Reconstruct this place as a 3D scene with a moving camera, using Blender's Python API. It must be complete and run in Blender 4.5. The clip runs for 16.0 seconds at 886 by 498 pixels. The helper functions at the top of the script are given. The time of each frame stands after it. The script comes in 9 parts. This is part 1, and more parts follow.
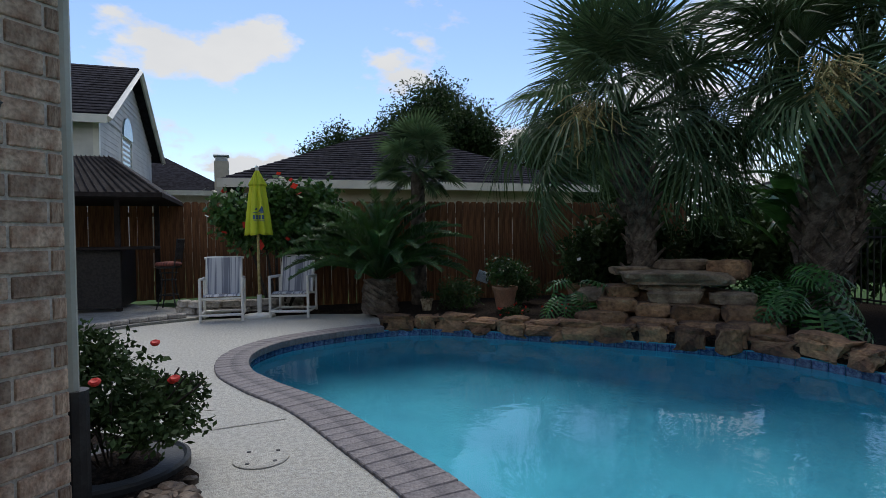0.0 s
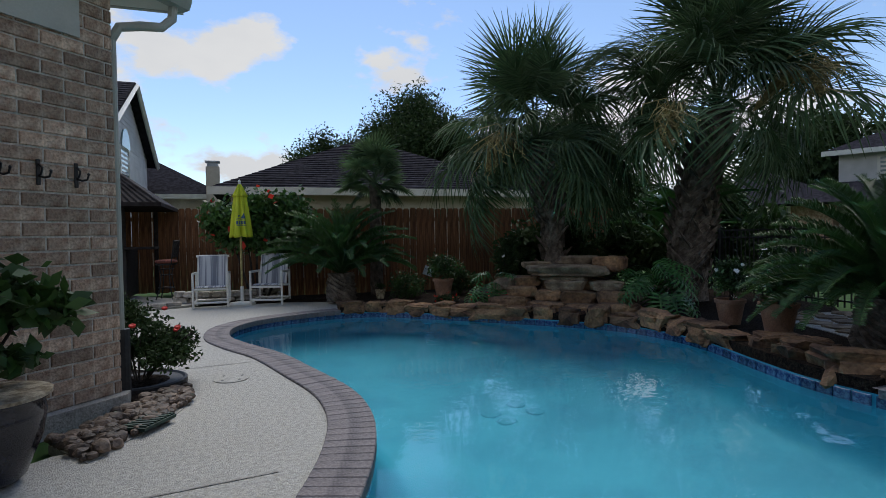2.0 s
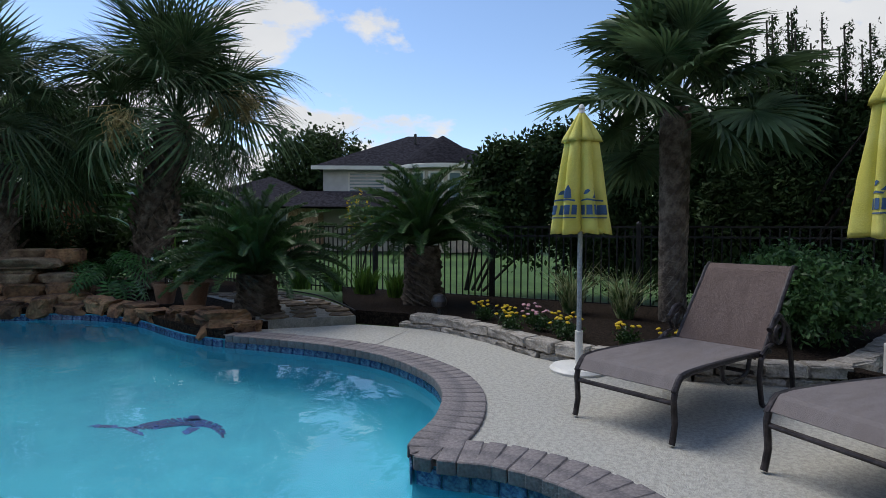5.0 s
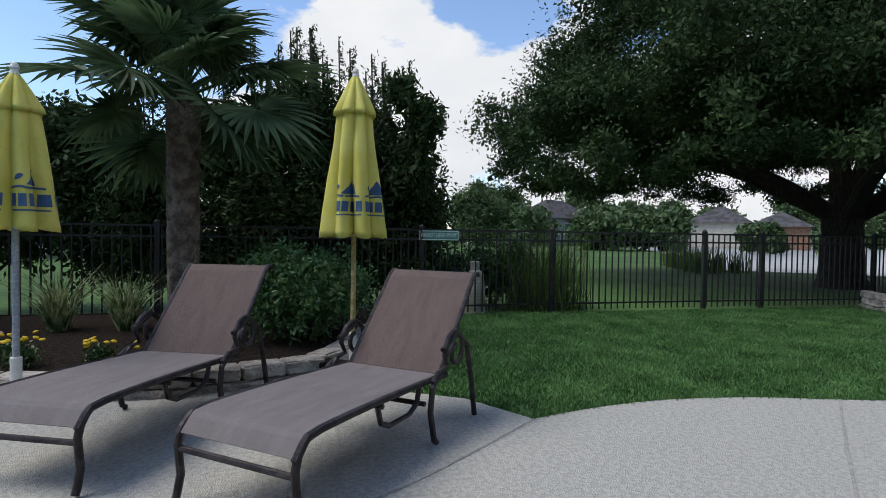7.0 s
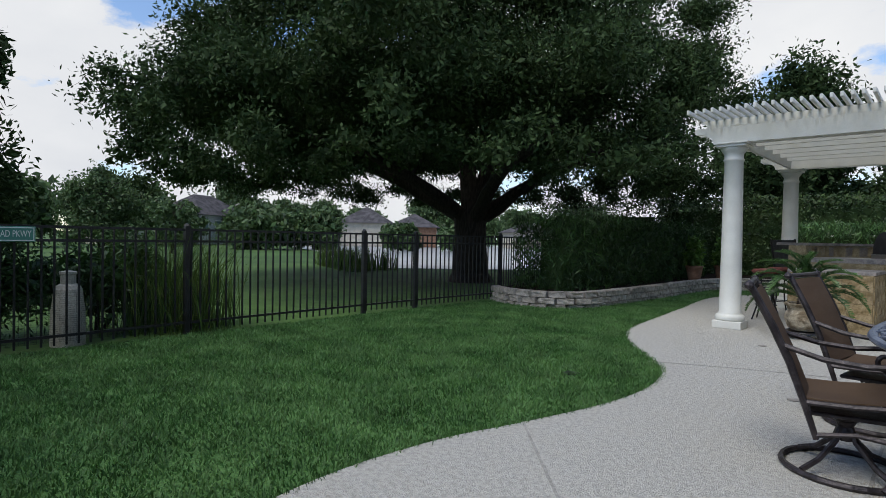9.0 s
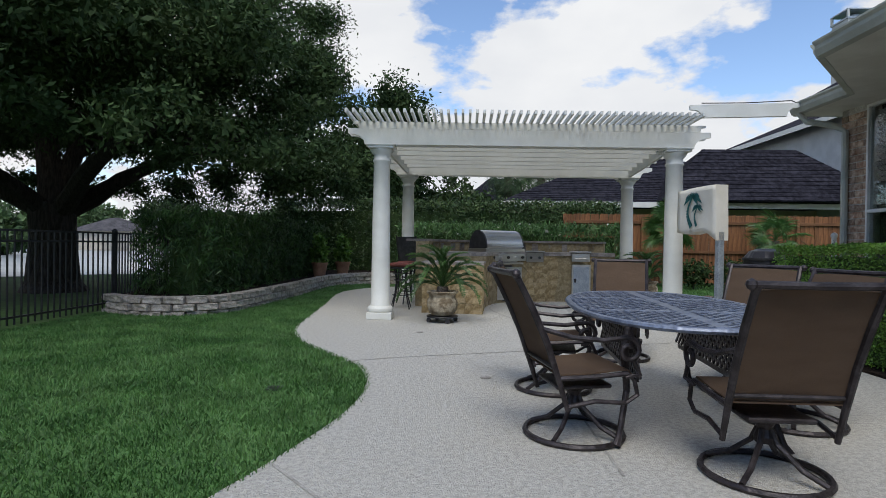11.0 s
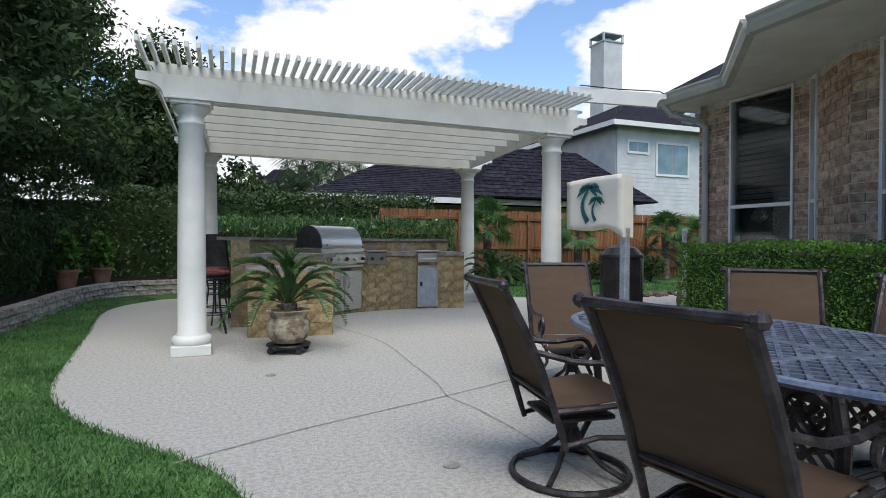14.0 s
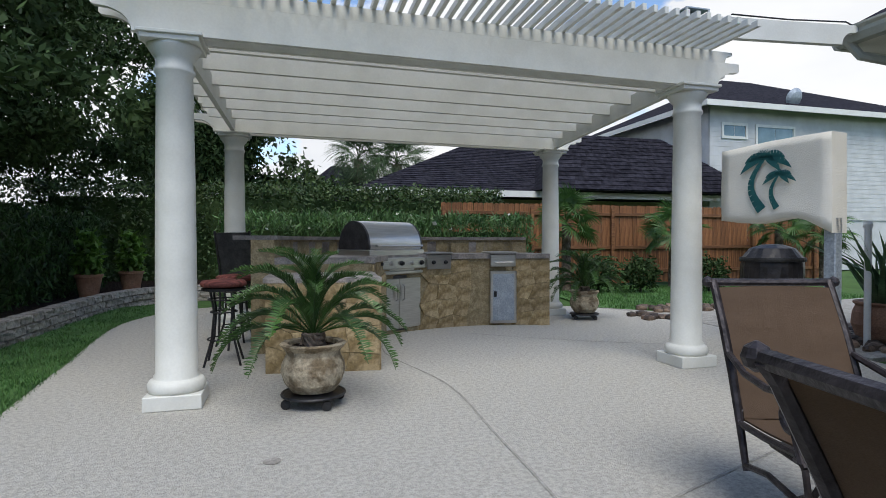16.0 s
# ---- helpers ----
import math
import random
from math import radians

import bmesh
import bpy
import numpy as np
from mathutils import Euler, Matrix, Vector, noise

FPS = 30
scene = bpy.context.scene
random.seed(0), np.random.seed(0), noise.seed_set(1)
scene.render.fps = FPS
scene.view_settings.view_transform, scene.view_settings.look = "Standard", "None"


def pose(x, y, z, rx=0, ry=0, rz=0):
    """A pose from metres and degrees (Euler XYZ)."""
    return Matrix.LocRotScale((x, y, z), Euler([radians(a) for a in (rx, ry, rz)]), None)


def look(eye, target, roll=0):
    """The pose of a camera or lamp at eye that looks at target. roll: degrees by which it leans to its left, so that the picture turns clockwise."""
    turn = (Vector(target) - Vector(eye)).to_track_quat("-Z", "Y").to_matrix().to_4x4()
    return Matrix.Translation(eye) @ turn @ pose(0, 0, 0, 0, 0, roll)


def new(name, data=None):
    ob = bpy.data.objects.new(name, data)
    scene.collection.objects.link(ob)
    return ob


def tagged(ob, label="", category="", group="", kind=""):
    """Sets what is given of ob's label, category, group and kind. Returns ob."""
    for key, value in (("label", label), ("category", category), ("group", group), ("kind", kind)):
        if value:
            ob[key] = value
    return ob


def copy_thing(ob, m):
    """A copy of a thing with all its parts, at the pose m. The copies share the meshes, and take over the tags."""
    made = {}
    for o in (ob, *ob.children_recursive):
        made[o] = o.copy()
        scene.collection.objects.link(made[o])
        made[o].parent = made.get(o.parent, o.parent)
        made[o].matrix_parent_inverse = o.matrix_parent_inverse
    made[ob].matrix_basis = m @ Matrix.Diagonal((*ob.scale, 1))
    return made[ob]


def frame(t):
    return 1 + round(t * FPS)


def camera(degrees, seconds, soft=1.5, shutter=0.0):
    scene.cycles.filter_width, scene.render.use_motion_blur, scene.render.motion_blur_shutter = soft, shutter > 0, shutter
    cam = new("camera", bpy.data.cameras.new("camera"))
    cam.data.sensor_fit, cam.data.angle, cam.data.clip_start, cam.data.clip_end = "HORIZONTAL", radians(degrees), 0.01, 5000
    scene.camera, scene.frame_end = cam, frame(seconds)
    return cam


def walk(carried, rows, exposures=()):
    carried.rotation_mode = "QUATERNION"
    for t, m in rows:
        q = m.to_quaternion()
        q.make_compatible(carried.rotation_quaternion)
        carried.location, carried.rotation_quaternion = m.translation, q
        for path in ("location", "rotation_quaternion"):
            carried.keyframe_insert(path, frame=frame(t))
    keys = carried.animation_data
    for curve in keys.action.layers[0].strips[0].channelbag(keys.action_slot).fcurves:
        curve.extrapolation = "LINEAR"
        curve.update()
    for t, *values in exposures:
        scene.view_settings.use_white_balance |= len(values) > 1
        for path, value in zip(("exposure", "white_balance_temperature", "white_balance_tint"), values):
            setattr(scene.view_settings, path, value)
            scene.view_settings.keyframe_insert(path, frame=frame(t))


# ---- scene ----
cam = camera(76.8, 16.0, 0.9)
METRES, EYE, TILT, LEAN, TURN = 11.9, 1.2, 0.0, 0.0, -18.4
ROWS = [
    (0.0, 0.0, 0.0, 0.0, -0.02, -1.23, 0.77),
    (0.5, 0.0175, -0.0462, 0.0006, 0.24, -1.24, 0.84),
    (1.0, 0.0362, -0.0859, 0.0013, 0.32, -1.23, 0.88),
    (1.5, 0.0556, -0.1247, 0.0022, 0.15, -1.29, 0.94),
    (2.0, 0.0694, -0.1593, 0.0029, -0.64, -1.36, 0.95),
    (2.5, 0.0779, -0.1957, 0.0028, -3.19, -1.49, 0.91),
    (3.0, 0.0868, -0.2317, 0.0044, -5.85, -1.56, 0.84),
    (3.5, 0.0952, -0.2678, 0.0023, -14.24, -1.66, 0.68),
    (6.0, 0.146, -0.3339, -0.0006, -66.61, -1.86, -0.83),
    (6.5, 0.1604, -0.3462, -0.0001, -77.35, -1.7, -0.95),
    (7.0, 0.1884, -0.3625, -0.0013, -85.7, -1.49, -0.82),
    (7.5, 0.2218, -0.3738, -0.0003, -91.64, -1.44, -0.81),
    (8.0, 0.2573, -0.3825, 0.0004, -98.92, -1.36, -0.87),
    (8.5, 0.2859, -0.3928, -0.0005, -106.57, -1.33, -0.98),
    (9.0, 0.3094, -0.3914, -0.0, -120.01, -1.08, -1.02),
    (9.5, 0.3419, -0.3901, -0.001, -128.58, -0.86, -0.96),
    (10.0, 0.3654, -0.3882, -0.003, -138.55, -0.69, -0.99),
    (12.5, 0.4588, -0.4239, -0.0062, -181.82, -0.4, -0.27),
    (13.0, 0.4849, -0.46, -0.0047, -183.16, -0.53, -0.28),
    (13.5, 0.5095, -0.4888, -0.0033, -183.3, -0.65, -0.21),
    (14.0, 0.5244, -0.5264, -0.0028, -183.15, -0.67, -0.19),
    (14.5, 0.5307, -0.5694, -0.0021, -182.79, -0.73, -0.11),
    (15.0, 0.5337, -0.6186, -0.0018, -181.8, -0.81, -0.07),
    (15.5, 0.5365, -0.6605, -0.002, -178.95, -0.82, -0.0),
    (16.0, 0.5388, -0.6979, -0.0021, -177.1, -0.81, 0.05),
]
walk(cam, [(t, pose(0, 0, EYE, TILT, LEAN, TURN) @ pose(METRES * x, METRES * y, METRES * z, 90 + pitch, roll, yaw)) for t, x, y, z, yaw, pitch, roll in ROWS],
     exposures=[(0.0, -0.10), (2.0, -0.17), (3.5, -0.15), (6.0, 0.13), (6.6, 0.18), (8.5, 0.15), (10.0, -0.03), (12.3, 0.40), (14.5, 0.42), (16.0, 0.3)])

# ---- world and light ----
world = bpy.data.worlds.new("sky")
scene.world = world
world.use_nodes = True
wn, wl = world.node_tree.nodes, world.node_tree.links
wn.clear()
SUN_EL, SUN_AZ = 58.0, 8.0
sky = wn.new("ShaderNodeTexSky")
sky.sky_type, sky.sun_disc = "NISHITA", False
sky.sun_elevation, sky.sun_rotation = radians(SUN_EL), radians(SUN_AZ)
sky.air_density, sky.dust_density = 1.0, 0.15
wtc = wn.new("ShaderNodeTexCoord")
wmap = wn.new("ShaderNodeMapping")
wmap.inputs["Scale"].default_value = (1.0, 1.0, 1.9)
wmap.inputs["Location"].default_value = (0.35, 0.2, 0.1)
wl.new(wtc.outputs["Generated"], wmap.inputs["Vector"])
wnoise = wn.new("ShaderNodeTexNoise")
wnoise.inputs["Scale"].default_value, wnoise.inputs["Detail"].default_value, wnoise.inputs["Roughness"].default_value = 3.6, 9.0, 0.55
wl.new(wmap.outputs["Vector"], wnoise.inputs["Vector"])
wramp = wn.new("ShaderNodeValToRGB")
wramp.color_ramp.elements[0].position, wramp.color_ramp.elements[1].position = 0.408, 0.462
wsep = wn.new("ShaderNodeSeparateXYZ")
wl.new(wtc.outputs["Generated"], wsep.inputs["Vector"])
wsouth, wlow = wn.new("ShaderNodeMath"), wn.new("ShaderNodeMath")
wsouth.operation = wlow.operation = "MULTIPLY_ADD"
wsouth.inputs[1].default_value, wlow.inputs[1].default_value = -0.078, -0.24
wl.new(wsep.outputs["Y"], wsouth.inputs[0])
wl.new(wnoise.outputs["Fac"], wsouth.inputs[2])
wl.new(wsep.outputs["Z"], wlow.inputs[0])
wl.new(wsouth.outputs["Value"], wlow.inputs[2])
wl.new(wlow.outputs["Value"], wramp.inputs["Fac"])
wshade = wn.new("ShaderNodeTexNoise")
wshade.inputs["Scale"].default_value, wshade.inputs["Detail"].default_value = 4.0, 5.0
wl.new(wmap.outputs["Vector"], wshade.inputs["Vector"])
wcloud = wn.new("ShaderNodeMix")
wcloud.data_type = "RGBA"
wl.new(wshade.outputs["Fac"], wcloud.inputs["Factor"])
wcloud.inputs["A"].default_value = (5.9, 6.2, 6.8, 1)
wcloud.inputs["B"].default_value = (9.4, 9.4, 9.3, 1)
wblue = wn.new("ShaderNodeMix")
wblue.data_type, wblue.blend_type = "RGBA", "MULTIPLY"
wblue.inputs["Factor"].default_value = 1.0
wblue.inputs["B"].default_value = (1.55, 1.62, 1.75, 1)
wl.new(sky.outputs["Color"], wblue.inputs["A"])
wmix = wn.new("ShaderNodeMix")
wmix.data_type = "RGBA"
wl.new(wramp.outputs["Color"], wmix.inputs["Factor"])
wl.new(wblue.outputs["Result"], wmix.inputs["A"])
wl.new(wcloud.outputs["Result"], wmix.inputs["B"])
wbg = wn.new("ShaderNodeBackground")
wbg.inputs["Strength"].default_value = 0.1
wl.new(wmix.outputs["Result"], wbg.inputs["Color"])
wout = wn.new("ShaderNodeOutputWorld")
wl.new(wbg.outputs["Background"], wout.inputs["Surface"])
sun = new("sun", bpy.data.lights.new("sun", "SUN"))
sun.data.energy, sun.data.angle, sun.data.color = 2.6, radians(38), (1.0, 0.95, 0.86)
saz, sel = radians(SUN_AZ), radians(SUN_EL)
sun.matrix_world = look((math.sin(saz) * math.cos(sel) * 60, math.cos(saz) * math.cos(sel) * 60, math.sin(sel) * 60), (0, 0, 0))

# ---- materials ----
def mat(name, c1, c2, scale=6.0, rough=0.8, bump=0.25, metal=0.0, fine=60.0, rnd=0.0, lo=0.4, hi=0.6, finemix=0.25, stretch=(1, 1, 1), spec=0.4, island=0.0, trans=0.0):
    m = bpy.data.materials.new(name)
    m.use_nodes = True
    n, l = m.node_tree.nodes, m.node_tree.links
    p = n["Principled BSDF"]
    tc, mp = n.new("ShaderNodeTexCoord"), n.new("ShaderNodeMapping")
    mp.inputs["Scale"].default_value = stretch
    l.new(tc.outputs["Object"], mp.inputs["Vector"])
    a, b = n.new("ShaderNodeTexNoise"), n.new("ShaderNodeTexNoise")
    a.inputs["Scale"].default_value, a.inputs["Detail"].default_value = scale, 5.0
    b.inputs["Scale"].default_value, b.inputs["Detail"].default_value = fine, 3.0
    l.new(mp.outputs["Vector"], a.inputs["Vector"])
    l.new(mp.outputs["Vector"], b.inputs["Vector"])
    r = n.new("ShaderNodeMapRange")
    r.inputs["From Min"].default_value, r.inputs["From Max"].default_value = lo, hi
    l.new(a.outputs["Fac"], r.inputs["Value"])
    mx = n.new("ShaderNodeMix")
    mx.data_type = "RGBA"
    mx.inputs["A"].default_value, mx.inputs["B"].default_value = (*c1, 1), (*c2, 1)
    l.new(r.outputs["Result"], mx.inputs["Factor"])
    hs = n.new("ShaderNodeHueSaturation")
    l.new(mx.outputs["Result"], hs.inputs["Color"])
    v = n.new("ShaderNodeMapRange")
    v.inputs["To Min"].default_value, v.inputs["To Max"].default_value = 1 - finemix, 1 + finemix
    v.inputs["From Min"].default_value, v.inputs["From Max"].default_value = 0.3, 0.7
    l.new(b.outputs["Fac"], v.inputs["Value"])
    src = v.outputs["Result"]
    for amount, node, socket in ((rnd, "ShaderNodeObjectInfo", "Random"), (island, "ShaderNodeNewGeometry", "Random Per Island")):
        if amount:
            o, w, k = n.new(node), n.new("ShaderNodeMapRange"), n.new("ShaderNodeMath")
            w.inputs["To Min"].default_value, w.inputs["To Max"].default_value = 1 - amount, 1 + amount
            l.new(o.outputs[socket], w.inputs["Value"])
            k.operation = "MULTIPLY"
            l.new(src, k.inputs[0])
            l.new(w.outputs["Result"], k.inputs[1])
            src = k.outputs["Value"]
    l.new(src, hs.inputs["Value"])
    l.new(hs.outputs["Color"], p.inputs["Base Color"])
    p.inputs["Roughness"].default_value, p.inputs["Metallic"].default_value = rough, metal
    p.inputs["Specular IOR Level"].default_value = spec
    if bump:
        bp = n.new("ShaderNodeBump")
        bp.inputs["Strength"].default_value, bp.inputs["Distance"].default_value = bump, 0.02
        l.new(b.outputs["Fac"], bp.inputs["Height"])
        l.new(bp.outputs["Normal"], p.inputs["Normal"])
    if trans:
        t = n.new("ShaderNodeBsdfTranslucent")
        l.new(hs.outputs["Color"], t.inputs["Color"])
        mixs, out = n.new("ShaderNodeMixShader"), n["Material Output"]
        mixs.inputs["Fac"].default_value = trans
        l.new(p.outputs["BSDF"], mixs.inputs[1])
        l.new(t.outputs["BSDF"], mixs.inputs[2])
        l.new(mixs.outputs["Shader"], out.inputs["Surface"])
    return m


M = {}
M["grate"] = mat("grate_plastic", (0.015, 0.035, 0.028), (0.03, 0.06, 0.045), 9, 0.6, 0.1)
M["deck"] = mat("knockdown_concrete", (0.405, 0.39, 0.35), (0.52, 0.505, 0.455), 34, 0.85, 0.9, fine=110, lo=0.40, hi=0.58, finemix=0.15)
M["joint"] = mat("joint_sand", (0.26, 0.25, 0.225), (0.35, 0.335, 0.30), 9, 0.95, 0.2)
M["deckjoint"] = mat("control_joint", (0.26, 0.25, 0.225), (0.34, 0.33, 0.30), 9, 0.95, 0.2)
M["coping"] = mat("paver_coping", (0.135, 0.122, 0.128), (0.205, 0.183, 0.182), 7, 0.8, 0.4, rnd=0.1)
M["copingjoint"] = mat("coping_joint", (0.13, 0.118, 0.12), (0.18, 0.162, 0.16), 9, 0.95, 0.3)
M["mortar"] = mat("mortar", (0.46, 0.43, 0.38), (0.58, 0.55, 0.49), 12, 0.95, 0.4)
M["plaster"] = mat("pool_plaster", (0.022, 0.26, 0.385), (0.03, 0.305, 0.435), 1.5, 0.7, 0.05, finemix=0.05)
M["tile"] = mat("blue_tile", (0.006, 0.02, 0.10), (0.07, 0.14, 0.25), 38, 0.15, 0.15, rnd=0.3, spec=0.6)
M["grout"] = mat("grout", (0.18, 0.22, 0.27), (0.28, 0.3, 0.33), 20, 0.9, 0.1)
M["rock"] = mat("sandstone_boulder", (0.07, 0.036, 0.023), (0.27, 0.155, 0.078), 2.6, 0.9, 1.0, fine=24, rnd=0.4, lo=0.36, hi=0.64, finemix=0.35)
M["slabrock"] = mat("flagstone", (0.11, 0.075, 0.048), (0.235, 0.175, 0.115), 4, 0.9, 0.5, fine=36, rnd=0.25)
M["mulch"] = mat("black_mulch", (0.012, 0.009, 0.008), (0.035, 0.026, 0.02), 30, 1.0, 1.0, fine=90, finemix=0.6, spec=0.06)
M["grass"] = mat("lawn_soil", (0.045, 0.115, 0.026), (0.075, 0.165, 0.045), 3.0, 1.0, 0.6, fine=70, finemix=0.4)
M["blade"] = mat("grass_blade", (0.046, 0.122, 0.027), (0.094, 0.196, 0.057), 1.6, 0.6, 0, island=0.35, trans=0.25, fine=3)
M["field"] = mat("park_grass", (0.030, 0.075, 0.012), (0.055, 0.115, 0.022), 0.25, 1.0, 0.4, fine=6, finemix=0.25)
M["brick"] = mat("house_brick", (0.24, 0.135, 0.085), (0.50, 0.385, 0.285), 11, 0.92, 0.7, fine=60, rnd=0.42, island=0.0, lo=0.35, hi=0.65)
M["brickstuff"] = mat("house_brick_far", (0.24, 0.135, 0.085), (0.48, 0.37, 0.275), 15, 0.92, 0.7, fine=70, island=0.36, lo=0.35, hi=0.65)
M["concrete"] = mat("foundation_concrete", (0.24, 0.225, 0.2), (0.36, 0.34, 0.31), 5, 0.95, 0.6)
M["wood"] = mat("cedar_fence", (0.11, 0.043, 0.016), (0.21, 0.092, 0.036), 3, 0.8, 0.3, rnd=0.25, stretch=(9, 9, 0.6), fine=14)
M["woodrail"] = mat("cedar_rail", (0.12, 0.05, 0.02), (0.2, 0.095, 0.04), 3, 0.8, 0.3, rnd=0.2, stretch=(0.6, 9, 9), fine=14)
M["iron"] = mat("black_iron", (0.008, 0.008, 0.009), (0.018, 0.018, 0.02), 8, 0.45, 0.1)
M["bronze"] = mat("dark_bronze_frame", (0.022, 0.018, 0.019), (0.05, 0.042, 0.044), 14, 0.42, 0.2, metal=0.35)
M["tabletop"] = mat("cast_table_top", (0.10, 0.122, 0.175), (0.175, 0.205, 0.27), 10, 0.32, 0.15, metal=0.3)
M["sling"] = mat("brown_sling", (0.15, 0.098, 0.062), (0.205, 0.137, 0.09), 4, 0.75, 0.5, trans=0.45, fine=260, stretch=(1, 1, 3), lo=0.2, hi=0.8, finemix=0.15)
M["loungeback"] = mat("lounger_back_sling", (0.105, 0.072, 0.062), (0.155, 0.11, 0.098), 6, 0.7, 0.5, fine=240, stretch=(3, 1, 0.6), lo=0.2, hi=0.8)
M["barcore"] = mat("tan_mortar", (0.21, 0.165, 0.09), (0.30, 0.245, 0.15), 12, 0.95, 0.4)
# seat cloth, greyed and lightened to carry the sheen of the sky
M["slinggrey"] = mat("sky_sheen_sling", (0.15, 0.125, 0.12), (0.22, 0.195, 0.195), 5, 0.55, 0.4, fine=240, stretch=(3, 0.6, 1), lo=0.2, hi=0.8)
M["white"] = mat("white_vinyl", (0.60, 0.605, 0.56), (0.66, 0.665, 0.62), 3, 0.45, 0.03, finemix=0.03)
M["trim"] = mat("cream_trim", (0.55, 0.54, 0.47), (0.62, 0.61, 0.54), 3, 0.6, 0.05, finemix=0.04)
M["gutter"] = mat("grey_green_trim", (0.33, 0.34, 0.29), (0.40, 0.41, 0.355), 3, 0.5, 0.05, finemix=0.04)
M["pvc"] = mat("white_pvc", (0.62, 0.61, 0.57), (0.7, 0.69, 0.65), 5, 0.4, 0.03, finemix=0.04)
M["stripe"] = mat("striped_sling", (0.20, 0.21, 0.25), (0.55, 0.55, 0.57), 20, 0.8, 0.1, fine=60, stretch=(1, 0.02, 0.02), lo=0.46, hi=0.54, finemix=0.05)
M["yellow"] = mat("yellow_canvas", (0.66, 0.61, 0.12), (0.74, 0.70, 0.19), 3, 0.85, 0.25, fine=130, finemix=0.07, trans=0.2)
M["lime"] = mat("lime_canvas", (0.52, 0.58, 0.03), (0.62, 0.66, 0.05), 3, 0.85, 0.2, fine=130, finemix=0.06, trans=0.2)
M["navy"] = mat("navy_print", (0.04, 0.09, 0.19), (0.05, 0.11, 0.22), 10, 0.85, 0.1, finemix=0.05)
M["teal"] = mat("teal_print", (0.008, 0.08, 0.085), (0.012, 0.10, 0.10), 10, 0.85, 0.1, finemix=0.05)
M["canvas"] = mat("cream_canvas", (0.64, 0.61, 0.53), (0.70, 0.67, 0.59), 4, 0.85, 0.3, fine=150, finemix=0.05)
M["steel"] = mat("stainless", (0.48, 0.47, 0.45), (0.56, 0.55, 0.53), 4, 0.28, 0.03, metal=0.95, stretch=(1, 1, 30), fine=40, finemix=0.05)
M["steeldark"] = mat("grill_end_casting", (0.045, 0.045, 0.05), (0.07, 0.07, 0.075), 8, 0.4, 0.1, metal=0.5)
M["greypost"] = mat("galvanised_post", (0.30, 0.34, 0.38), (0.38, 0.42, 0.46), 8, 0.5, 0.1, metal=0.4)
M["barstone"] = mat("tan_flagstone", (0.22, 0.16, 0.075), (0.36, 0.28, 0.16), 7, 0.85, 0.6, fine=40, rnd=0.2)
M["bartile"] = mat("slate_tile_cap", (0.17, 0.155, 0.145), (0.29, 0.26, 0.235), 7, 0.5, 0.2, rnd=0.2)
M["block"] = mat("retaining_block", (0.27, 0.245, 0.215), (0.42, 0.385, 0.34), 9, 0.95, 0.9, fine=45, rnd=0.15)
M["terracotta"] = mat("terracotta", (0.22, 0.115, 0.07), (0.30, 0.17, 0.11), 5, 0.85, 0.3, rnd=0.15)
M["urn"] = mat("weathered_urn", (0.17, 0.13, 0.08), (0.42, 0.36, 0.26), 11, 0.85, 0.5, fine=50, lo=0.38, hi=0.58)
M["glaze"] = mat("black_glaze", (0.010, 0.010, 0.016), (0.02, 0.02, 0.03), 5, 0.12, 0.02, spec=0.6)
M["rubber"] = mat("black_plastic", (0.012, 0.012, 0.013), (0.025, 0.025, 0.026), 8, 0.55, 0.15)
M["cover"] = mat("black_vinyl_cover", (0.012, 0.011, 0.012), (0.028, 0.025, 0.026), 5, 0.42, 0.6, fine=14)
M["shingle"] = mat("roof_shingle", (0.014, 0.0135, 0.018), (0.03, 0.029, 0.037), 6, 0.95, 0.6, fine=30, rnd=0.25, island=0.25, spec=0.04)
# far shingles, with distance haze mixed into a lighter grey
M["farroof"] = mat("hazed_far_shingle", (0.06, 0.058, 0.062), (0.10, 0.095, 0.10), 1.5, 0.95, 0.3, fine=8, spec=0.05)
M["siding"] = mat("white_siding", (0.46, 0.47, 0.465), (0.53, 0.54, 0.535), 2, 0.7, 0.05, finemix=0.03, rnd=0.04)
M["tanwall"] = mat("cream_wall", (0.42, 0.38, 0.31), (0.5, 0.46, 0.38), 2, 0.85, 0.1)
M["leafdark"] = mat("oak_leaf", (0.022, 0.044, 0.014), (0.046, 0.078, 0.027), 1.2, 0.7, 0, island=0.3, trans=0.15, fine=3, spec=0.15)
M["leafmid"] = mat("shrub_leaf", (0.022, 0.055, 0.012), (0.045, 0.10, 0.022), 2, 0.5, 0, island=0.4, trans=0.2, fine=4)
M["hibiscus"] = mat("hibiscus_leaf", (0.035, 0.085, 0.02), (0.065, 0.14, 0.035), 2, 0.42, 0, island=0.4, trans=0.2, fine=4)
M["shoretree"] = mat("shore_tree_leaf", (0.045, 0.085, 0.03), (0.085, 0.14, 0.05), 1.0, 0.6, 0, island=0.4, trans=0.2, fine=3)
M["hawthorn"] = mat("hawthorn_leaf", (0.042, 0.105, 0.03), (0.09, 0.18, 0.058), 3, 0.5, 0, island=0.4, trans=0.2, fine=4)
M["leafbright"] = mat("boxwood_leaf", (0.085, 0.18, 0.026), (0.145, 0.275, 0.045), 3, 0.5, 0, island=0.4, trans=0.25, fine=4)
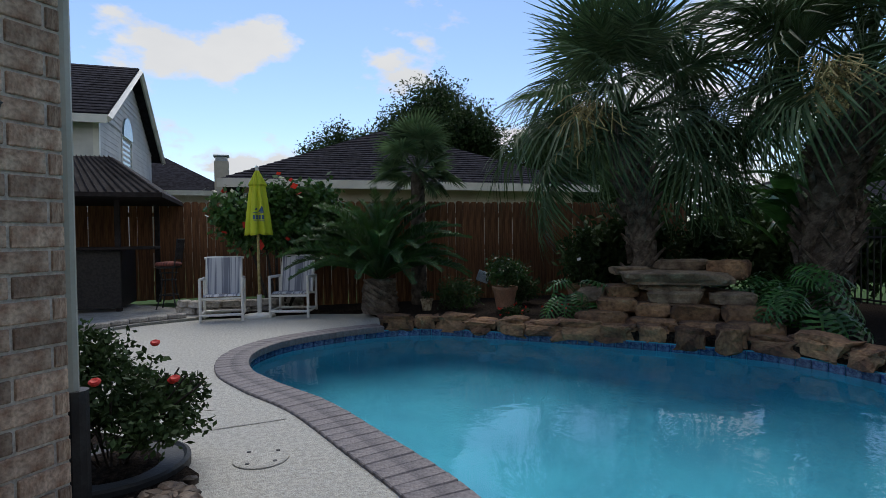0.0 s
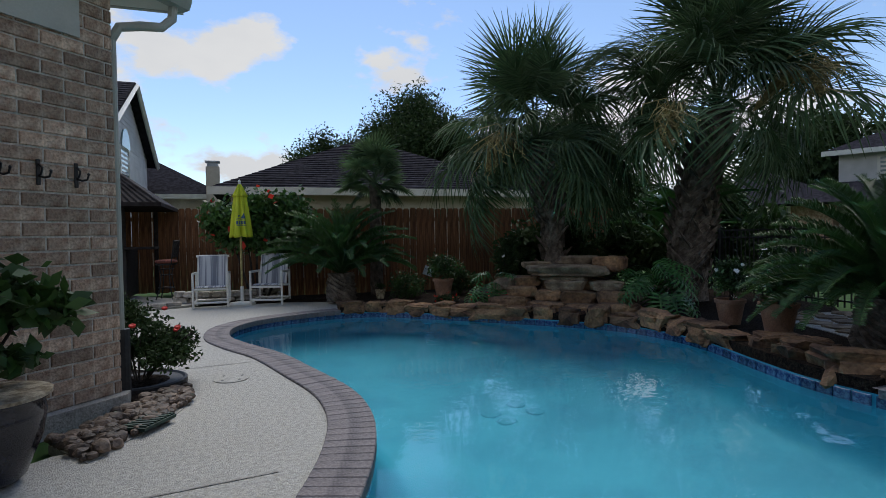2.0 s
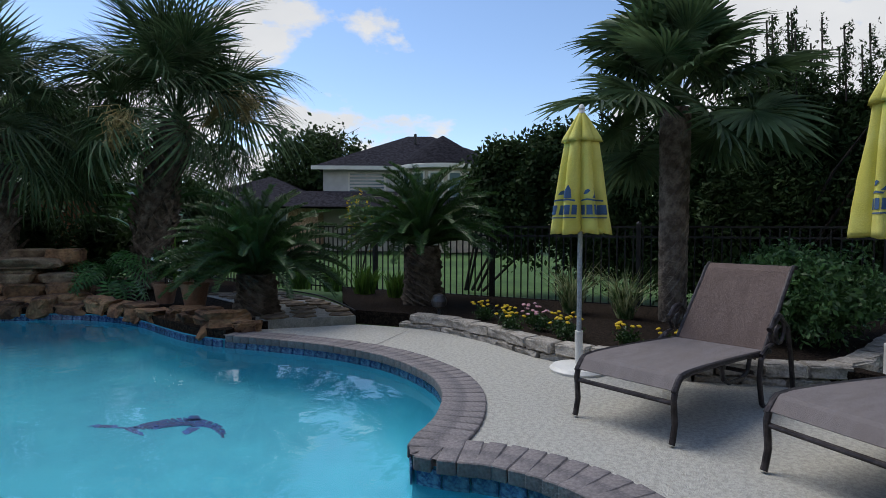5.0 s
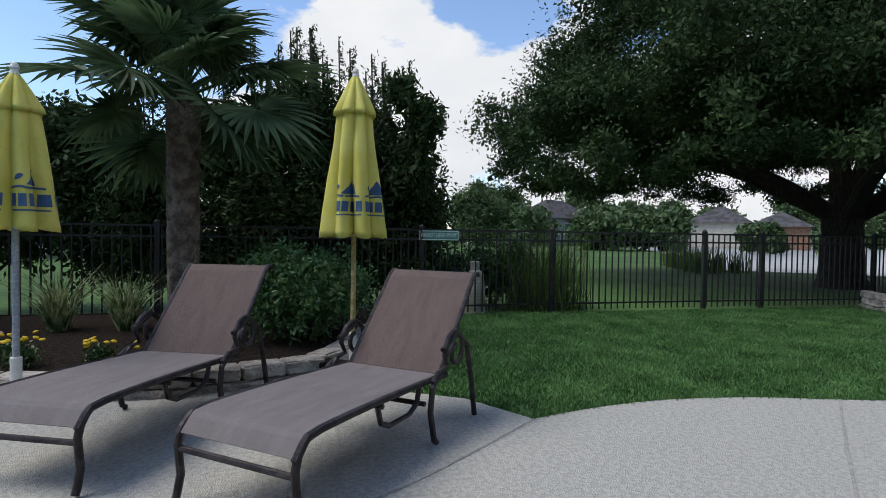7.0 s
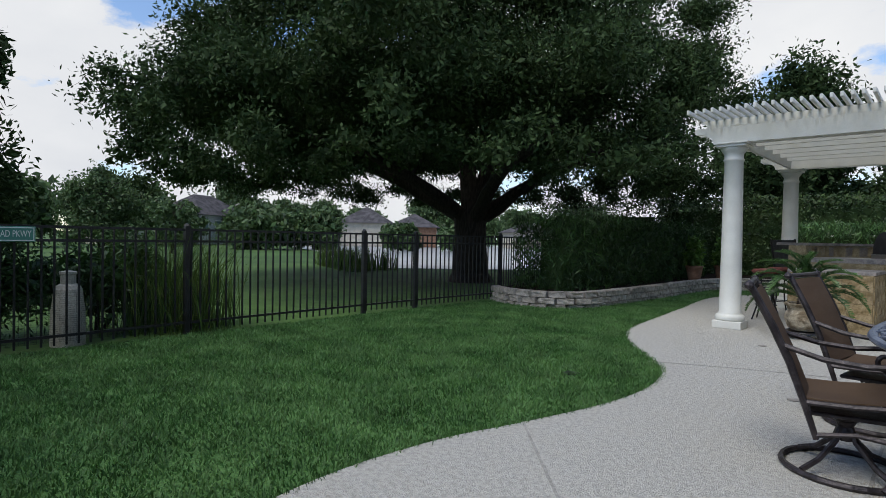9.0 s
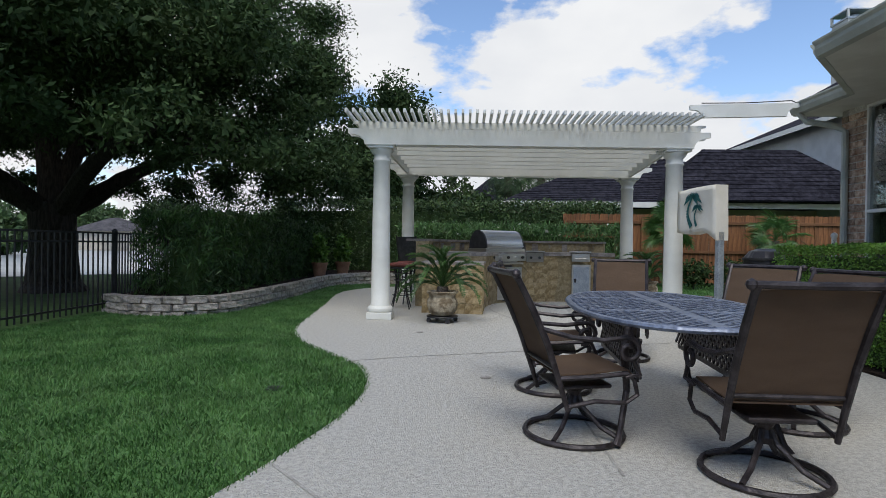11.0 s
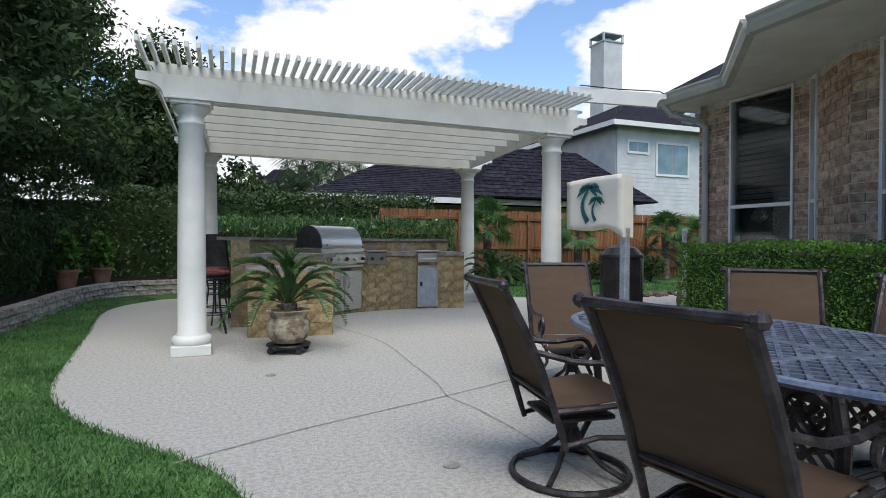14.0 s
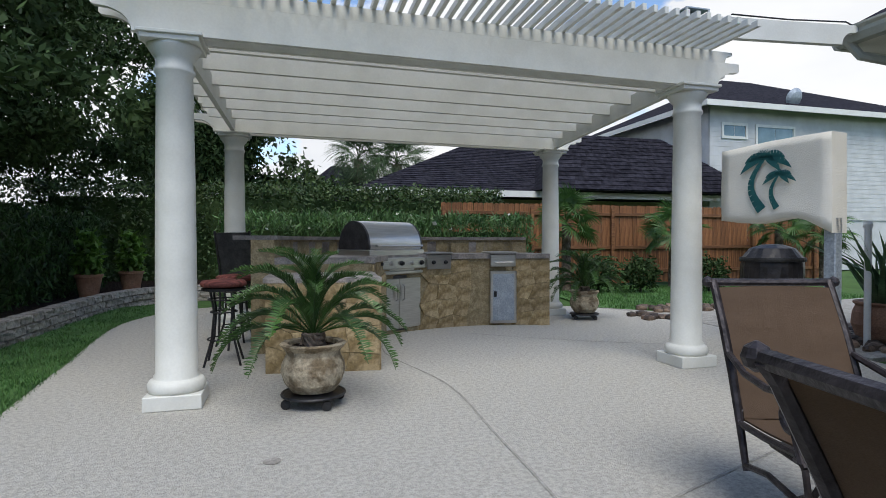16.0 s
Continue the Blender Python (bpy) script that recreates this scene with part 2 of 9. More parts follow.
M["hedge"] = mat("far_hedge_leaf", (0.03, 0.06, 0.018), (0.06, 0.10, 0.03), 1.5, 0.6, 0, island=0.45, trans=0.15, fine=3)
M["palm"] = mat("palm_leaf", (0.038, 0.076, 0.030), (0.088, 0.138, 0.064), 3, 0.5, 0, rnd=0.35, island=0.2, trans=0.25, fine=5, spec=0.2)
# brighter copy of the palm leaf, sunlight put into its green
M["fanpalm"] = mat("lit_palm_leaf", (0.05, 0.12, 0.03), (0.10, 0.20, 0.055), 3, 0.45, 0, rnd=0.2, trans=0.3, fine=5)
M["sago"] = mat("sago_leaf", (0.024, 0.066, 0.014), (0.052, 0.115, 0.026), 3, 0.4, 0, rnd=0.3, island=0.15, trans=0.15, fine=5)
M["philo"] = mat("philodendron_leaf", (0.034, 0.115, 0.026), (0.06, 0.17, 0.04), 4, 0.35, 0, rnd=0.25, trans=0.25, fine=5)
M["stripegrass"] = mat("variegated_blade", (0.06, 0.12, 0.03), (0.36, 0.38, 0.2), 9, 0.5, 0, island=0.3, trans=0.2, fine=5)
M["reed"] = mat("reed_blade", (0.05, 0.10, 0.018), (0.10, 0.16, 0.035), 3, 0.6, 0, island=0.35, trans=0.25, fine=5)
M["bark"] = mat("oak_bark", (0.018, 0.014, 0.011), (0.045, 0.036, 0.03), 8, 0.95, 1.0, fine=26, stretch=(3, 3, 0.6))
M["palmbark"] = mat("palm_trunk", (0.08, 0.062, 0.048), (0.19, 0.155, 0.125), 9, 0.95, 0.9, fine=40, rnd=0.25)
M["stalk"] = mat("flower_stalk", (0.24, 0.19, 0.07), (0.36, 0.30, 0.13), 20, 0.8, 0.3, island=0.3)
M["red"] = mat("red_petal", (0.55, 0.02, 0.015), (0.65, 0.05, 0.03), 8, 0.6, 0, island=0.2, trans=0.2)
M["magenta"] = mat("magenta_petal", (0.45, 0.02, 0.10), (0.6, 0.06, 0.17), 8, 0.6, 0, island=0.25, trans=0.2)
M["gold"] = mat("marigold_petal", (0.62, 0.42, 0.01), (0.72, 0.56, 0.02), 8, 0.6, 0, island=0.2, trans=0.2)
M["pink"] = mat("pink_petal", (0.6, 0.3, 0.36), (0.7, 0.5, 0.52), 8, 0.6, 0, island=0.2, trans=0.2)
M["whiteflower"] = mat("white_petal", (0.7, 0.7, 0.65), (0.78, 0.78, 0.74), 8, 0.6, 0, island=0.1, trans=0.2)
M["redcushion"] = mat("red_striped_cushion", (0.10, 0.03, 0.025), (0.26, 0.08, 0.06), 16, 0.85, 0.2, stretch=(0.3, 2.5, 0.3))
M["gazebo"] = mat("dark_gazebo_metal", (0.02, 0.016, 0.016), (0.035, 0.03, 0.03), 6, 0.75, 0.1, spec=0.08)
M["wicker"] = mat("dark_wicker", (0.012, 0.010, 0.010), (0.03, 0.025, 0.023), 30, 0.6, 0.6, fine=90)
M["signgreen"] = mat("sign_green", (0.05, 0.20, 0.16), (0.07, 0.24, 0.19), 6, 0.4, 0.02, finemix=0.04)
M["signwhite"] = mat("sign_white", (0.7, 0.72, 0.7), (0.75, 0.77, 0.75), 6, 0.4, 0.02, finemix=0.02)
M["beigebox"] = mat("beige_plastic", (0.33, 0.32, 0.27), (0.40, 0.39, 0.33), 4, 0.7, 0.1)
# near-black colour for the unlit rooms behind the windows
M["roomshade"] = mat("room_shade_sheet", (0.010, 0.011, 0.013), (0.022, 0.024, 0.027), 2, 0.25, 0.02, finemix=0.1)
M["shutter"] = mat("interior_shutter", (0.05, 0.048, 0.047), (0.075, 0.072, 0.07), 4, 0.6, 0.05)
M["dolphin"] = mat("cobalt_mosaic", (0.003, 0.028, 0.13), (0.006, 0.06, 0.24), 12, 0.4, 0.05, rnd=0.3)
M["river"] = mat("river_pebble", (0.06, 0.043, 0.033), (0.17, 0.12, 0.085), 8, 0.6, 0.2, rnd=0.6)
M["agave"] = mat("potted_blade", (0.05, 0.10, 0.04), (0.09, 0.15, 0.07), 5, 0.5, 0, island=0.25, trans=0.1)
# opaque pane whose blue-grey base stands for the mirrored sky
M["skypane"] = mat("sky_lit_pane", (0.10, 0.16, 0.18), (0.18, 0.26, 0.28), 0.7, 0.08, 0.0, finemix=0.05, spec=0.8)


def glassy(name, color, ior, rough=0.0, bump=0.0, scale=3.0):
    m = bpy.data.materials.new(name)
    m.use_nodes = True
    n, l = m.node_tree.nodes, m.node_tree.links
    p = n["Principled BSDF"]
    p.inputs["Base Color"].default_value = (*color, 1)
    p.inputs["Transmission Weight"].default_value, p.inputs["IOR"].default_value, p.inputs["Roughness"].default_value = 1.0, ior, rough
    if bump:
        tc, a, bp = n.new("ShaderNodeTexCoord"), n.new("ShaderNodeTexNoise"), n.new("ShaderNodeBump")
        a.inputs["Scale"].default_value, a.inputs["Detail"].default_value = scale, 3.0
        l.new(tc.outputs["Object"], a.inputs["Vector"])
        l.new(a.outputs["Fac"], bp.inputs["Height"])
        bp.inputs["Strength"].default_value, bp.inputs["Distance"].default_value = bump, 0.05
        l.new(bp.outputs["Normal"], p.inputs["Normal"])
    return m


M["water"] = glassy("pool_water", (0.93, 0.99, 1.0), 1.33, 0.0, 0.07, 4.0)
M["glass"] = glassy("window_glass", (0.85, 0.9, 0.9), 1.45)
# pale grey base paints the sky's reflection into the lake colour
M["pond"] = mat("sky_toned_water", (0.26, 0.285, 0.30), (0.34, 0.36, 0.37), 0.5, 0.3, 0.3, fine=1.6, finemix=0.05, spec=0.8)

# ---- shape helpers ----
def part(name, bm, material, parent=None, label="", m=None, smooth=False):
    me = bpy.data.meshes.new(name)
    if isinstance(bm, bmesh.types.BMesh):
        if bm.faces:
            bmesh.ops.recalc_face_normals(bm, faces=bm.faces)
        bm.to_mesh(me)
        bm.free()
    else:
        v, f = bm
        me.from_pydata(v if isinstance(v, list) else v.tolist(), [], f if isinstance(f, list) else f.tolist())
    if smooth:
        me.polygons.foreach_set("use_smooth", [True] * len(me.polygons))
    me.materials.append(M[material])
    ob = new(name, me)
    if parent:
        ob.parent = parent
    if m is not None:
        ob.matrix_basis = m
    if label:
        ob["label"] = label
    return ob


def piece(name, mesh, parent, m):
    ob = new(name, mesh)
    ob.parent = parent
    ob.matrix_basis = m
    return ob


def empty(name, m, label, category, group="", kind=""):
    ob = new(name)
    ob.empty_display_size = 0.1
    ob.matrix_basis = m
    return tagged(ob, label, category, group, kind)


def box(bm, x0, x1, y0, y1, z0, z1, bevel=0.0):
    r = bmesh.ops.create_cube(bm, size=1.0, matrix=Matrix.Translation(((x0 + x1) / 2, (y0 + y1) / 2, (z0 + z1) / 2)) @ Matrix.Diagonal((abs(x1 - x0), abs(y1 - y0), abs(z1 - z0), 1)))
    if bevel:
        es = list({e for v in r["verts"] for e in v.link_edges})
        bmesh.ops.bevel(bm, geom=es, offset=bevel, segments=1, affect="EDGES", profile=0.5)
    return bm


def boxm(bm, m, sx, sy, sz):
    bmesh.ops.create_cube(bm, size=1.0, matrix=m @ Matrix.Diagonal((sx, sy, sz, 1)))
    return bm


def B():
    return bmesh.new()


def tube(bm, pts, r, n=8, closed=False, flat=1.0):
    pts = [Vector(p) for p in pts]
    k = len(pts)
    rs = r if isinstance(r, (list, tuple)) else [r] * k
    rings, up = [], None
    for i, p in enumerate(pts):
        a = pts[i - 1] if (i or closed) else p
        b = pts[(i + 1) % k] if (i < k - 1 or closed) else p
        d = (b - a).normalized()
        if up is None:
            up = Vector((0, 0, 1)) if abs(d.z) < 0.9 else Vector((1, 0, 0))
        s = d.cross(up)
        s = s.normalized() if s.length > 1e-5 else d.orthogonal().normalized()
        up = s.cross(d).normalized()
        rings.append([bm.verts.new(p + (s * math.cos(t) + up * math.sin(t) * flat) * rs[i]) for t in [2 * math.pi * j / n for j in range(n)]])
    for i in range(k if closed else k - 1):
        A, C = rings[i], rings[(i + 1) % k]
        for j in range(n):
            bm.faces.new((A[j], A[(j + 1) % n], C[(j + 1) % n], C[j]))
    if not closed:
        bm.faces.new(rings[0])
        bm.faces.new(rings[-1])
    return bm


def lathe(bm, prof, n=28, at=(0, 0, 0), wave=None):
    rings = []
    for r, z in prof:
        ring = []
        for j in range(n):
            t = 2 * math.pi * j / n
            q = r * (wave(t, z) if wave else 1.0)
            ring.append(bm.verts.new((at[0] + q * math.cos(t), at[1] + q * math.sin(t), at[2] + z)))
        rings.append(ring)
    for A, C in zip(rings, rings[1:]):
        for j in range(n):
            bm.faces.new((A[j], A[(j + 1) % n], C[(j + 1) % n], C[j]))
    bm.faces.new(rings[0])
    bm.faces.new(rings[-1])
    return bm


def prism(bm, poly, z0, z1):
    lo = [bm.verts.new((x, y, z0)) for x, y in poly]
    hi = [bm.verts.new((x, y, z1)) for x, y in poly]
    bm.faces.new(hi)
    bm.faces.new(list(reversed(lo)))
    k = len(poly)
    for i in range(k):
        bm.faces.new((lo[i], lo[(i + 1) % k], hi[(i + 1) % k], hi[i]))
    return bm


def smoothed(pts, step=0.12, closed=False):
    P = [Vector((*p, 0)) if len(p) == 2 else Vector(p) for p in pts]
    k, out = len(P), []
    for i in range(k if closed else k - 1):
        if closed:
            a, b, c, d = P[i - 1], P[i], P[(i + 1) % k], P[(i + 2) % k]
        else:
            a, b, c, d = P[max(i - 1, 0)], P[i], P[i + 1], P[min(i + 2, k - 1)]
        n = max(1, int((c - b).length / step))
        for j in range(n):
            t = j / n
            out.append(0.5 * ((2 * b) + (c - a) * t + (2 * a - 5 * b + 4 * c - d) * t * t + (3 * b - a - 3 * c + d) * t ** 3))
    if not closed:
        out.append(P[-1])
    return out


def xy(pts):
    return [(p.x, p.y) for p in pts]


def offset(pts, d, closed=True):
    out, k = [], len(pts)
    for i, p in enumerate(pts):
        a = pts[i - 1] if (i or closed) else p
        b = pts[(i + 1) % k] if (i < k - 1 or closed) else p
        t = (b - a).normalized()
        out.append(p + Vector((t.y, -t.x, 0)) * d)
    return out


def along(pts, spacing, closed=False):
    """Places every `spacing` metres along a line: point and direction."""
    L, out, acc, nxt = list(pts) + ([pts[0]] if closed else []), [], 0.0, spacing / 2
    for a, b in zip(L, L[1:]):
        d = (b - a).length
        while d > 1e-9 and acc + d >= nxt:
            out.append((a.lerp(b, (nxt - acc) / d), (b - a).normalized()))
            nxt += spacing
        acc += d
    return out


def frame_at(p, d, z=0.0):
    return Matrix.Translation((p.x, p.y, z)) @ Matrix.Rotation(math.atan2(d.y, d.x), 4, "Z")


def leaves(blobs, n, size, seed, shell=0.55, aspect=0.45, droop=0.3):
    """Clumps of small pointed leaves inside uneven blobs: (x, y, z, rx, ry, rz)."""
    g = np.random.default_rng(seed)
    b = np.array(blobs, float)
    w = (b[:, 3] * b[:, 4] * b[:, 5]) ** (2 / 3)
    pick = g.choice(len(b), n, p=w / w.sum())
    d = g.normal(size=(n, 3))
    d /= np.linalg.norm(d, axis=1, keepdims=True)
    r = (shell + (1 - shell) * g.random((n, 1))) * (0.85 + 0.3 * np.sin(d[:, :1] * 7 + pick[:, None]) * np.cos(d[:, 1:2] * 6 + pick[:, None] * 2))
    c = b[pick, :3] + d * r * b[pick, 3:]
    u = g.normal(size=(n, 3)) + d * 0.6
    u[:, 2] -= droop
    u /= np.linalg.norm(u, axis=1, keepdims=True)
    v = np.cross(u, g.normal(size=(n, 3)))
    v /= np.linalg.norm(v, axis=1, keepdims=True) + 1e-9
    s = size * (0.6 + 0.8 * g.random((n, 1)))
    q = np.stack([c - u * s, c + v * s * aspect, c + u * s, c - v * s * aspect], 1).reshape(-1, 3)
    return q, np.arange(n * 4).reshape(n, 4)


def blades(points, h, w, seed, lean=0.5, seg=2):
    """Upright tapering blades at the given points (n x 3)."""
    g = np.random.default_rng(seed)
    p = np.asarray(points, float)
    n = len(p)
    a = g.random(n) * 2 * math.pi
    side = np.stack([np.cos(a), np.sin(a), np.zeros(n)], 1)
    b = g.random(n) * 2 * math.pi
    out = np.stack([np.cos(b), np.sin(b), np.zeros(n)], 1) * (lean * g.random((n, 1)))
    hh = h * (0.6 + 0.7 * g.random((n, 1)))
    ww = w * (0.7 + 0.6 * g.random((n, 1)))
    up = np.array([[0, 0, 1.0]])
    v = [p - side * ww, p + side * ww]
    if seg == 2:
        mid = p + up * hh * 0.6 + out * hh * 0.35
        v += [mid + side * ww * 0.7, mid - side * ww * 0.7]
    tip = p + up * hh + out * hh
    v.append(tip)
    k = len(v)
    q = np.stack(v, 1).reshape(-1, 3)
    i = np.arange(n) * k
    if seg == 2:
        f = [(j, j + 1, j + 2, j + 3) for j in i.tolist()] + [(j + 3, j + 2, j + 4) for j in i.tolist()]
    else:
        f = [(j, j + 1, j + 2) for j in i.tolist()]
    return q.tolist(), f


def inside(poly, pts):
    P, r = np.asarray(poly, float), np.zeros(len(pts), bool)
    x, y = pts[:, 0], pts[:, 1]
    for (x0, y0), (x1, y1) in zip(P, np.roll(P, -1, 0)):
        c = ((y0 > y) != (y1 > y)) & (x < (x1 - x0) * (y - y0) / (y1 - y0 + 1e-12) + x0)
        r ^= c
    return r


def boulder(sx, sy, sz, seed, sub=2, rough=0.25, square=0.5):
    bm = B()
    bmesh.ops.create_icosphere(bm, subdivisions=sub, radius=1.0)
    for v in bm.verts:
        q = v.co * 1.3 + Vector((seed * 7.3, seed * 3.1, seed))
        f = 1 + rough * (noise.noise(q) * 1.4 + 0.6 * noise.noise(q * 2.7))
        c = Vector([math.copysign(abs(t) ** square, t) for t in v.co]) * f
        v.co = Vector((c.x * sx, c.y * sy, c.z * sz))
    return bm

# ---- ground, pool and deck ----
POOL = [(0.50, -0.11), (0.54, 0.25), (0.80, 1.0), (0.94, 1.7), (0.92, 2.4), (0.72, 3.2), (0.46, 4.1), (0.13, 4.8), (-0.09, 5.45), (-0.06, 6.15), (0.28, 6.72), (0.88, 7.08), (1.58, 7.28),
        (2.26, 7.15), (2.9, 6.6), (3.57, 5.95), (4.1, 5.42), (4.6, 4.85), (4.98, 4.3), (5.12, 3.6), (5.06, 2.9), (4.86, 2.2), (4.68, 1.5), (4.66, 0.9),
        (4.74, 0.2), (4.76, -0.5), (4.62, -1.25), (4.26, -1.9), (3.85, -2.26), (3.35, -2.47), (2.95, -2.53), (2.74, -2.62), (2.74, -2.80), (2.80, -3.1), (2.72, -3.5), (2.48, -3.78),
        (2.0, -3.88), (1.5, -3.65), (1.15, -3.1), (0.92, -2.3), (0.7, -1.4), (0.55, -0.7)]
pool = list(reversed(smoothed(POOL, 0.1, True)))
k0 = min(range(len(pool)), key=lambda i: (pool[i] - Vector((4.66, 0.9, 0))).length)
pool = pool[k0:] + pool[:k0]
k1 = min(range(len(pool)), key=lambda i: (pool[i] - Vector((1.58, 7.28, 0))).length)
WATER_Z = -0.115
side = offset(pool, 1.0)
OUT = 1.0 if (side[0] - Vector((2.5, 2.5, 0))).length > (pool[0] - Vector((2.5, 2.5, 0))).length else -1.0
# the boulders edge the stretch from one end of the coping to the other
if k1 < len(pool) / 2:
    rock_line, coping_line = pool[:k1 + 1], pool[k1:] + pool[:1]
else:
    coping_line, rock_line = pool[:k1 + 1], pool[k1:] + pool[:1]


def sheet_with_hole(outer, hole, z):
    bm = B()
    es = []
    for loop in (outer, hole):
        vs = [bm.verts.new((x, y, z)) for x, y in loop]
        es += [bm.edges.new((vs[i], vs[(i + 1) % len(vs)])) for i in range(len(vs))]
    bmesh.ops.triangle_fill(bm, use_beauty=True, use_dissolve=False, edges=es)
    return bm


pool_out = xy(offset(pool, 0.2 * OUT))
ground = part("ground", sheet_with_hole([(-900, -900), (900, -900), (900, 900), (-900, 900)], pool_out, -0.05), "field")
tagged(ground, "mown park grass reaching to the far houses", "ground", kind="structure")

bm = B()
rings = [[bm.verts.new((p.x, p.y, z)) for p in offset(pool, d * OUT)] for d, z in ((0.02, -0.03), (0.01, -0.75), (-0.06, -0.98), (-0.14, -1.16), (-0.24, -1.28), (-0.34, -1.34))]
for top, low in zip(rings, rings[1:]):
    for i in range(len(top)):
        j = (i + 1) % len(top)
        bm.faces.new((top[i], top[j], low[j], low[i]))
vs = rings[-1]
bmesh.ops.triangle_fill(bm, use_beauty=True, use_dissolve=False, edges=[bm.edges.get((vs[i], vs[(i + 1) % len(vs)])) for i in range(len(vs))])
shell = part("pool_shell", bm, "plaster", smooth=True)
tagged(shell, "freeform swimming pool basin in pale blue plaster", "pool", kind="structure")
bm = B()
vs = [bm.verts.new((p.x, p.y, WATER_Z)) for p in offset(pool, 0.015 * OUT)]
bmesh.ops.triangle_fill(bm, use_beauty=True, use_dissolve=False, edges=[bm.edges.new((vs[i], vs[(i + 1) % len(vs)])) for i in range(len(vs))])
water = part("water", bm, "water")
if water.data.polygons[0].normal.z < 0:
    water.data.flip_normals()
water.visible_shadow = False
tagged(water, "clear still pool water, lightly rippled", "water", kind="structure")

far_edge = [(-2.17, 8.21), (-1.58, 8.80), (-0.87, 9.1), (-0.14, 9.12), (0.86, 9.08), (1.63, 8.74), (1.78, 7.75)]
cop_out = offset(coping_line, 0.29 * OUT, False)
if (cop_out[0] - Vector((1.6, 7.6, 0))).length > (cop_out[-1] - Vector((1.6, 7.6, 0))).length:
    cop_out.reverse()
STONE_FOOT = [(6.02, 0.02), (6.08, -0.5), (6.04, -1.1), (5.68, -1.89), (5.28, -2.5), (5.1, -3.1), (5.02, -3.8), (5.2, -4.5), (5.0, -5.3), (4.62, -5.95)]
LAWN_EDGE = [(4.10, -6.26), (4.24, -6.8), (4.30, -7.4), (4.22, -8.1), (4.04, -8.7), (3.84, -9.5), (3.80, -10.2), (3.95, -10.9), (4.35, -11.5), (4.85, -12.2), (5.2, -13.1), (5.36, -14.4), (5.52, -16.0), (5.76, -18.3), (5.6, -19.5), (5.1, -20.4)]
deck_poly = xy(cop_out) + [(5.1, 0.92), (5.52, 0.5)] + xy(smoothed(STONE_FOOT, 0.2)) + xy(smoothed(LAWN_EDGE, 0.15)) + [(4.2, -20.9), (2.0, -20.6), (0.0, -19.8), (-1.6, -18.9), (-2.3, -17.6), (-2.2, -16.2), (-1.75, -15.0), (-1.9, -14.5), (-2.1, -14.4), (-1.9, -13.2), (-0.65, -12.9), (-0.7, -10.3), (0.05, -8.6), (0.05, -6.5), (-1.5, -5.8),
    (-2.0, -4.0), (-2.0, 0.6), (-0.92, 1.7), (-0.62, 1.75), (-0.28, 2.5), (-0.36, 3.1), (-0.6, 3.7), (-1.2, 4.2), (-3.6, 4.6), (-3.6, 7.4)] + far_edge
deck = part("deck", prism(B(), deck_poly, -0.10, 0.0), "deck")
tagged(deck, "pale knockdown-textured concrete pool deck with tooled joints", "deck", kind="structure")


def joint_strip(pts, w=0.008):
    bm = B()
    a, b = offset(pts, w, False), offset(pts, -w, False)
    for i in range(len(pts) - 1):
        bm.faces.new([bm.verts.new((p.x, p.y, 0.004)) for p in (a[i], a[i + 1], b[i + 1], b[i])])
    ob = part("deck_joint", bm, "deckjoint")
    return tagged(ob, "narrow tooled control joint in the concrete deck", "joint", kind="structure")


for line in ([(4.04, -8.68), (3.3, -7.86), (2.4, -6.9)], [(4.18, -11.15), (3.5, -11.45), (2.36, -11.84), (1.0, -12.35), (-0.6, -12.85)],
             [(2.25, -8.6), (2.25, -11.09), (2.36, -11.84), (2.29, -12.22), (2.25, -13.07), (2.21, -14.31), (2.49, -15.71), (2.3, -16.7)], [(1.31, -16.69), (0.3, -15.9), (-0.73, -15.3), (-1.7, -14.95)],
             [(4.09, -6.26), (3.28, -5.22), (2.8, -4.3)], [(0.30, 1.0), (-0.3, 0.92), (-1.2, 0.8)], [(0.16, 3.85), (-0.6, 3.75)], [(4.9, -0.9), (5.9, -0.75)]):
    joint_strip(smoothed(line, 0.25))
for px, py in ((2.83, -10.6), (3.55, -13.0)):
    bm = lathe(B(), [(0.045, 0.001), (0.047, 0.006), (0.03, 0.008), (0.012, 0.007)], 20)
    tagged(part("floor_drain", bm, "concrete", m=Matrix.Translation((px, py, 0))), "small round white plastic drain cap in the deck", "drain")
bm = lathe(B(), [(0.15, 0.001), (0.15, 0.007), (0.135, 0.011), (0.02, 0.011)], 32)
skim = part("skimmer_lid", bm, "deck", m=Matrix.Translation((0.0, 3.2, 0)))
tagged(skim, "round concrete-coloured skimmer lid flush in the deck", "lid")
for a in (0.6, 2.2, 4.0, 5.4):
    part("screw", lathe(B(), [(0.012, 0.0), (0.012, 0.004)], 8), "iron", skim, m=Matrix.Translation((0.11 * math.cos(a), 0.11 * math.sin(a), 0.0105)))

# lawn inside the fence, with its blades
LAWN = xy(smoothed(LAWN_EDGE, 0.15)) + [(5.6, -21.6), (6.5, -21.0), (6.6, -17.3), (6.75, -15.1), (7.4, -14.35), (8.72, -14.6), (8.75, -6.5), (8.3, -6.15), (7.1, -5.6), (5.6, -4.95), (5.1, -5.3), (4.62, -5.95)]
lawn = part("lawn", prism(B(), LAWN, -0.12, -0.012), "grass")
tagged(lawn, "thick green lawn with a clipped edge", "lawn", kind="structure")
g = np.random.default_rng(3)
pp = g.random((330000, 2)) * np.array([5.3, 17.0]) + np.array([3.7, -21.8])
pp = pp[inside(LAWN, pp)]
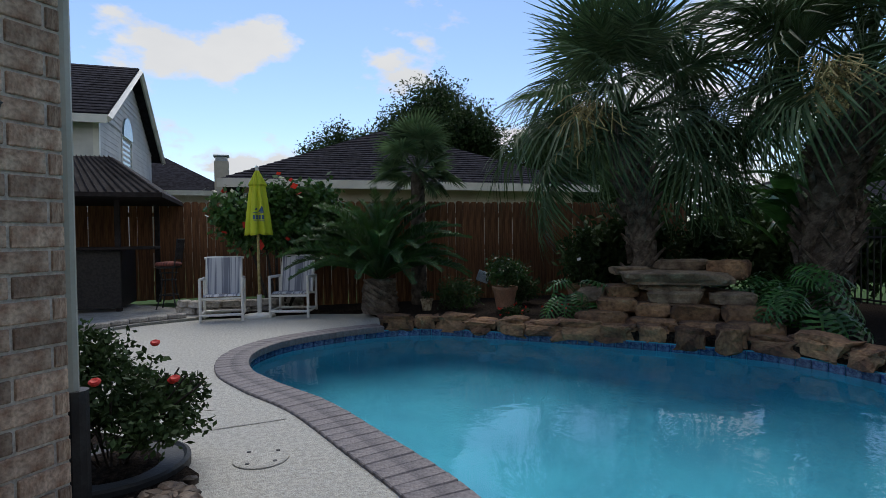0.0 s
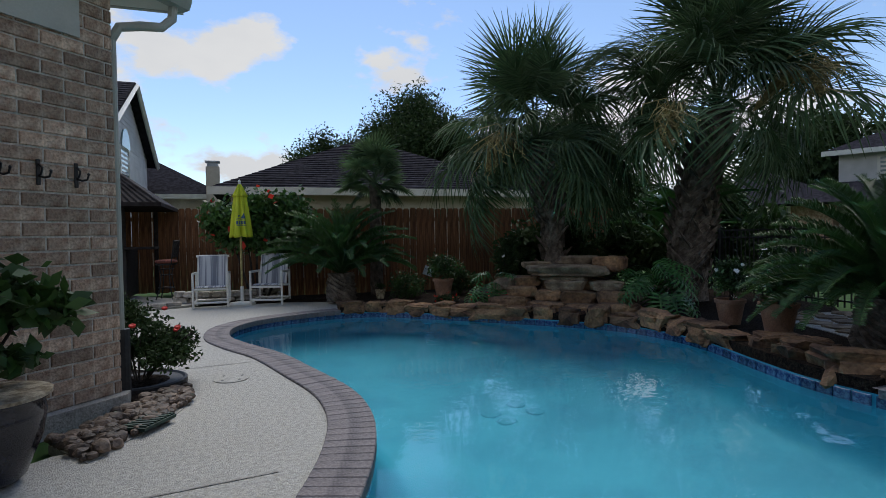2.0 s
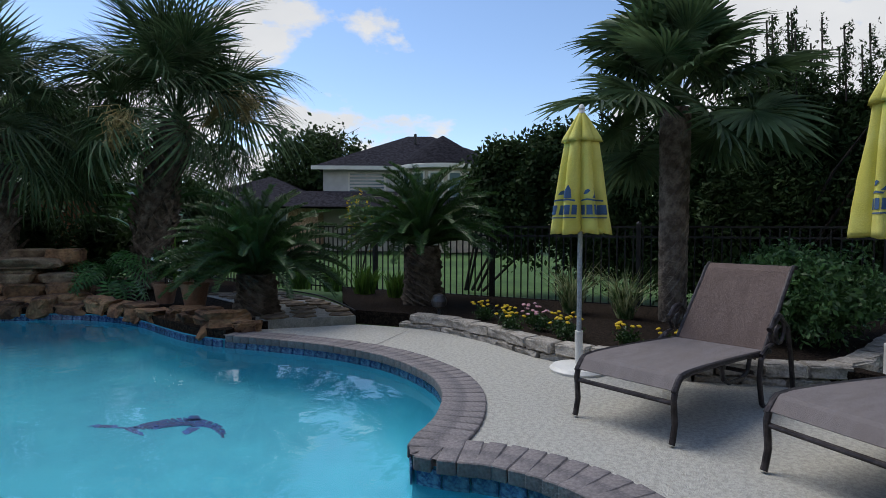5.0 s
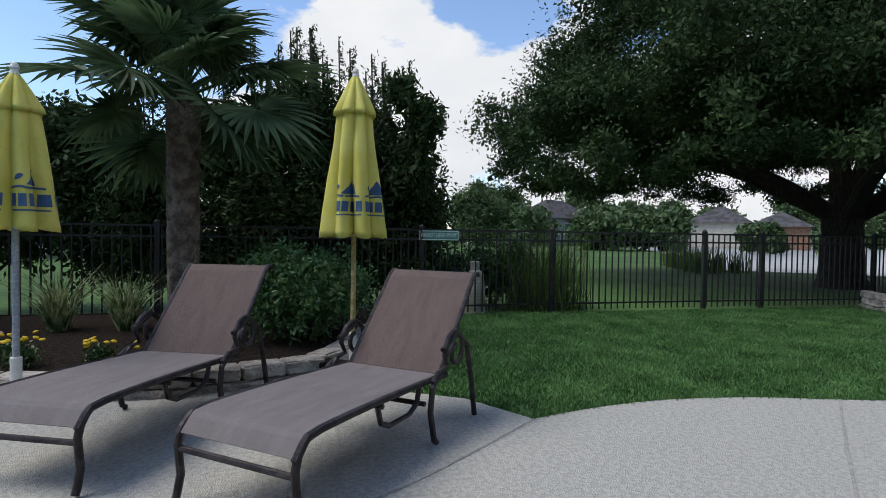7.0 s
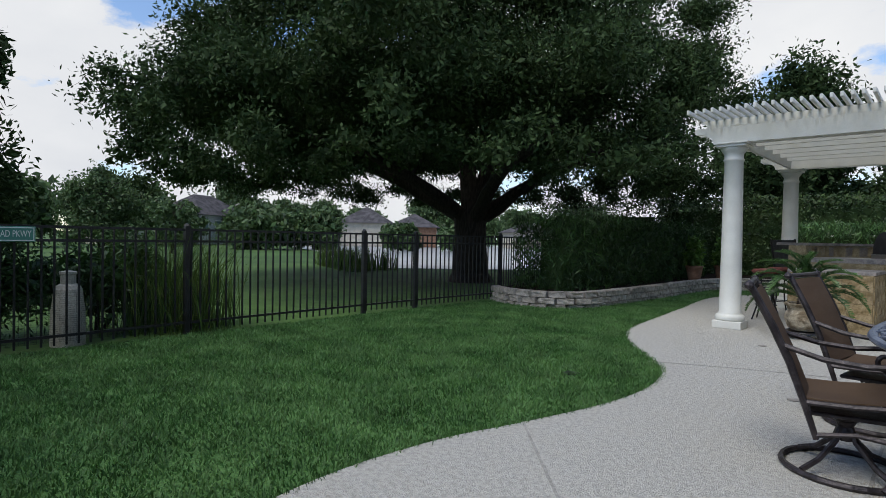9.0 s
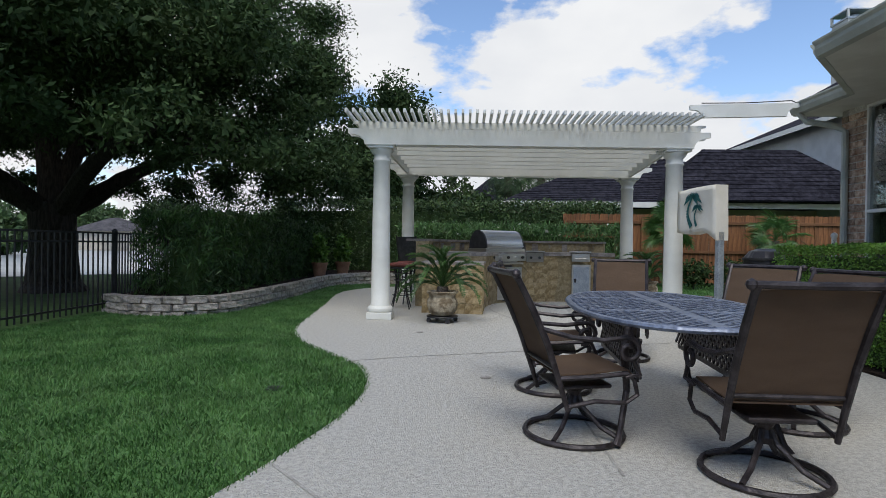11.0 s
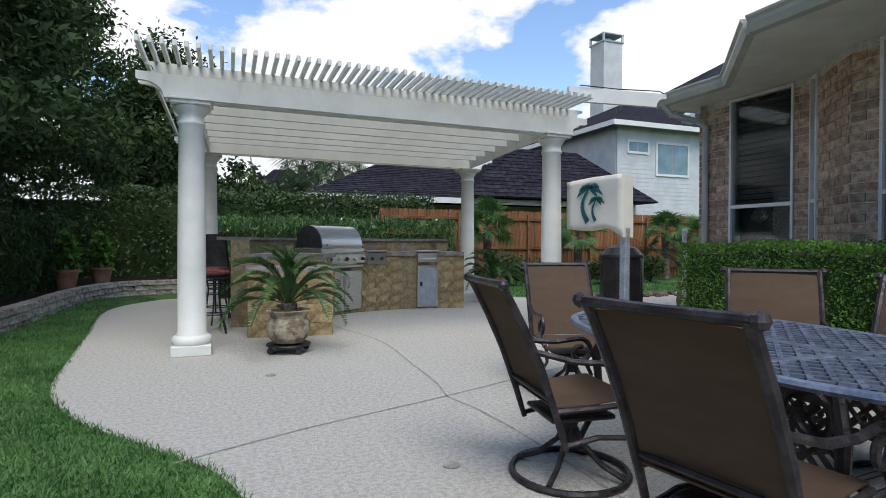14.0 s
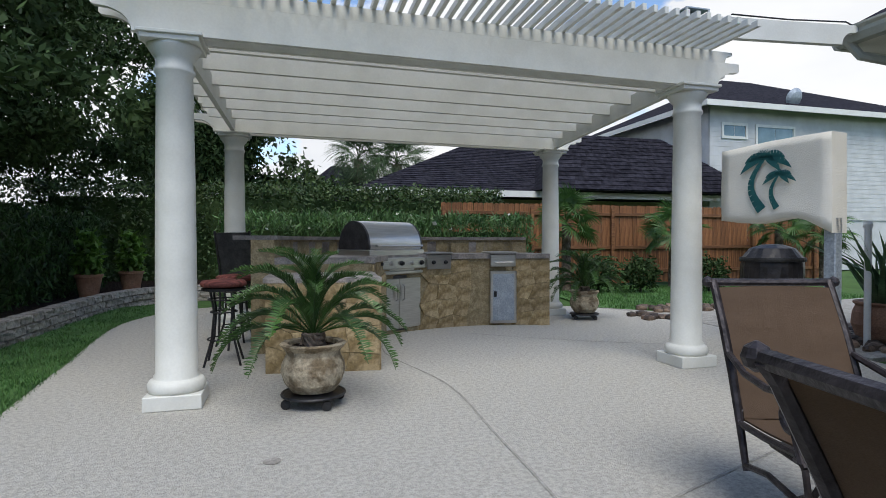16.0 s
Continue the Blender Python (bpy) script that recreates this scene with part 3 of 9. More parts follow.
near = np.hypot(pp[:, 0] - 3.0, pp[:, 1] + 8.0)
keep = g.random(len(pp)) < np.clip(1.7 - near / 7.0, 0.2, 1.0)
pp = np.column_stack([pp[keep], np.full(keep.sum(), -0.014)])
grass = part("lawn_grass", blades(pp, 0.034, 0.0044, 5, 1.4), "blade")
tagged(grass, "short thick blades of lawn grass", "grass", kind="stuff")
ep = smoothed(LAWN_EDGE, 0.004)
ed = np.array([(p.x, p.y) for p in ep])
ed = ed + g.normal(size=ed.shape) * 0.018
grass2 = part("lawn_edge_grass", blades(np.column_stack([ed, np.full(len(ed), -0.012)]), 0.036, 0.0033, 6, 1.0), "blade")
tagged(grass2, "ragged grass hanging over the deck edge", "grass", kind="stuff")
far_lawn = part("side_lawn", prism(B(), [(-1.8, -19.0), (-2.6, -17.9), (-5.2, -18.2), (-8.5, -18.8), (-8.5, -22.5), (-2.5, -22.8)], -0.12, -0.015), "grass")
tagged(far_lawn, "small patch of lawn beside the fence", "lawn", kind="structure")
pp = g.random((16000, 2)) * np.array([6.8, 5.0]) + np.array([-8.5, -22.8])
pp = pp[inside([(-1.8, -19.0), (-2.6, -17.9), (-5.2, -18.2), (-8.5, -18.8), (-8.5, -22.5), (-2.5, -22.8)], pp)]
tagged(part("side_lawn_grass", blades(np.column_stack([pp, np.full(len(pp), -0.016)]), 0.06, 0.008, 7, 0.8, 1), "blade"), "short blades of lawn grass", "grass", kind="stuff")

# garden beds of mulch
def bed(name, poly, z, label):
    ob = part(name, prism(B(), poly, -0.2, z), "mulch")
    return tagged(ob, label, "flower bed", kind="structure")


rock_out = offset(rock_line, 0.05 * OUT, False)
if (rock_out[0] - Vector((1.7, 7.5, 0))).length > (rock_out[-1] - Vector((1.7, 7.5, 0))).length:
    rock_out.reverse()
bed("flower_bed_back", xy(rock_out) + [(5.0, 0.95), (5.6, 0.95), (6.4, 2.1), (8.55, 4.0), (9.3, 6.4), (8.2, 9.3), (1.2, 9.75), (-0.6, 9.7), (-0.3, 9.2), (0.86, 9.14), (1.68, 8.8), (1.82, 7.8)], 0.06, "black mulch bed behind the pool boulders")
SW = xy(smoothed([(x + 0.28, y) for x, y in STONE_FOOT[1:-1]], 0.25))
bed("flower_bed_side", SW + [(5.6, -5.0), (7.15, -5.55), (8.45, -6.2), (8.55, -1.0), (8.6, 2.2), (7.0, 1.0), (6.3, 0.3)], 0.13, "black mulch bed with flowers along the stone edging")
bed("flower_bed_house", [(-1.84, -13.15), (-0.66, -12.88), (-0.71, -10.3), (0.04, -8.6), (0.04, -6.52), (-1.84, -6.0)], 0.02, "dark mulch bed below the boxwood hedge")
bed("flower_bed_lake", [(8.7, -14.75), (7.42, -14.55), (6.98, -15.2), (6.85, -17.4), (6.75, -21.0), (6.2, -22.2), (4.5, -22.6), (4.5, -26.5), (12.5, -26.5), (9.5, -18)], 0.22, "raised bed of dark mulch behind the block wall")
bed("flower_bed_corner", [(-0.42, 2.55), (-0.30, 3.05), (-0.62, 3.65), (-1.2, 4.15), (-2.5, 4.3), (-2.5, 2.75), (-0.74, 2.75)], 0.02, "small corner bed of dark soil beside the house")
pav = part("paving", prism(B(), [(-3.6, 7.5), (-2.22, 8.26), (-1.6, 8.88), (-0.9, 9.2), (-0.7, 9.9), (-3.0, 12.6), (-7, 12.6), (-7, 7.5)], -0.15, 0.03), "joint")
tagged(pav, "dark paved corner under the gazebo bar", "paving", kind="structure")
edge_block = box(B(), -0.13, 0.13, -0.06, 0.06, 0, 0.07, 0.015)
edging = part("edging_stone", edge_block, "block")
em = edging.data
bpy.data.objects.remove(edging)
for i, (p, d) in enumerate(along(smoothed([(-3.4, 7.5), (-2.3, 8.38), (-1.66, 8.98), (-0.95, 9.3)], 0.1), 0.27)):
    piece("edging_stone", em, pav, frame_at(p, d, 0.028))
# flagstone walk by the sago palms
walkway = empty("stone_walk", Matrix.Identity(4), "winding walk of irregular tan flagstones", "path", kind="structure")
rng = random.Random(4)
wc = smoothed([(5.75, 0.62), (6.35, 1.25), (6.85, 2.0), (7.2, 2.9), (7.5, 3.7)], 0.05)
for i, (p, d) in enumerate(along(wc, 0.36)):
    nrm = Vector((-d.y, d.x, 0))
    for s in (-0.42, -0.03, 0.38):
        c = p + nrm * (s + rng.uniform(-0.04, 0.04))
        k = rng.randint(5, 7)
        r = [(0.185 * rng.uniform(0.8, 1.15)) for _ in range(k)]
        part("flagstone", prism(B(), [(r[j] * math.cos(2 * math.pi * j / k + i), r[j] * math.sin(2 * math.pi * j / k + i)) for j in range(k)], -0.03, rng.uniform(0.018, 0.03)), "slabrock", walkway, m=Matrix.Translation((c.x, c.y, 0.065)))
tagged(part("walk_bed", prism(B(), xy(offset(wc, 0.62, False)) + xy(reversed(offset(wc, -0.62, False))), -0.1, 0.07), "joint"), "sandy bed between the flagstones", "path bed", kind="structure")
tagged(part("garden_hose", tube(B(), [(p.x, p.y, 0.14) for p in smoothed([(6.2, 0.2), (6.9, 1.1), (7.4, 1.9), (7.7, 2.9)], 0.1)], 0.012, 6), "rubber"), "thin black drip hose lying along the mulch", "hose")

# ---- house ----
HOUSE = [(-9.5, 2.69), (-9.5, -14.05), (-2.45, -14.05), (-2.45, -12.43), (-1.8, -11.55), (-1.8, -6.0), (-2.4, -4.0), (-2.4, 0.87), (-0.76, 2.69), (-0.97, 2.69)]
house = empty("house", Matrix.Identity(4), "single-storey brick house with wide eaves and tall windows", "house", kind="structure")
H_WALL = 3.12


def wall_run(name, a, b, z0, z1, holes=(), mat_name="mortar", th=0.12):
    """A wall from a to b (outside on the right of the way), with rectangular holes (s0, s1, z0, z1)."""
    a, b = Vector((*a, 0)), Vector((*b, 0))
    L = (b - a).length
    m = frame_at(a, (b - a).normalized())
    bm = B()
    cuts = sorted({0.0, L} | {s for h in holes for s in h[:2]})
    for s0, s1 in zip(cuts, cuts[1:]):
        mid = (s0 + s1) / 2
        gaps = [h for h in holes if h[0] < mid < h[1]]
        z = z0
        for h in sorted(gaps, key=lambda q: q[2]):
            if h[2] > z:
                box(bm, s0, s1, 0, th, z, h[2])
            z = h[3]
        if z < z1:
            box(bm, s0, s1, 0, th, z, z1)
    ob = part(name, bm, mat_name, house, m=m)
    return m, L


def brick_positions(L, z0, z1, holes):
    """Running bond, with bricks cut to length at the openings."""
    out, row, z = [], 0, z0
    while z + 0.08 < z1:
        s = -0.15 if row % 2 else 0.0
        while s < L:
            spans = [(max(s, 0.0), min(s + 0.285, L))]
            for h in holes:
                if z + 0.085 > h[2] and z < h[3]:
                    spans = [q for a, b in spans for q in ((a, min(b, h[0] - 0.006)), (max(a, h[1] + 0.006), b)) if q[1] > q[0]]
            out += [(a, b, z) for a, b in spans if b - a > 0.025]
            s += 0.30
        z += 0.098
        row += 1
    return out


def brick_mesh(w):
    bm = box(B(), 0, w, -0.012, 0.05, 0, 0.084, 0.004)
    me = bpy.data.meshes.new("brick")
    bmesh.ops.recalc_face_normals(bm, faces=bm.faces)
    bm.to_mesh(me)
    bm.free()
    me.materials.append(M["brick"])
    return me


BRICK_RUNS = []
runs = list(zip(HOUSE, HOUSE[1:] + HOUSE[:1]))
for i, (a, b) in enumerate(runs):
    if i == 8:
        continue
    holes = {2: [(0.52, 1.43, 0.62, 3.09)], 3: [(0.06, 0.26, 0.62, 3.09)], 4: [(0.26, 1.34, 0.62, 3.1), (1.35, 2.43, 0.62, 3.1), (2.9, 3.9, 0.62, 3.1), (3.92, 4.92, 0.62, 3.1)]}.get(i, [])
    m, L = wall_run("house_wall", a, b, -0.1, H_WALL, holes)
    BRICK_RUNS.append((i, m, L, holes))


def window(parent, m, s0, s1, z0, z1, rail):
    ob = part("window", box(box(box(box(box(B(), s0, s0 + 0.03, -0.03, 0.06, z0, z1), s1 - 0.03, s1, -0.03, 0.06, z0, z1), s0 + 0.03, s1 - 0.03, -0.028, 0.06, z0, z0 + 0.04), s0 + 0.03, s1 - 0.03, -0.028, 0.06, z1 - 0.03, z1), s0 + 0.03, s1 - 0.03, -0.025, 0.055, rail - 0.022, rail + 0.022), "pvc", parent, "thin white metal window frame", m=m)
    for q0, q1 in ((z0 + 0.04, rail - 0.022), (rail + 0.022, z1 - 0.03)):
        pane = part("pane", box(B(), s0 + 0.031, s1 - 0.031, 0.012, 0.018, q0, q1), "glass", ob, "dark reflecting glass pane")
        pane.visible_shadow = False
    bm = B()
    z = rail + 0.05
    while z < z1 - 0.08:
        boxm(bm, Matrix.Translation(((s0 + s1) / 2, 0.11, z)) @ Matrix.Rotation(0.6, 4, "X"), s1 - s0 - 0.08, 0.006, 0.07)
        z += 0.075
    part("shutter", bm, "shutter", ob, "half-closed louvred interior shutter")
    # flat dark sheet added in place of the room's shade
    part("blind", box(B(), s0 + 0.02, s1 - 0.02, 0.16, 0.17, z0, z1), "roomshade", ob, "dark sheet standing for the unlit room behind the glass")
    return ob


for i, m, L, holes in BRICK_RUNS:
    for h in holes:
        window(house, m, *h, 1.655)
foundation = part("foundation", prism(B(), [(-0.70, 2.72), (-0.70, 2.60), (-2.36, 0.80), (-2.36, -4.0), (-1.76, -6.0), (-1.76, -11.56), (-2.41, -12.44), (-2.41, -14.1), (-9.6, -14.1), (-9.6, 2.72)], -0.2, 0.1), "concrete", house, "rough concrete foundation ledge")
# roof with overhanging eaves
EAVE = list(reversed([(-0.30, 3.06), (-1.75, 1.1), (-1.8, -4.0), (-0.9, -5.9), (-0.68, -7.0), (-0.68, -11.72), (-1.95, -13.1), (-1.95, -14.32), (-10.2, -14.32), (-10.2, 3.06)]))
INNER = list(reversed([(-3.6, -0.4), (-4.0, -1.2), (-4.0, -4.0), (-4.0, -6.2), (-4.0, -7.4), (-4.0, -10.3), (-4.6, -11.2), (-4.6, -11.6), (-6.8, -11.6), (-6.8, -0.4)]))
soffit = part("soffit", prism(B(), EAVE, 3.12, 3.14), "trim", house, "painted cream soffit boards")
bm = B()
eo = [Vector((x, y, 0)) for x, y in EAVE]
lo = [bm.verts.new((x, y, 3.30)) for x, y in EAVE]
hi = [bm.verts.new((x, y, 5.0)) for x, y in INNER]
n_e = len(EAVE)
for i in range(n_e):
    bm.faces.new((lo[i], lo[(i + 1) % n_e], hi[(i + 1) % n_e], hi[i]))
bm.faces.new(hi)
lo2 = [bm.verts.new((x, y, 3.25)) for x, y in EAVE]
for i in range(n_e):
    bm.faces.new((lo2[i], lo2[(i + 1) % n_e], lo[(i + 1) % n_e], lo[i]))
part("roof", bm, "shingle", house, "dark grey shingle roof")
gut = [Vector((x, y, 0)) for x, y in EAVE]
for i in range(n_e):
    a, b = gut[i], gut[(i + 1) % n_e]
    d = (b - a).normalized()
    mm = frame_at(a, d)
    L = (b - a).length
    bm = B()
    prof = [(0.005, 3.115), (-0.07, 3.125), (-0.10, 3.19), (-0.10, 3.23), (-0.125, 3.255), (-0.125, 3.275), (0.005, 3.275)]
    A = [bm.verts.new((0, y, z)) for y, z in prof]
    C = [bm.verts.new((L, y, z)) for y, z in prof]
    for j in range(len(prof)):
        bm.faces.new((A[j], A[(j + 1) % len(prof)], C[(j + 1) % len(prof)], C[j]))
    bm.faces.new(A)
    bm.faces.new(C)
    part("gutter", bm, "gutter", house, "painted metal gutter", m=mm)
bm = tube(B(), [(-0.36, 2.98, 3.16), (-0.37, 2.96, 3.02), (-0.44, 2.91, 2.93), (-0.58, 2.84, 2.9), (-0.72, 2.79, 2.86), (-0.775, 2.775, 2.75), (-0.775, 2.775, 1.4), (-0.775, 2.775, 0.55)], 0.036, 10)
part("downspout", bm, "gutter", house, "painted round-cornered downspout")
part("drain_elbow", tube(B(), [(-0.76, 2.785, 0.56), (-0.76, 2.785, 0.02)], 0.055, 12), "rubber", house, "black plastic drain adapter")
part("downspout", tube(B(), [(-1.9, -14.2, 3.15), (-2.0, -14.15, 3.0), (-2.3, -13.98, 2.9), (-2.39, -13.9, 2.8), (-2.39, -13.9, 0.1)], 0.045, 8), "gutter", house, "painted downspout")
FACET = frame_at(Vector((-2.4, 0.87, 0)), Vector((1.64, 1.82, 0)).normalized())
part("corner_board", box(B(), 1.35, 2.2, -0.03, -0.014, 2.66, 3.11), "gutter", house, "painted frieze panel under the eave", m=FACET)

# wall hooks on the brick
for s in (2.15, 1.90, 1.66):
    m = FACET @ Matrix.Translation((s, -0.012, 1.69))
    hook = part("wall_hook", box(B(), -0.014, 0.014, -0.012, 0, -0.08, 0.09, 0.004), "iron", m=m)
    tagged(hook, "black wrought-iron hook screwed to the brick wall", "hook", "hooks on the brick wall")
    part("arm", tube(B(), [(0, -0.01, 0.06), (0, -0.05, 0.03), (0, -0.035, -0.01), (0, -0.01, -0.02), (0, -0.07, -0.035), (0, -0.12, -0.03), (0, -0.135, 0.0)], 0.007, 6), "iron", hook)
    part("ball", lathe(B(), [(0.001, -0.012), (0.012, 0), (0.001, 0.012)], 8, (0, -0.135, 0.005)), "iron", hook)

# ---- pergola ----
C1, C3, C4, C2 = (4.24, -14.3), (-0.2, -14.42), (-0.6, -18.1), (4.15, -17.9)
pergola = empty("pergola", Matrix.Identity(4), "white vinyl pergola on round columns over the outdoor kitchen", "pergola")
col_prof = [(0.115, 0.10), (0.185, 0.105), (0.195, 0.125), (0.195, 0.16), (0.18, 0.185), (0.155, 0.20), (0.155, 0.215), (0.142, 0.23), (0.138, 0.9), (0.132, 1.6), (0.122, 2.36), (0.135, 2.372), (0.137, 2.395), (0.124, 2.41), (0.124, 2.47), (0.15, 2.50), (0.175, 2.54), (0.182, 2.565)]
for cx, cy in (C1, C3, C4, C2):
    c = part("column", lathe(B(), col_prof, 40), "white", pergola, m=Matrix.Translation((cx, cy, 0)), smooth=False)
    for p in c.data.polygons:
        p.use_smooth = abs(p.normal.z) < 0.8
    part("plinth", box(B(), -0.19, 0.19, -0.19, 0.19, 0, 0.105, 0.006), "white", c)
    part("abacus", box(box(B(), -0.19, 0.19, -0.19, 0.19, 2.562, 2.60, 0.004), -0.21, 0.21, -0.21, 0.21, 2.598, 2.622, 0.004), "white", c)


def beam(a, b, ext, z0, z1, th, name="beam", cut=0.2):
    a, b = Vector((*a, 0)), Vector((*b, 0))
    d = (b - a).normalized()
    L = (b - a).length
    bm = B()
    h = z1 - z0
    prof = [(-ext, z1), (-ext, z1 - h * 0.3), (-ext + 0.02, z1 - h * 0.36)] + [(-ext + 0.05 + cut * math.sin(q), z1 - h * 0.36 - h * 0.64 * (1 - math.cos(q))) for q in [i * math.pi / 12 for i in range(1, 7)]]
    poly = prof + [(L - x, z) for x, z in reversed(prof)]
    A = [bm.verts.new((x, -th / 2, z)) for x, z in poly]
    C = [bm.verts.new((x, th / 2, z)) for x, z in poly]
    bm.faces.new(A)
    bm.faces.new(C)
    for i in range(len(poly)):
        j = (i + 1) % len(poly)
        bm.faces.new((A[i], A[j], C[j], C[i]))
    return part(name, bm, "white", pergola, m=frame_at(a, d))


for off in (-0.09, 0.09):
    beam((C1[0], C1[1] + off), (C3[0], C3[1] + off), 0.5, 2.622, 2.86, 0.045)
    beam((C2[0], C2[1] + off), (C4[0], C4[1] + off), 0.5, 2.622, 2.84, 0.045)
for a, b in ((C1, C2), (C3, C4)):
    beam((a[0], a[1] - 0.12), (b[0], b[1] + 0.12), 0.0, 2.624, 2.82, 0.05, "side_beam", 0.01)
for i in range(1, 7):
    t = i / 7
    a = (C1[0] * (1 - t) + C2[0] * t, C1[1] * (1 - t) + C2[1] * t)
    b = (C3[0] * (1 - t) + C4[0] * t, C3[1] * (1 - t) + C4[1] * t)
    beam(a, b, 0.36, 2.72, 2.96, 0.05, "rafter", 0.08)
beam((C1[0], C1[1] + 0.09), (C3[0], C3[1] + 0.09), 0.42, 2.862, 2.963, 0.04, "ledger", 0.03)
beam((C2[0], C2[1] - 0.09), (C4[0], C4[1] - 0.09), 0.42, 2.842, 2.963, 0.04, "ledger", 0.03)
slat = box(B(), -0.018, 0.018, -5.15, 0.0, 0.0, 0.06, 0.004)
sl = part("slat", slat, "white", pergola)
sm = sl.data
sl.matrix_basis = Matrix.Translation((4.66, -13.6, 2.965))
for i in range(1, 50):
    t = i / 49
    piece("slat", sm, pergola, Matrix.Translation((4.66 - 5.0 * t, -13.6 - 0.12 * t, 2.965)) @ Matrix.Rotation(radians(-2.5 * t), 4, "Z"))
tie = beam((-0.45, -14.25), (-1.75, -14.1), 0.1, 3.06, 3.25, 0.06, "tie_beam", 0.12)
part("cable", tube(B(), [(-0.5, -14.2, 3.27), (-1.1, -14.15, 3.265), (-1.75, -14.1, 3.29), (-1.95, -14.05, 3.18)], 0.008, 5), "rubber", pergola, "thin black cable on the tie beam")

# ---- outdoor kitchen ----
kitchen = empty("outdoor_kitchen", Matrix.Identity(4), "curved tan flagstone grill counter with tiled cap", "kitchen counter")
FRONT = smoothed([(2.66, -14.96), (2.62, -15.6), (2.52, -16.25), (2.28, -16.78), (1.88, -17.06), (1.2, -17.25), (0.56, -17.22), (-0.06, -17.03)], 0.12)
BACK = smoothed([(3.66, -15.08), (3.6, -16.0), (3.35, -17.0), (2.7, -17.65), (1.6, -17.95), (0.6, -17.95), (-0.02, -17.75)], 0.12)
CT = 1.0
F2, B2 = [p for p in FRONT if p.y < -15.9], [p for p in BACK if p.y < -15.9]
F1, B1 = [p for p in FRONT if p.y >= -15.9] + F2[:1], [p for p in BACK if p.y >= -15.9] + B2[:1]
part("side_block", prism(B(), xy(F1) + xy(reversed(B1)), 0, 0.80), "barcore", kitchen, "low end block of the counter")
part("side_cap", prism(B(), xy(offset(F1, 0.02, False)) + xy(reversed(offset(B1, -0.02, False))), 0.802, 0.845), "bartile", kitchen, "slate-coloured tile cap")
part("counter", prism(B(), xy(F2) + xy(reversed(B2)), 0, CT - 0.07), "barcore", kitchen, "tan mortar core of the counter")
part("countertop", prism(B(), xy(offset(F2, 0.03, False)) + xy(reversed(offset(B2, -0.03, False))), CT - 0.068, CT), "bartile", kitchen, "slate-coloured tile cap")
part("raised_bar", prism(B(), xy(B2) + xy(reversed(offset(B2, -0.24, False))), 0, 1.19), "barcore", kitchen, "raised serving bar behind the grill")
part("bar_cap", prism(B(), xy(offset(B2, 0.03, False)) + xy(reversed(offset(B2, -0.42, False))), 1.192, 1.235), "bartile", kitchen, "flat stone bar cap")
rng = random.Random(9)


def flag_face(line, z0, z1, material, size=0.2, skip=()):
    """Irregular flat stones fitted edge to edge along a wall line, standing slightly proud."""
    L = sum((q - p).length for p, q in zip(line, line[1:]))
    nc, nr = max(1, round(L / (size * 1.2))), max(1, round((z1 - z0) / size))
    pts, acc = [], 0.0
    cum = [0.0]
    for p, q in zip(line, line[1:]):
        cum.append(cum[-1] + (q - p).length)

    def at(s):
        s = min(max(s, 0.0), L)
        for i in range(len(line) - 1):
            if s <= cum[i + 1] + 1e-9:
                return line[i].lerp(line[i + 1], (s - cum[i]) / max(cum[i + 1] - cum[i], 1e-9)), (line[i + 1] - line[i]).normalized()
        return line[-1], (line[-1] - line[-2]).normalized()
    grid = [[(L * i / nc + (rng.uniform(-0.36, 0.36) * L / nc if 0 < i < nc else 0), z0 + (z1 - z0) * j / nr + (rng.uniform(-0.36, 0.36) * (z1 - z0) / nr if 0 < j < nr else 0)) for j in range(nr + 1)] for i in range(nc + 1)]
    for i in range(nc):
        for j in range(nr):
            quad = [grid[i][j], grid[i + 1][j], grid[i + 1][j + 1], grid[i][j + 1]]
            cs, cz = sum(q[0] for q in quad) / 4, sum(q[1] for q in quad) / 4
            p, d = at(cs)
            if any((p - Vector((*q[:2], 0))).length < q[2] and cz < q[3] for q in skip):
                continue
            poly = [((s - cs) * 0.975, (z - cz) * 0.97) for s, z in quad]
            bm = prism(B(), poly, 0, 0.012 + rng.random() * 0.01)
            part("flagstone", bm, material, kitchen, m=frame_at(p, d) @ Matrix.Translation((0, 0, cz)) @ Matrix.Rotation(radians(90), 4, "X"))


skip = [(2.10, -16.92, 0.42, 0.95), (0.86, -17.24, 0.22, 0.95)]
fr = list(FRONT)
if (offset(fr, 0.2, False)[6] - Vector((1.5, -13.0, 0))).length > (fr[6] - Vector((1.5, -13.0, 0))).length:
    fr.reverse()
flag_face([p for p in fr if p.y < -15.85], 0.0, CT - 0.08, "barstone", 0.19, skip)
flag_face([p for p in fr if p.y > -16.0], 0.0, 0.79, "barstone", 0.19)
end_line = smoothed([(3.66, -15.08), (2.66, -14.96)], 0.1)
if offset(end_line, 0.2, False)[3].y < end_line[3].y:
    end_line.reverse()
flag_face(end_line, 0.0, 0.79, "barstone", 0.19)
capt = part("cap_tile", box(B(), -0.14, 0.14, -0.012, 0.0, 0.0, 0.16, 0.004), "bartile", kitchen)
ctm = capt.data
tl = [(p, d) for p, d in along(B2, 0.29)]
for i, (p, d) in enumerate(tl):
    m = frame_at(p, d, 1.01) @ Matrix.Rotation(math.pi, 4, "Z")
    if i == 0:
        capt.matrix_basis = m
    else:
        piece("cap_tile", ctm, kitchen, m)

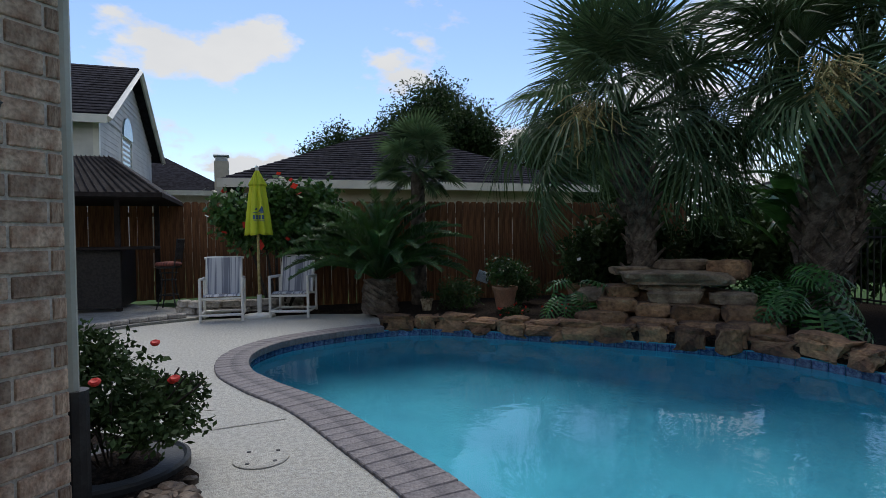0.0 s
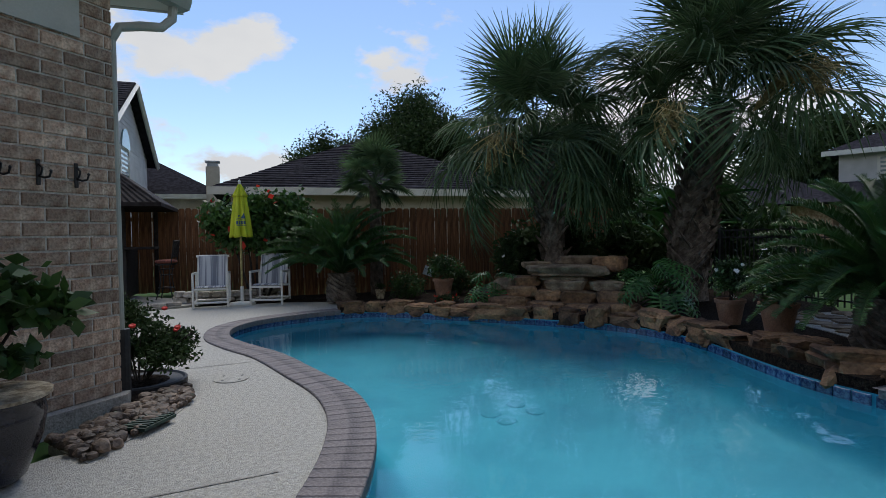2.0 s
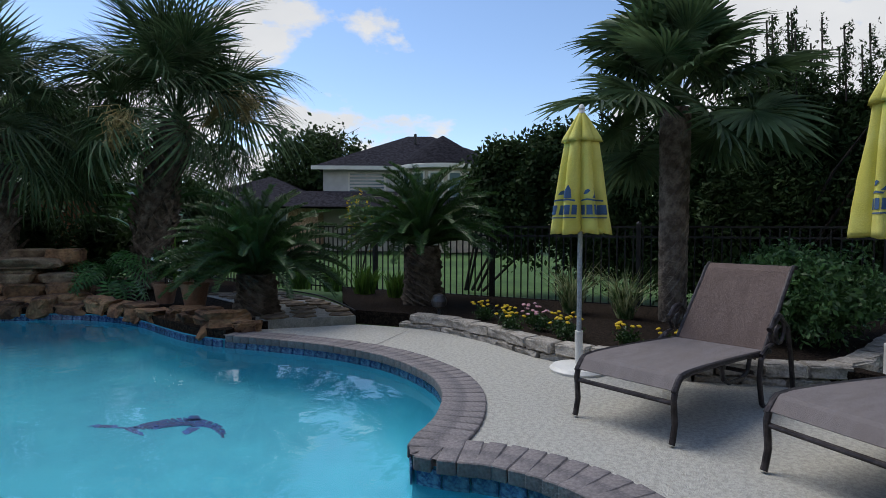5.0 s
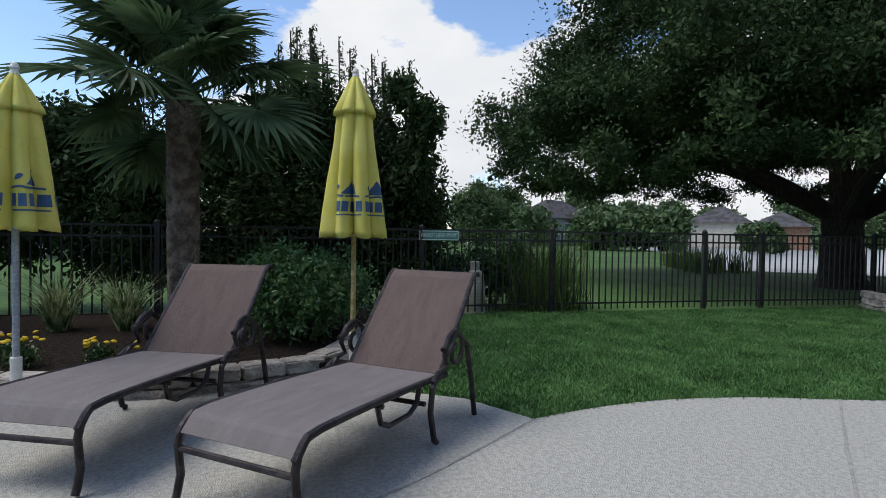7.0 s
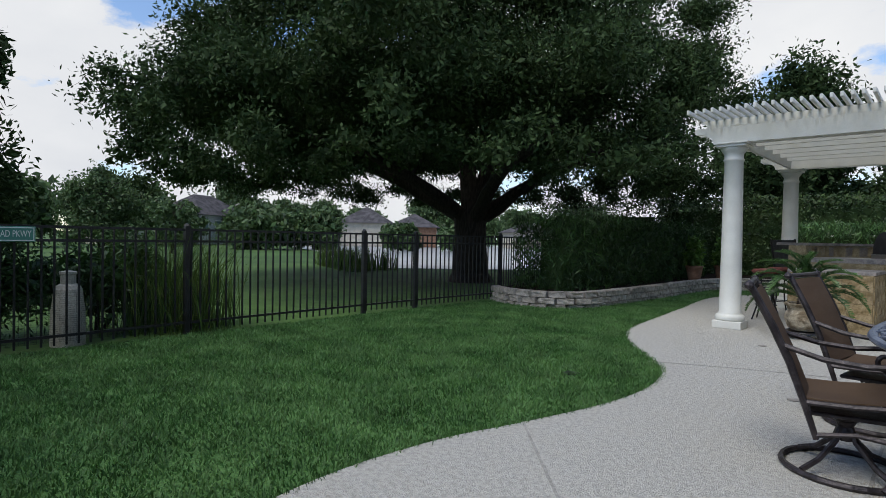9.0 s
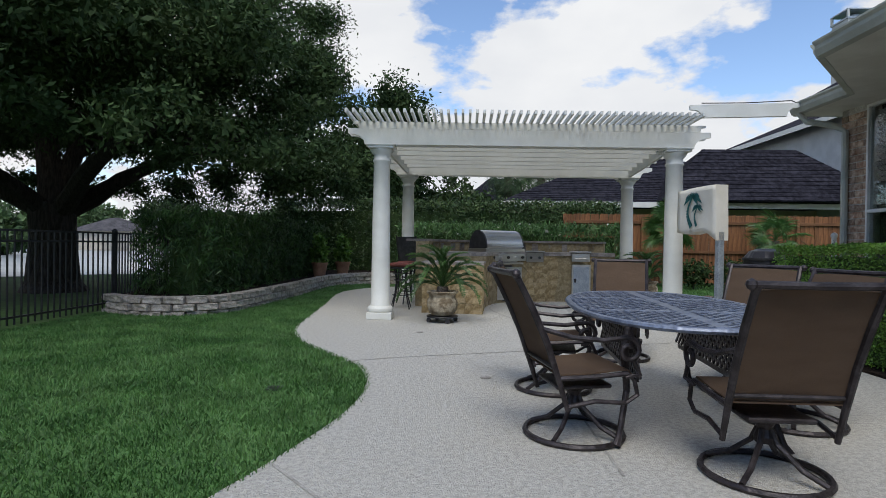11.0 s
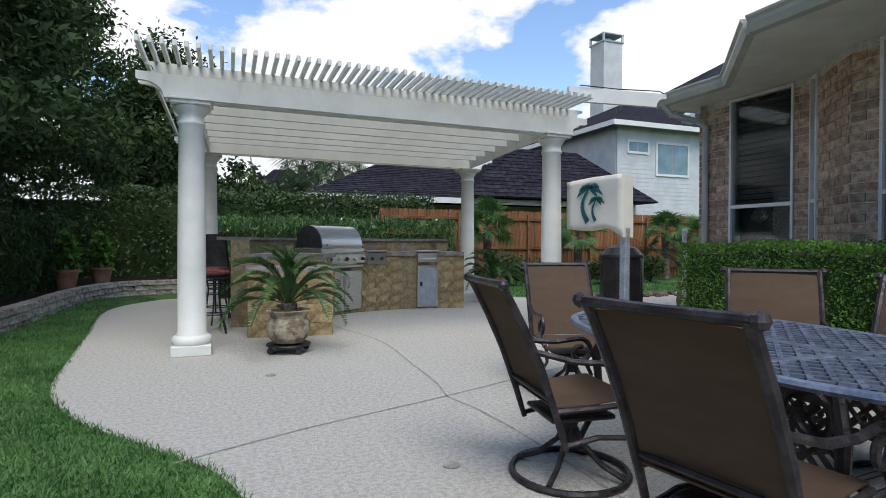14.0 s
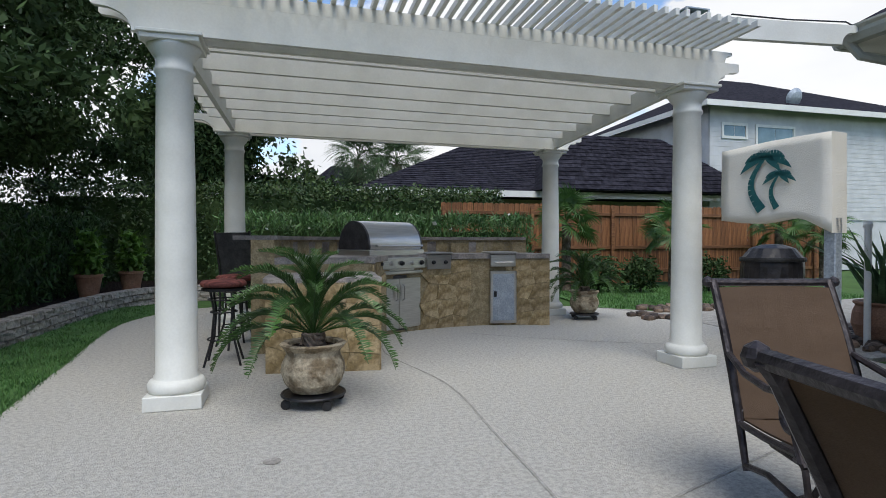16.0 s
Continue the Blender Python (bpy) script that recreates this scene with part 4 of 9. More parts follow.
# grill, set into the curve of the counter
GM = Matrix.Translation((2.12, -16.92, 0)) @ Matrix.Rotation(radians(33), 4, "Z")
grill = empty("grill", GM, "stainless built-in gas grill with a rounded hood", "grill")
bm = B()
prof = [(-0.02, 1.07)] + [(-0.30 + 0.29 * math.cos(a), 1.10 + 0.33 * math.sin(a)) for a in [math.pi * i / 14 for i in range(0, 15)]] + [(-0.60, 1.07)]
A = [bm.verts.new((-0.44, y, z)) for y, z in prof]
C = [bm.verts.new((0.44, y, z)) for y, z in prof]
for i in range(len(prof) - 1):
    bm.faces.new((A[i], A[i + 1], C[i + 1], C[i]))
hood = part("hood", bm, "steel", grill, "brushed stainless hood", smooth=True)
for s in (-1, 1):
    bm = B()
    A = [bm.verts.new((s * 0.44, y, z)) for y, z in prof]
    C = [bm.verts.new((s * 0.47, y, z)) for y, z in prof]
    for i in range(len(prof)):
        bm.faces.new((A[i], A[(i + 1) % len(prof)], C[(i + 1) % len(prof)], C[i]))
    bm.faces.new(A)
    bm.faces.new(C)
    part("hood_end", bm, "steeldark", hood, "dark cast hood end")
part("handle", tube(box(box(B(), -0.36, -0.33, -0.02, 0.06, 1.10, 1.13), 0.33, 0.36, -0.02, 0.06, 1.10, 1.13), [(-0.4, 0.06, 1.115), (0.4, 0.06, 1.115)], 0.014, 10), "steel", hood)
part("firebox", box(B(), -0.48, 0.48, -0.62, 0.015, 0.76, 1.068, 0.01), "steel", grill)
panel = part("control_panel", box(B(), -0.48, 0.48, 0.016, 0.075, 0.82, 0.97, 0.012), "steel", grill)
for i in range(5):
    part("knob", lathe(B(), [(0.03, 0), (0.032, 0.012), (0.024, 0.016), (0.021, 0.04), (0.008, 0.042)], 16), "steel" if i % 2 else "rubber", panel, m=Matrix.Translation((-0.36 + 0.18 * i, 0.075, 0.895)) @ Matrix.Rotation(radians(-90), 4, "X"))
part("grease_tray", box(B(), -0.44, 0.44, 0.02, 0.06, 0.755, 0.80, 0.01), "steel", grill)
for s in (-1, 1):
    dr = part("door", box(B(), min(0.006 * s, 0.40 * s), max(0.006 * s, 0.40 * s), 0.0, 0.035, 0.06, 0.70, 0.006), "steel", grill)
    part("handle", tube(B(), [(0.06 * s, 0.035, 0.42), (0.06 * s, 0.075, 0.44), (0.06 * s, 0.075, 0.60), (0.06 * s, 0.035, 0.62)], 0.011, 8), "steel", dr)
part("door_frame", box(B(), -0.44, 0.44, -0.05, -0.002, 0.03, 0.74, 0.004), "steeldark", grill)


def counter_unit(name, at, rz, w, z0, z1, label, cat, knobs):
    ob = empty(name, Matrix.Translation((*at, 0)) @ Matrix.Rotation(radians(rz), 4, "Z"), label, cat)
    part("face", box(B(), -w / 2, w / 2, -0.02, 0.05, z0, z1, 0.008), "steel", ob)
    part("top_plate", box(B(), -w / 2 - 0.02, w / 2 + 0.02, -0.42, 0.06, CT + 0.002, CT + 0.026, 0.006), "steel", ob)
    for i in range(knobs):
        part("knob", lathe(B(), [(0.026, 0), (0.027, 0.012), (0.02, 0.036), (0.008, 0.038)], 14), "rubber", ob, m=Matrix.Translation((-w / 4 + w / 2 * i, 0.05, (z0 + z1) / 2)) @ Matrix.Rotation(radians(-90), 4, "X"))
    return ob


counter_unit("side_burner", (1.52, -17.17), 12, 0.36, 0.80, 0.985, "stainless two-knob side burner set in the counter", "side burner", 2)
ib = counter_unit("ice_bin", (0.58, -17.2), -6, 0.36, 0.82, 0.985, "stainless drop-in cooler with a pull handle", "cooler", 0)
part("handle", tube(B(), [(-0.12, 0.05, 0.88), (-0.12, 0.09, 0.88), (0.12, 0.09, 0.88), (0.12, 0.05, 0.88)], 0.01, 8), "steel", ib)
cd = part("access_door", box(B(), -0.19, 0.19, -0.01, 0.03, 0.03, 0.76, 0.006), "steel", m=Matrix.Translation((0.57, -17.2, 0)) @ Matrix.Rotation(radians(-6), 4, "Z"))
tagged(cd, "flat grey metal access door with a black latch", "cabinet door")
part("inset", box(B(), -0.155, 0.155, 0.03, 0.036, 0.07, 0.72, 0.003), "greypost", cd)
part("latch", box(B(), 0.10, 0.14, 0.036, 0.05, 0.40, 0.48, 0.004), "rubber", cd, "black plastic latch")


# ---- sago palms, fan palms ----
def sago_frond(L=0.9, rise=0.55, n=34, wl=0.15, width=0.008, droop=0.75):
    v, f = [], []

    def at(t):
        return Vector((L * t, 0, rise * t * (2.0 - 1.1 * t) - droop * L * 0.45 * t ** 2.4))
    prev = None
    for i in range(9):
        p = at(i / 8)
        r = 0.010 * (1 - 0.7 * i / 8)
        ring = [len(v) + j for j in range(4)]
        v += [(p.x, -r, p.z), (p.x, 0, p.z + r), (p.x, r, p.z), (p.x, 0, p.z - r)]
        if prev:
            f += [(prev[j], prev[(j + 1) % 4], ring[(j + 1) % 4], ring[j]) for j in range(4)]
        prev = ring
    for i in range(n):
        t = 0.12 + 0.87 * i / n
        p, q = at(t), at(min(t + 0.02, 1.0))
        d = (q - p).normalized()
        ln = wl * math.sin(math.pi * (0.14 + 0.80 * t)) ** 0.7 * (0.9 + 0.2 * math.sin(i * 12.9898))
        for s in (-1, 1):
            dirn = (Vector((0, s, 0)) * 0.74 + d * (0.55 + 0.12 * math.sin(i * 7.3 + s)) + Vector((0, 0, 0.62 + 0.15 * math.sin(i * 3.7 - s)))).normalized()
            a, tip = p, p + dirn * ln - Vector((0, 0, ln * 0.12))
            w = d * width
            k = len(v)
            mid = p + dirn * ln * 0.55
            v += [tuple(a - w * 0.7), tuple(a + w * 0.7), tuple(mid + w), tuple(tip), tuple(mid - w)]
            f.append((k, k + 1, k + 2, k + 3, k + 4))
    return v, f


def mesh_of(name, vf, material):
    ob = part(name, vf, material)
    me = ob.data
    bpy.data.objects.remove(ob)
    return me


def bumpy_trunk(r0, r1, h, seed, n=22, amp=0.18, step=0.06):
    """A trunk of leaf scars set in diagonal rows."""
    k = max(4, int(h / step))
    g = random.Random(seed)
    bm = B()
    lathe(bm, [(r0 + (r1 - r0) * i / k, h * i / k) for i in range(k + 1)], n)
    bm.verts.ensure_lookup_table()
    for i, v in enumerate(bm.verts):
        up = (i // n + i % n) % 2
        f = 1 + amp * (0.5 if up else -0.3) + amp * 0.7 * (g.random() - 0.5)
        v.co.x *= f
        v.co.y *= f
        v.co.z += step * 0.4 * (1 if up else -1) * (0 < i // n < k)
    return bm


SAGO_BIG = mesh_of("frond", sago_frond(1.3, 0.55, 96, 0.165, 0.0060, 0.42), "sago")
SAGO_MID = mesh_of("frond", sago_frond(0.8, 0.48, 54, 0.12, 0.006, 0.85), "sago")


def sago(at, z0, trunk_h, trunk_r, fronds, mesh, scale, seed, label, lo=-8, hi=75):
    ob = empty("sago_palm", Matrix.Translation((*at, z0)), label, "sago palm")
    part("trunk", bumpy_trunk(trunk_r, trunk_r * 0.8, trunk_h, seed, amp=0.3, step=0.04), "palmbark", ob)
    g = random.Random(seed)
    for i in range(fronds):
        t = i / fronds
        el = lo + (hi - lo) * t ** 1.2
        m = Matrix.Translation((0, 0, trunk_h - 0.03)) @ Matrix.Rotation(i * 2.39996 + g.uniform(-0.2, 0.2), 4, "Z") @ Matrix.Rotation(-radians(el - 25), 4, "Y") @ Matrix.Scale(scale * g.uniform(0.88, 1.06), 4)
        piece("frond", mesh, ob, m)
    return ob


sago((5.75, 1.46), 0.05, 0.55, 0.27, 84, SAGO_BIG, 0.98, 1, "large sago palm with arching dark green fronds", 2, 82)
sago((7.32, -0.19), 0.12, 0.85, 0.27, 84, SAGO_BIG, 0.98, 2, "large sago palm on a thick scaly trunk", 4, 84)
sago((1.78, 8.45), 0.05, 0.52, 0.26, 64, SAGO_BIG, 1.12, 3, "sago palm spreading in front of the wooden fence", 14, 84)


def fan_leaf(L=0.75, blades_n=30, petiole=0.7, spread=150, droop=0.35, seed=0, width=0.02):
    """A palmate leaf: a bent stalk and a fan of folded, drooping segments."""
    g = random.Random(seed)
    v, f, prev = [], [], None
    for i in range(6):
        t = i / 5
        p, r = Vector((petiole * t, 0, 0.16 * petiole * math.sin(t * 1.6))), 0.016 * (1 - 0.5 * t)
        ring = [len(v) + j for j in range(4)]
        v += [(p.x, -r, p.z), (p.x, 0, p.z + r), (p.x, r, p.z), (p.x, 0, p.z - r)]
        if prev:
            f += [(prev[j], prev[(j + 1) % 4], ring[(j + 1) % 4], ring[j]) for j in range(4)]
        prev = ring
    c = Vector((petiole, 0, 0.16 * petiole))
    for i in range(blades_n):
        a = radians(-spread + 2 * spread * (i + 0.5) / blades_n)
        d = Vector((math.cos(a), math.sin(a), 0.0))
        nrm = Vector((-d.y, d.x, 0))
        ln = L * (0.82 + 0.18 * math.cos(a * 0.6)) * g.uniform(0.9, 1.06)
        dr = droop * g.uniform(0.7, 1.5)
        k = len(v)
        pts = []
        for t, w in ((0.04, 0.25), (0.45, 1.0), (0.75, 0.7), (1.0, 0.06)):
            fold = 0.45 * abs(d.y)
            z = -dr * ln * t ** 2.6 - 0.10 * ln * t + fold * ln * t * 0.35
            p = c + d * ln * t * (1 - 0.18 * dr * t * t) + Vector((0, 0, z))
            ww = width * w
            pts.append((p - nrm * ww + Vector((0, 0, ww * 0.7)), p, p + nrm * ww + Vector((0, 0, ww * 0.7))))
        for q in pts:
            v += [tuple(q[0]), tuple(q[1]), tuple(q[2])]
        for s in range(3):
            b0 = k + 3 * s
            f += [(b0, b0 + 1, b0 + 4, b0 + 3), (b0 + 1, b0 + 2, b0 + 5, b0 + 4)]
    return v, f


def weeping_leaf(L=1.1, blades_n=52, petiole=0.95, spread=135, droop=0.6, seed=0, width=0.013):
    """A costapalmate leaf: an arched stalk, a curving midrib and long narrow segments whose tips hang down."""
    g = random.Random(seed)
    v, f, prev = [], [], None
    for i in range(7):
        t = i / 6
        p, r = Vector((petiole * t, 0, 0.20 * petiole * math.sin(t * 1.7))), 0.017 * (1 - 0.55 * t)
        ring = [len(v) + j for j in range(4)]
        v += [(p.x, -r, p.z), (p.x, 0, p.z + r), (p.x, r, p.z), (p.x, 0, p.z - r)]
        if prev:
            f += [(prev[j], prev[(j + 1) % 4], ring[(j + 1) % 4], ring[j]) for j in range(4)]
        prev = ring
    c0 = Vector((petiole, 0, 0.20 * petiole))
    for i in range(blades_n):
        q = -1 + 2 * (i + 0.5) / blades_n
        a = radians(spread * q)
        c = c0 + Vector((0.28 * L * (1 - abs(q)), 0, -0.10 * L * (1 - abs(q)) ** 2 * (0.5 + droop)))
        d = Vector((math.cos(a), math.sin(a), 0.28 * abs(math.sin(a)) - 0.12)).normalized()
        nrm = Vector((-math.sin(a), math.cos(a), 0))
        ln = L * (0.74 + 0.20 * math.cos(a * 0.7)) * g.uniform(0.88, 1.08)
        dr = droop * g.uniform(0.6, 1.5)
        k, p = len(v), Vector(c)
        prev_t = 0.0
        for t, w in ((0.02, 0.5), (0.30, 1.0), (0.55, 0.9), (0.78, 0.6), (1.0, 0.06)):
            bend = min(1.0, max(0.0, (t - 0.25) / 0.6)) * dr
            h = (d * (1 - 0.62 * min(bend, 1.2)) + Vector((g.uniform(-0.05, 0.05), g.uniform(-0.05, 0.05), -1.25 * bend))).normalized()
            p = p + h * ln * (t - prev_t)
            prev_t = t
            ww = width * w
            v += [tuple(p - nrm * ww + Vector((0, 0, ww * 0.6))), tuple(p), tuple(p + nrm * ww + Vector((0, 0, ww * 0.6)))]
        for s in range(4):
            b0 = k + 3 * s
            f += [(b0, b0 + 1, b0 + 4, b0 + 3), (b0 + 1, b0 + 2, b0 + 5, b0 + 4)]
    return v, f


FAN = [mesh_of("frond", weeping_leaf(1.05, 50, 0.9, 135, (0.95, 0.7, 0.45, 0.25)[i], i, 0.0135), "palm") for i in range(4)]
FAN_STIFF = [mesh_of("frond", fan_leaf(0.62, 34, 0.66, 150, 0.14 + 0.16 * i, 10 + i, 0.028), "palm") for i in range(2)]


def fan_palm(at, z0, trunk, r0, r1, fronds, meshes, scale, seed, label, boots=0, lo=-50, hi=80, lean=(0, 0), amp=0.1):
    ob = empty("palm_tree", Matrix.Translation((*at, z0)), label, "palm tree")
    bm = bumpy_trunk(r0, r1, trunk, seed, amp=amp)
    for v in bm.verts:
        t = v.co.z / trunk
        v.co.x += lean[0] * t * t
        v.co.y += lean[1] * t * t
    part("trunk", bm, "palmbark", ob)
    g = random.Random(seed)
    if boots:
        bt = mesh_of("leaf_boot", tube(B(), [(0, 0, 0), (0, -0.012, 0.14), (0, -0.03, 0.26), (0, -0.055, 0.34)], [0.062, 0.05, 0.036, 0.026], 6, flat=0.42), "palmbark")
        for i in range(boots):
            t = 0.12 + 0.86 * i / boots
            a = i * 2.39996
            r = r0 + (r1 - r0) * t
            piece("leaf_boot", bt, ob, Matrix.Translation((lean[0] * t * t + r * math.cos(a), lean[1] * t * t + r * math.sin(a), trunk * t - 0.12)) @ Matrix.Rotation(a + math.pi / 2, 4, "Z") @ Matrix.Rotation(radians(14), 4, "X") @ Matrix.Rotation(radians(34 if i % 2 else -34), 4, "Y"))
    for i in range(fronds):
        t = (i + 0.5) / fronds
        el = lo + (hi - lo) * t + g.uniform(-12, 12)
        m = Matrix.Translation((lean[0], lean[1], trunk - 0.05 + 0.15 * t)) @ Matrix.Rotation(i * 2.39996 + g.uniform(-0.25, 0.25), 4, "Z") @ Matrix.Rotation(-radians(el), 4, "Y") @ Matrix.Rotation(g.uniform(-0.8, 0.8), 4, "X") @ Matrix.Scale(scale * g.uniform(0.78, 1.15), 4)
        piece("frond", meshes[min(len(meshes) - 1, int(len(meshes) * max(0.0, t * 1.05 - 0.05 + g.uniform(-0.12, 0.12))))], ob, m)
    return ob


PA = fan_palm((7.05, 5.4), 0.1, 3.1, 0.30, 0.24, 54, FAN, 1.24, 21, "tall sabal palm with criss-cross leaf boots and drooping fan fronds", 84, -34, 84, (0.35, -0.3))
PB = fan_palm((5.4, 6.85), 0.1, 2.75, 0.17, 0.17, 42, FAN, 1.14, 22, "sabal palm with long drooping fan fronds behind the waterfall", 44, -44, 82, (-0.25, 0.15))
fan_palm((2.62, 9.2), 0.05, 2.25, 0.13, 0.11, 24, FAN_STIFF, 0.72, 23, "small windmill palm in front of the wooden fence", 0, -40, 80)
fan_palm((7.32, -3.55), 0.12, 2.5, 0.15, 0.17, 32, FAN_STIFF, 1.22, 24, "windmill palm with stiff fan fronds and a fibrous trunk", 0, -36, 85)
g = random.Random(8)
for ob, c in ((PA, (-1.4, -1.2, 2.65)), (PA, (0.5, -1.9, 3.3)), (PB, (-1.6, -0.9, 2.5))):
    bm = B()
    for i in range(46):
        p = Vector(c) * 0.55 + Vector((0, 0, 1.1))
        q = Vector(c) + Vector((g.gauss(0, 0.16), g.gauss(0, 0.16), g.gauss(0, 0.14)))
        tube(bm, [p, p.lerp(q, 0.6) + Vector((0, 0, 0.25)), q, q + Vector((g.gauss(0, 0.1), g.gauss(0, 0.1), -0.14))], 0.007, 3)
    part("flower_stalk", bm, "stalk", ob, "hanging spray of straw-coloured palm flowers")
bm_v = leaves([(0, 0, 0, 0.22, 0.22, 0.17), (0.1, 0.05, 0.18, 0.22, 0.22, 0.14), (-0.08, -0.05, -0.18, 0.17, 0.17, 0.14)], 1900, 0.02, 31, 0.1)
for ob, c in ((PA, (-1.4, -1.2, 2.55)), (PA, (0.5, -1.9, 3.2)), (PB, (-1.6, -0.9, 2.4))):
    part("blossom", bm_v, "stalk", ob, "dry straw-coloured blossom", m=Matrix.Translation(c))

# ---- fences ----
def wood_fence(name, a, b, top, label, n_posts=6):
    a, b = Vector((*a, 0)), Vector((*b, 0))
    d, L = (b - a).normalized(), (b - a).length
    ob = empty(name, frame_at(a, d), label, "fence", kind="structure")
    bm = B()
    w, h = 0.068, top
    poly = [(-w, 0.02), (w, 0.02), (w, h - 0.035), (w - 0.03, h), (-w + 0.03, h), (-w, h - 0.035)]
    A = [bm.verts.new((x, -0.009, z)) for x, z in poly]
    C = [bm.verts.new((x, 0.009, z)) for x, z in poly]
    bm.faces.new(A)
    bm.faces.new(C)
    for i in range(6):
        bm.faces.new((A[i], A[(i + 1) % 6], C[(i + 1) % 6], C[i]))
    me = mesh_of("picket", bm, "wood")
    g = random.Random(int(L * 10))
    for i in range(int(L / 0.142)):
        piece("picket", me, ob, Matrix.Translation((0.07 + 0.142 * i, g.uniform(-0.003, 0.003), g.uniform(-0.012, 0.012))) @ Matrix.Rotation(g.uniform(-0.006, 0.006), 4, "Y"))
    for z in (0.35, 1.0, top - 0.25):
        part("rail", box(B(), 0, L, -0.06, -0.012, z - 0.045, z + 0.045, 0.004), "woodrail", ob)
    for i in range(int(L / 2.4) + 1):
        part("post", box(B(), i * 2.4, i * 2.4 + 0.09, -0.12, -0.062, 0, top - 0.1, 0.005), "woodrail", ob)
    return ob


wood_fence("wooden_fence", (8.6, 9.55), (0.7, 9.85), 1.85, "tall brown cedar picket fence behind the planting")
wood_fence("wooden_fence", (0.75, 12.3), (-8.0, 12.45), 1.97, "tall brown cedar picket fence with its rails showing")
wood_fence("wooden_fence", (0.7, 9.9), (0.72, 12.28), 1.9, "short return of brown cedar fence")
wood_fence("wooden_fence", (-0.2, -23.3), (-13.0, -23.6), 2.15, "tall golden-brown cedar picket fence")


def iron_fence(pts, top, label):
    pts = [Vector((*p, 0)) for p in pts]
    ob = empty("iron_fence", Matrix.Identity(4), label, "fence", kind="structure")
    pm = mesh_of("picket", box(B(), -0.009, 0.009, -0.009, 0.009, 0.02, top - 0.02), "iron")
    qm = mesh_of("post", lathe(box(B(), -0.032, 0.032, -0.032, 0.032, -0.1, top + 0.03, 0.003), [(0.04, top + 0.03), (0.028, top + 0.05), (0.004, top + 0.06)], 4), "iron")
    for a, b in zip(pts, pts[1:]):
        d, L = (b - a).normalized(), (b - a).length
        k = max(1, round(L / 2.4))
        m = frame_at(a, d)
        for i in range(k + 1):
            piece("post", qm, ob, m @ Matrix.Translation((L * i / k, 0, 0)))
        for z in (0.12, top - 0.16, top - 0.02):
            part("rail", box(B(), 0, L, -0.014, 0.014, z - 0.014, z + 0.014), "iron", ob, m=m)
        for i in range(int(L / 0.112)):
            piece("picket", pm, ob, m @ Matrix.Translation((0.056 + 0.112 * i, 0, 0)))
    return ob


iron_fence([(9.5, 8.6), (8.9, 5.0), (8.62, 1.5), (8.6, -3.0), (8.8, -6.5), (8.86, -8.6), (8.86, -11.4), (8.84, -12.55), (8.72, -14.9), (9.4, -19.5), (9.6, -24.5)], 1.27, "black iron picket fence along the lake side")
gm = B()
for i in range(24):
    boxm(gm, Matrix.Translation((8.87, -7.7, 0.05 + i * 0.022)), 0.002, 2.3, 0.0016)
for i in range(46):
    boxm(gm, Matrix.Translation((8.87, -8.84 + i * 0.05, 0.3)), 0.002, 0.0016, 0.5)
tagged(part("wire_mesh", gm, "iron"), "fine black wire mesh tied to the iron fence", "wire mesh", kind="structure")

sg = part("street_sign", box(B(), -0.30, 0.30, -0.004, 0.004, -0.075, 0.075, 0.003), "signgreen", m=Matrix.Translation((8.76, -6.75, 1.17)) @ Matrix.Rotation(radians(-93), 4, "Z"))
tagged(sg, "small green street sign with white lettering wired to the fence", "sign")


def lettering(text, size, parent, m, material, width=None):
    cu = bpy.data.curves.new("text", "FONT")
    cu.body, cu.size, cu.align_x, cu.align_y, cu.extrude = text, size, "CENTER", "CENTER", 0.0008
    tmp = new("text", cu)
    dg = bpy.context.evaluated_depsgraph_get()
    me = bpy.data.meshes.new_from_object(tmp.evaluated_get(dg))
    bpy.data.objects.remove(tmp)
    me.materials.clear()
    me.materials.append(M[material])
    if width:
        xs = [v.co.x for v in me.vertices]
        k = width / (max(xs) - min(xs))
        for v in me.vertices:
            v.co.x *= k
    ob = new("lettering", me)
    ob.parent, ob.matrix_basis = parent, m
    return ob


part("border", box(box(box(box(B(), -0.29, 0.29, -0.0062, -0.0045, 0.058, 0.066), -0.29, 0.29, -0.0062, -0.0045, -0.066, -0.058), -0.29, -0.283, -0.0062, -0.0045, -0.057, 0.057), 0.283, 0.29, -0.0062, -0.0045, -0.057, 0.057), "signwhite", sg)
lettering("PARROT HEAD PKWY", 0.09, sg, Matrix.Translation((0, -0.006, 0)) @ Matrix.Rotation(radians(90), 4, "X"), "signwhite", 0.53)
vent = part("vent_pipe", lathe(B(), [(0.17, 0), (0.165, 0.35), (0.135, 0.62), (0.11, 0.66), (0.075, 0.68), (0.075, 0.78), (0.085, 0.785), (0.085, 0.81), (0.02, 0.825)], 18), "beigebox", m=Matrix.Translation((9.2, -7.45, -0.05)))
tagged(vent, "beige plastic utility pedestal behind the iron fence", "utility box")

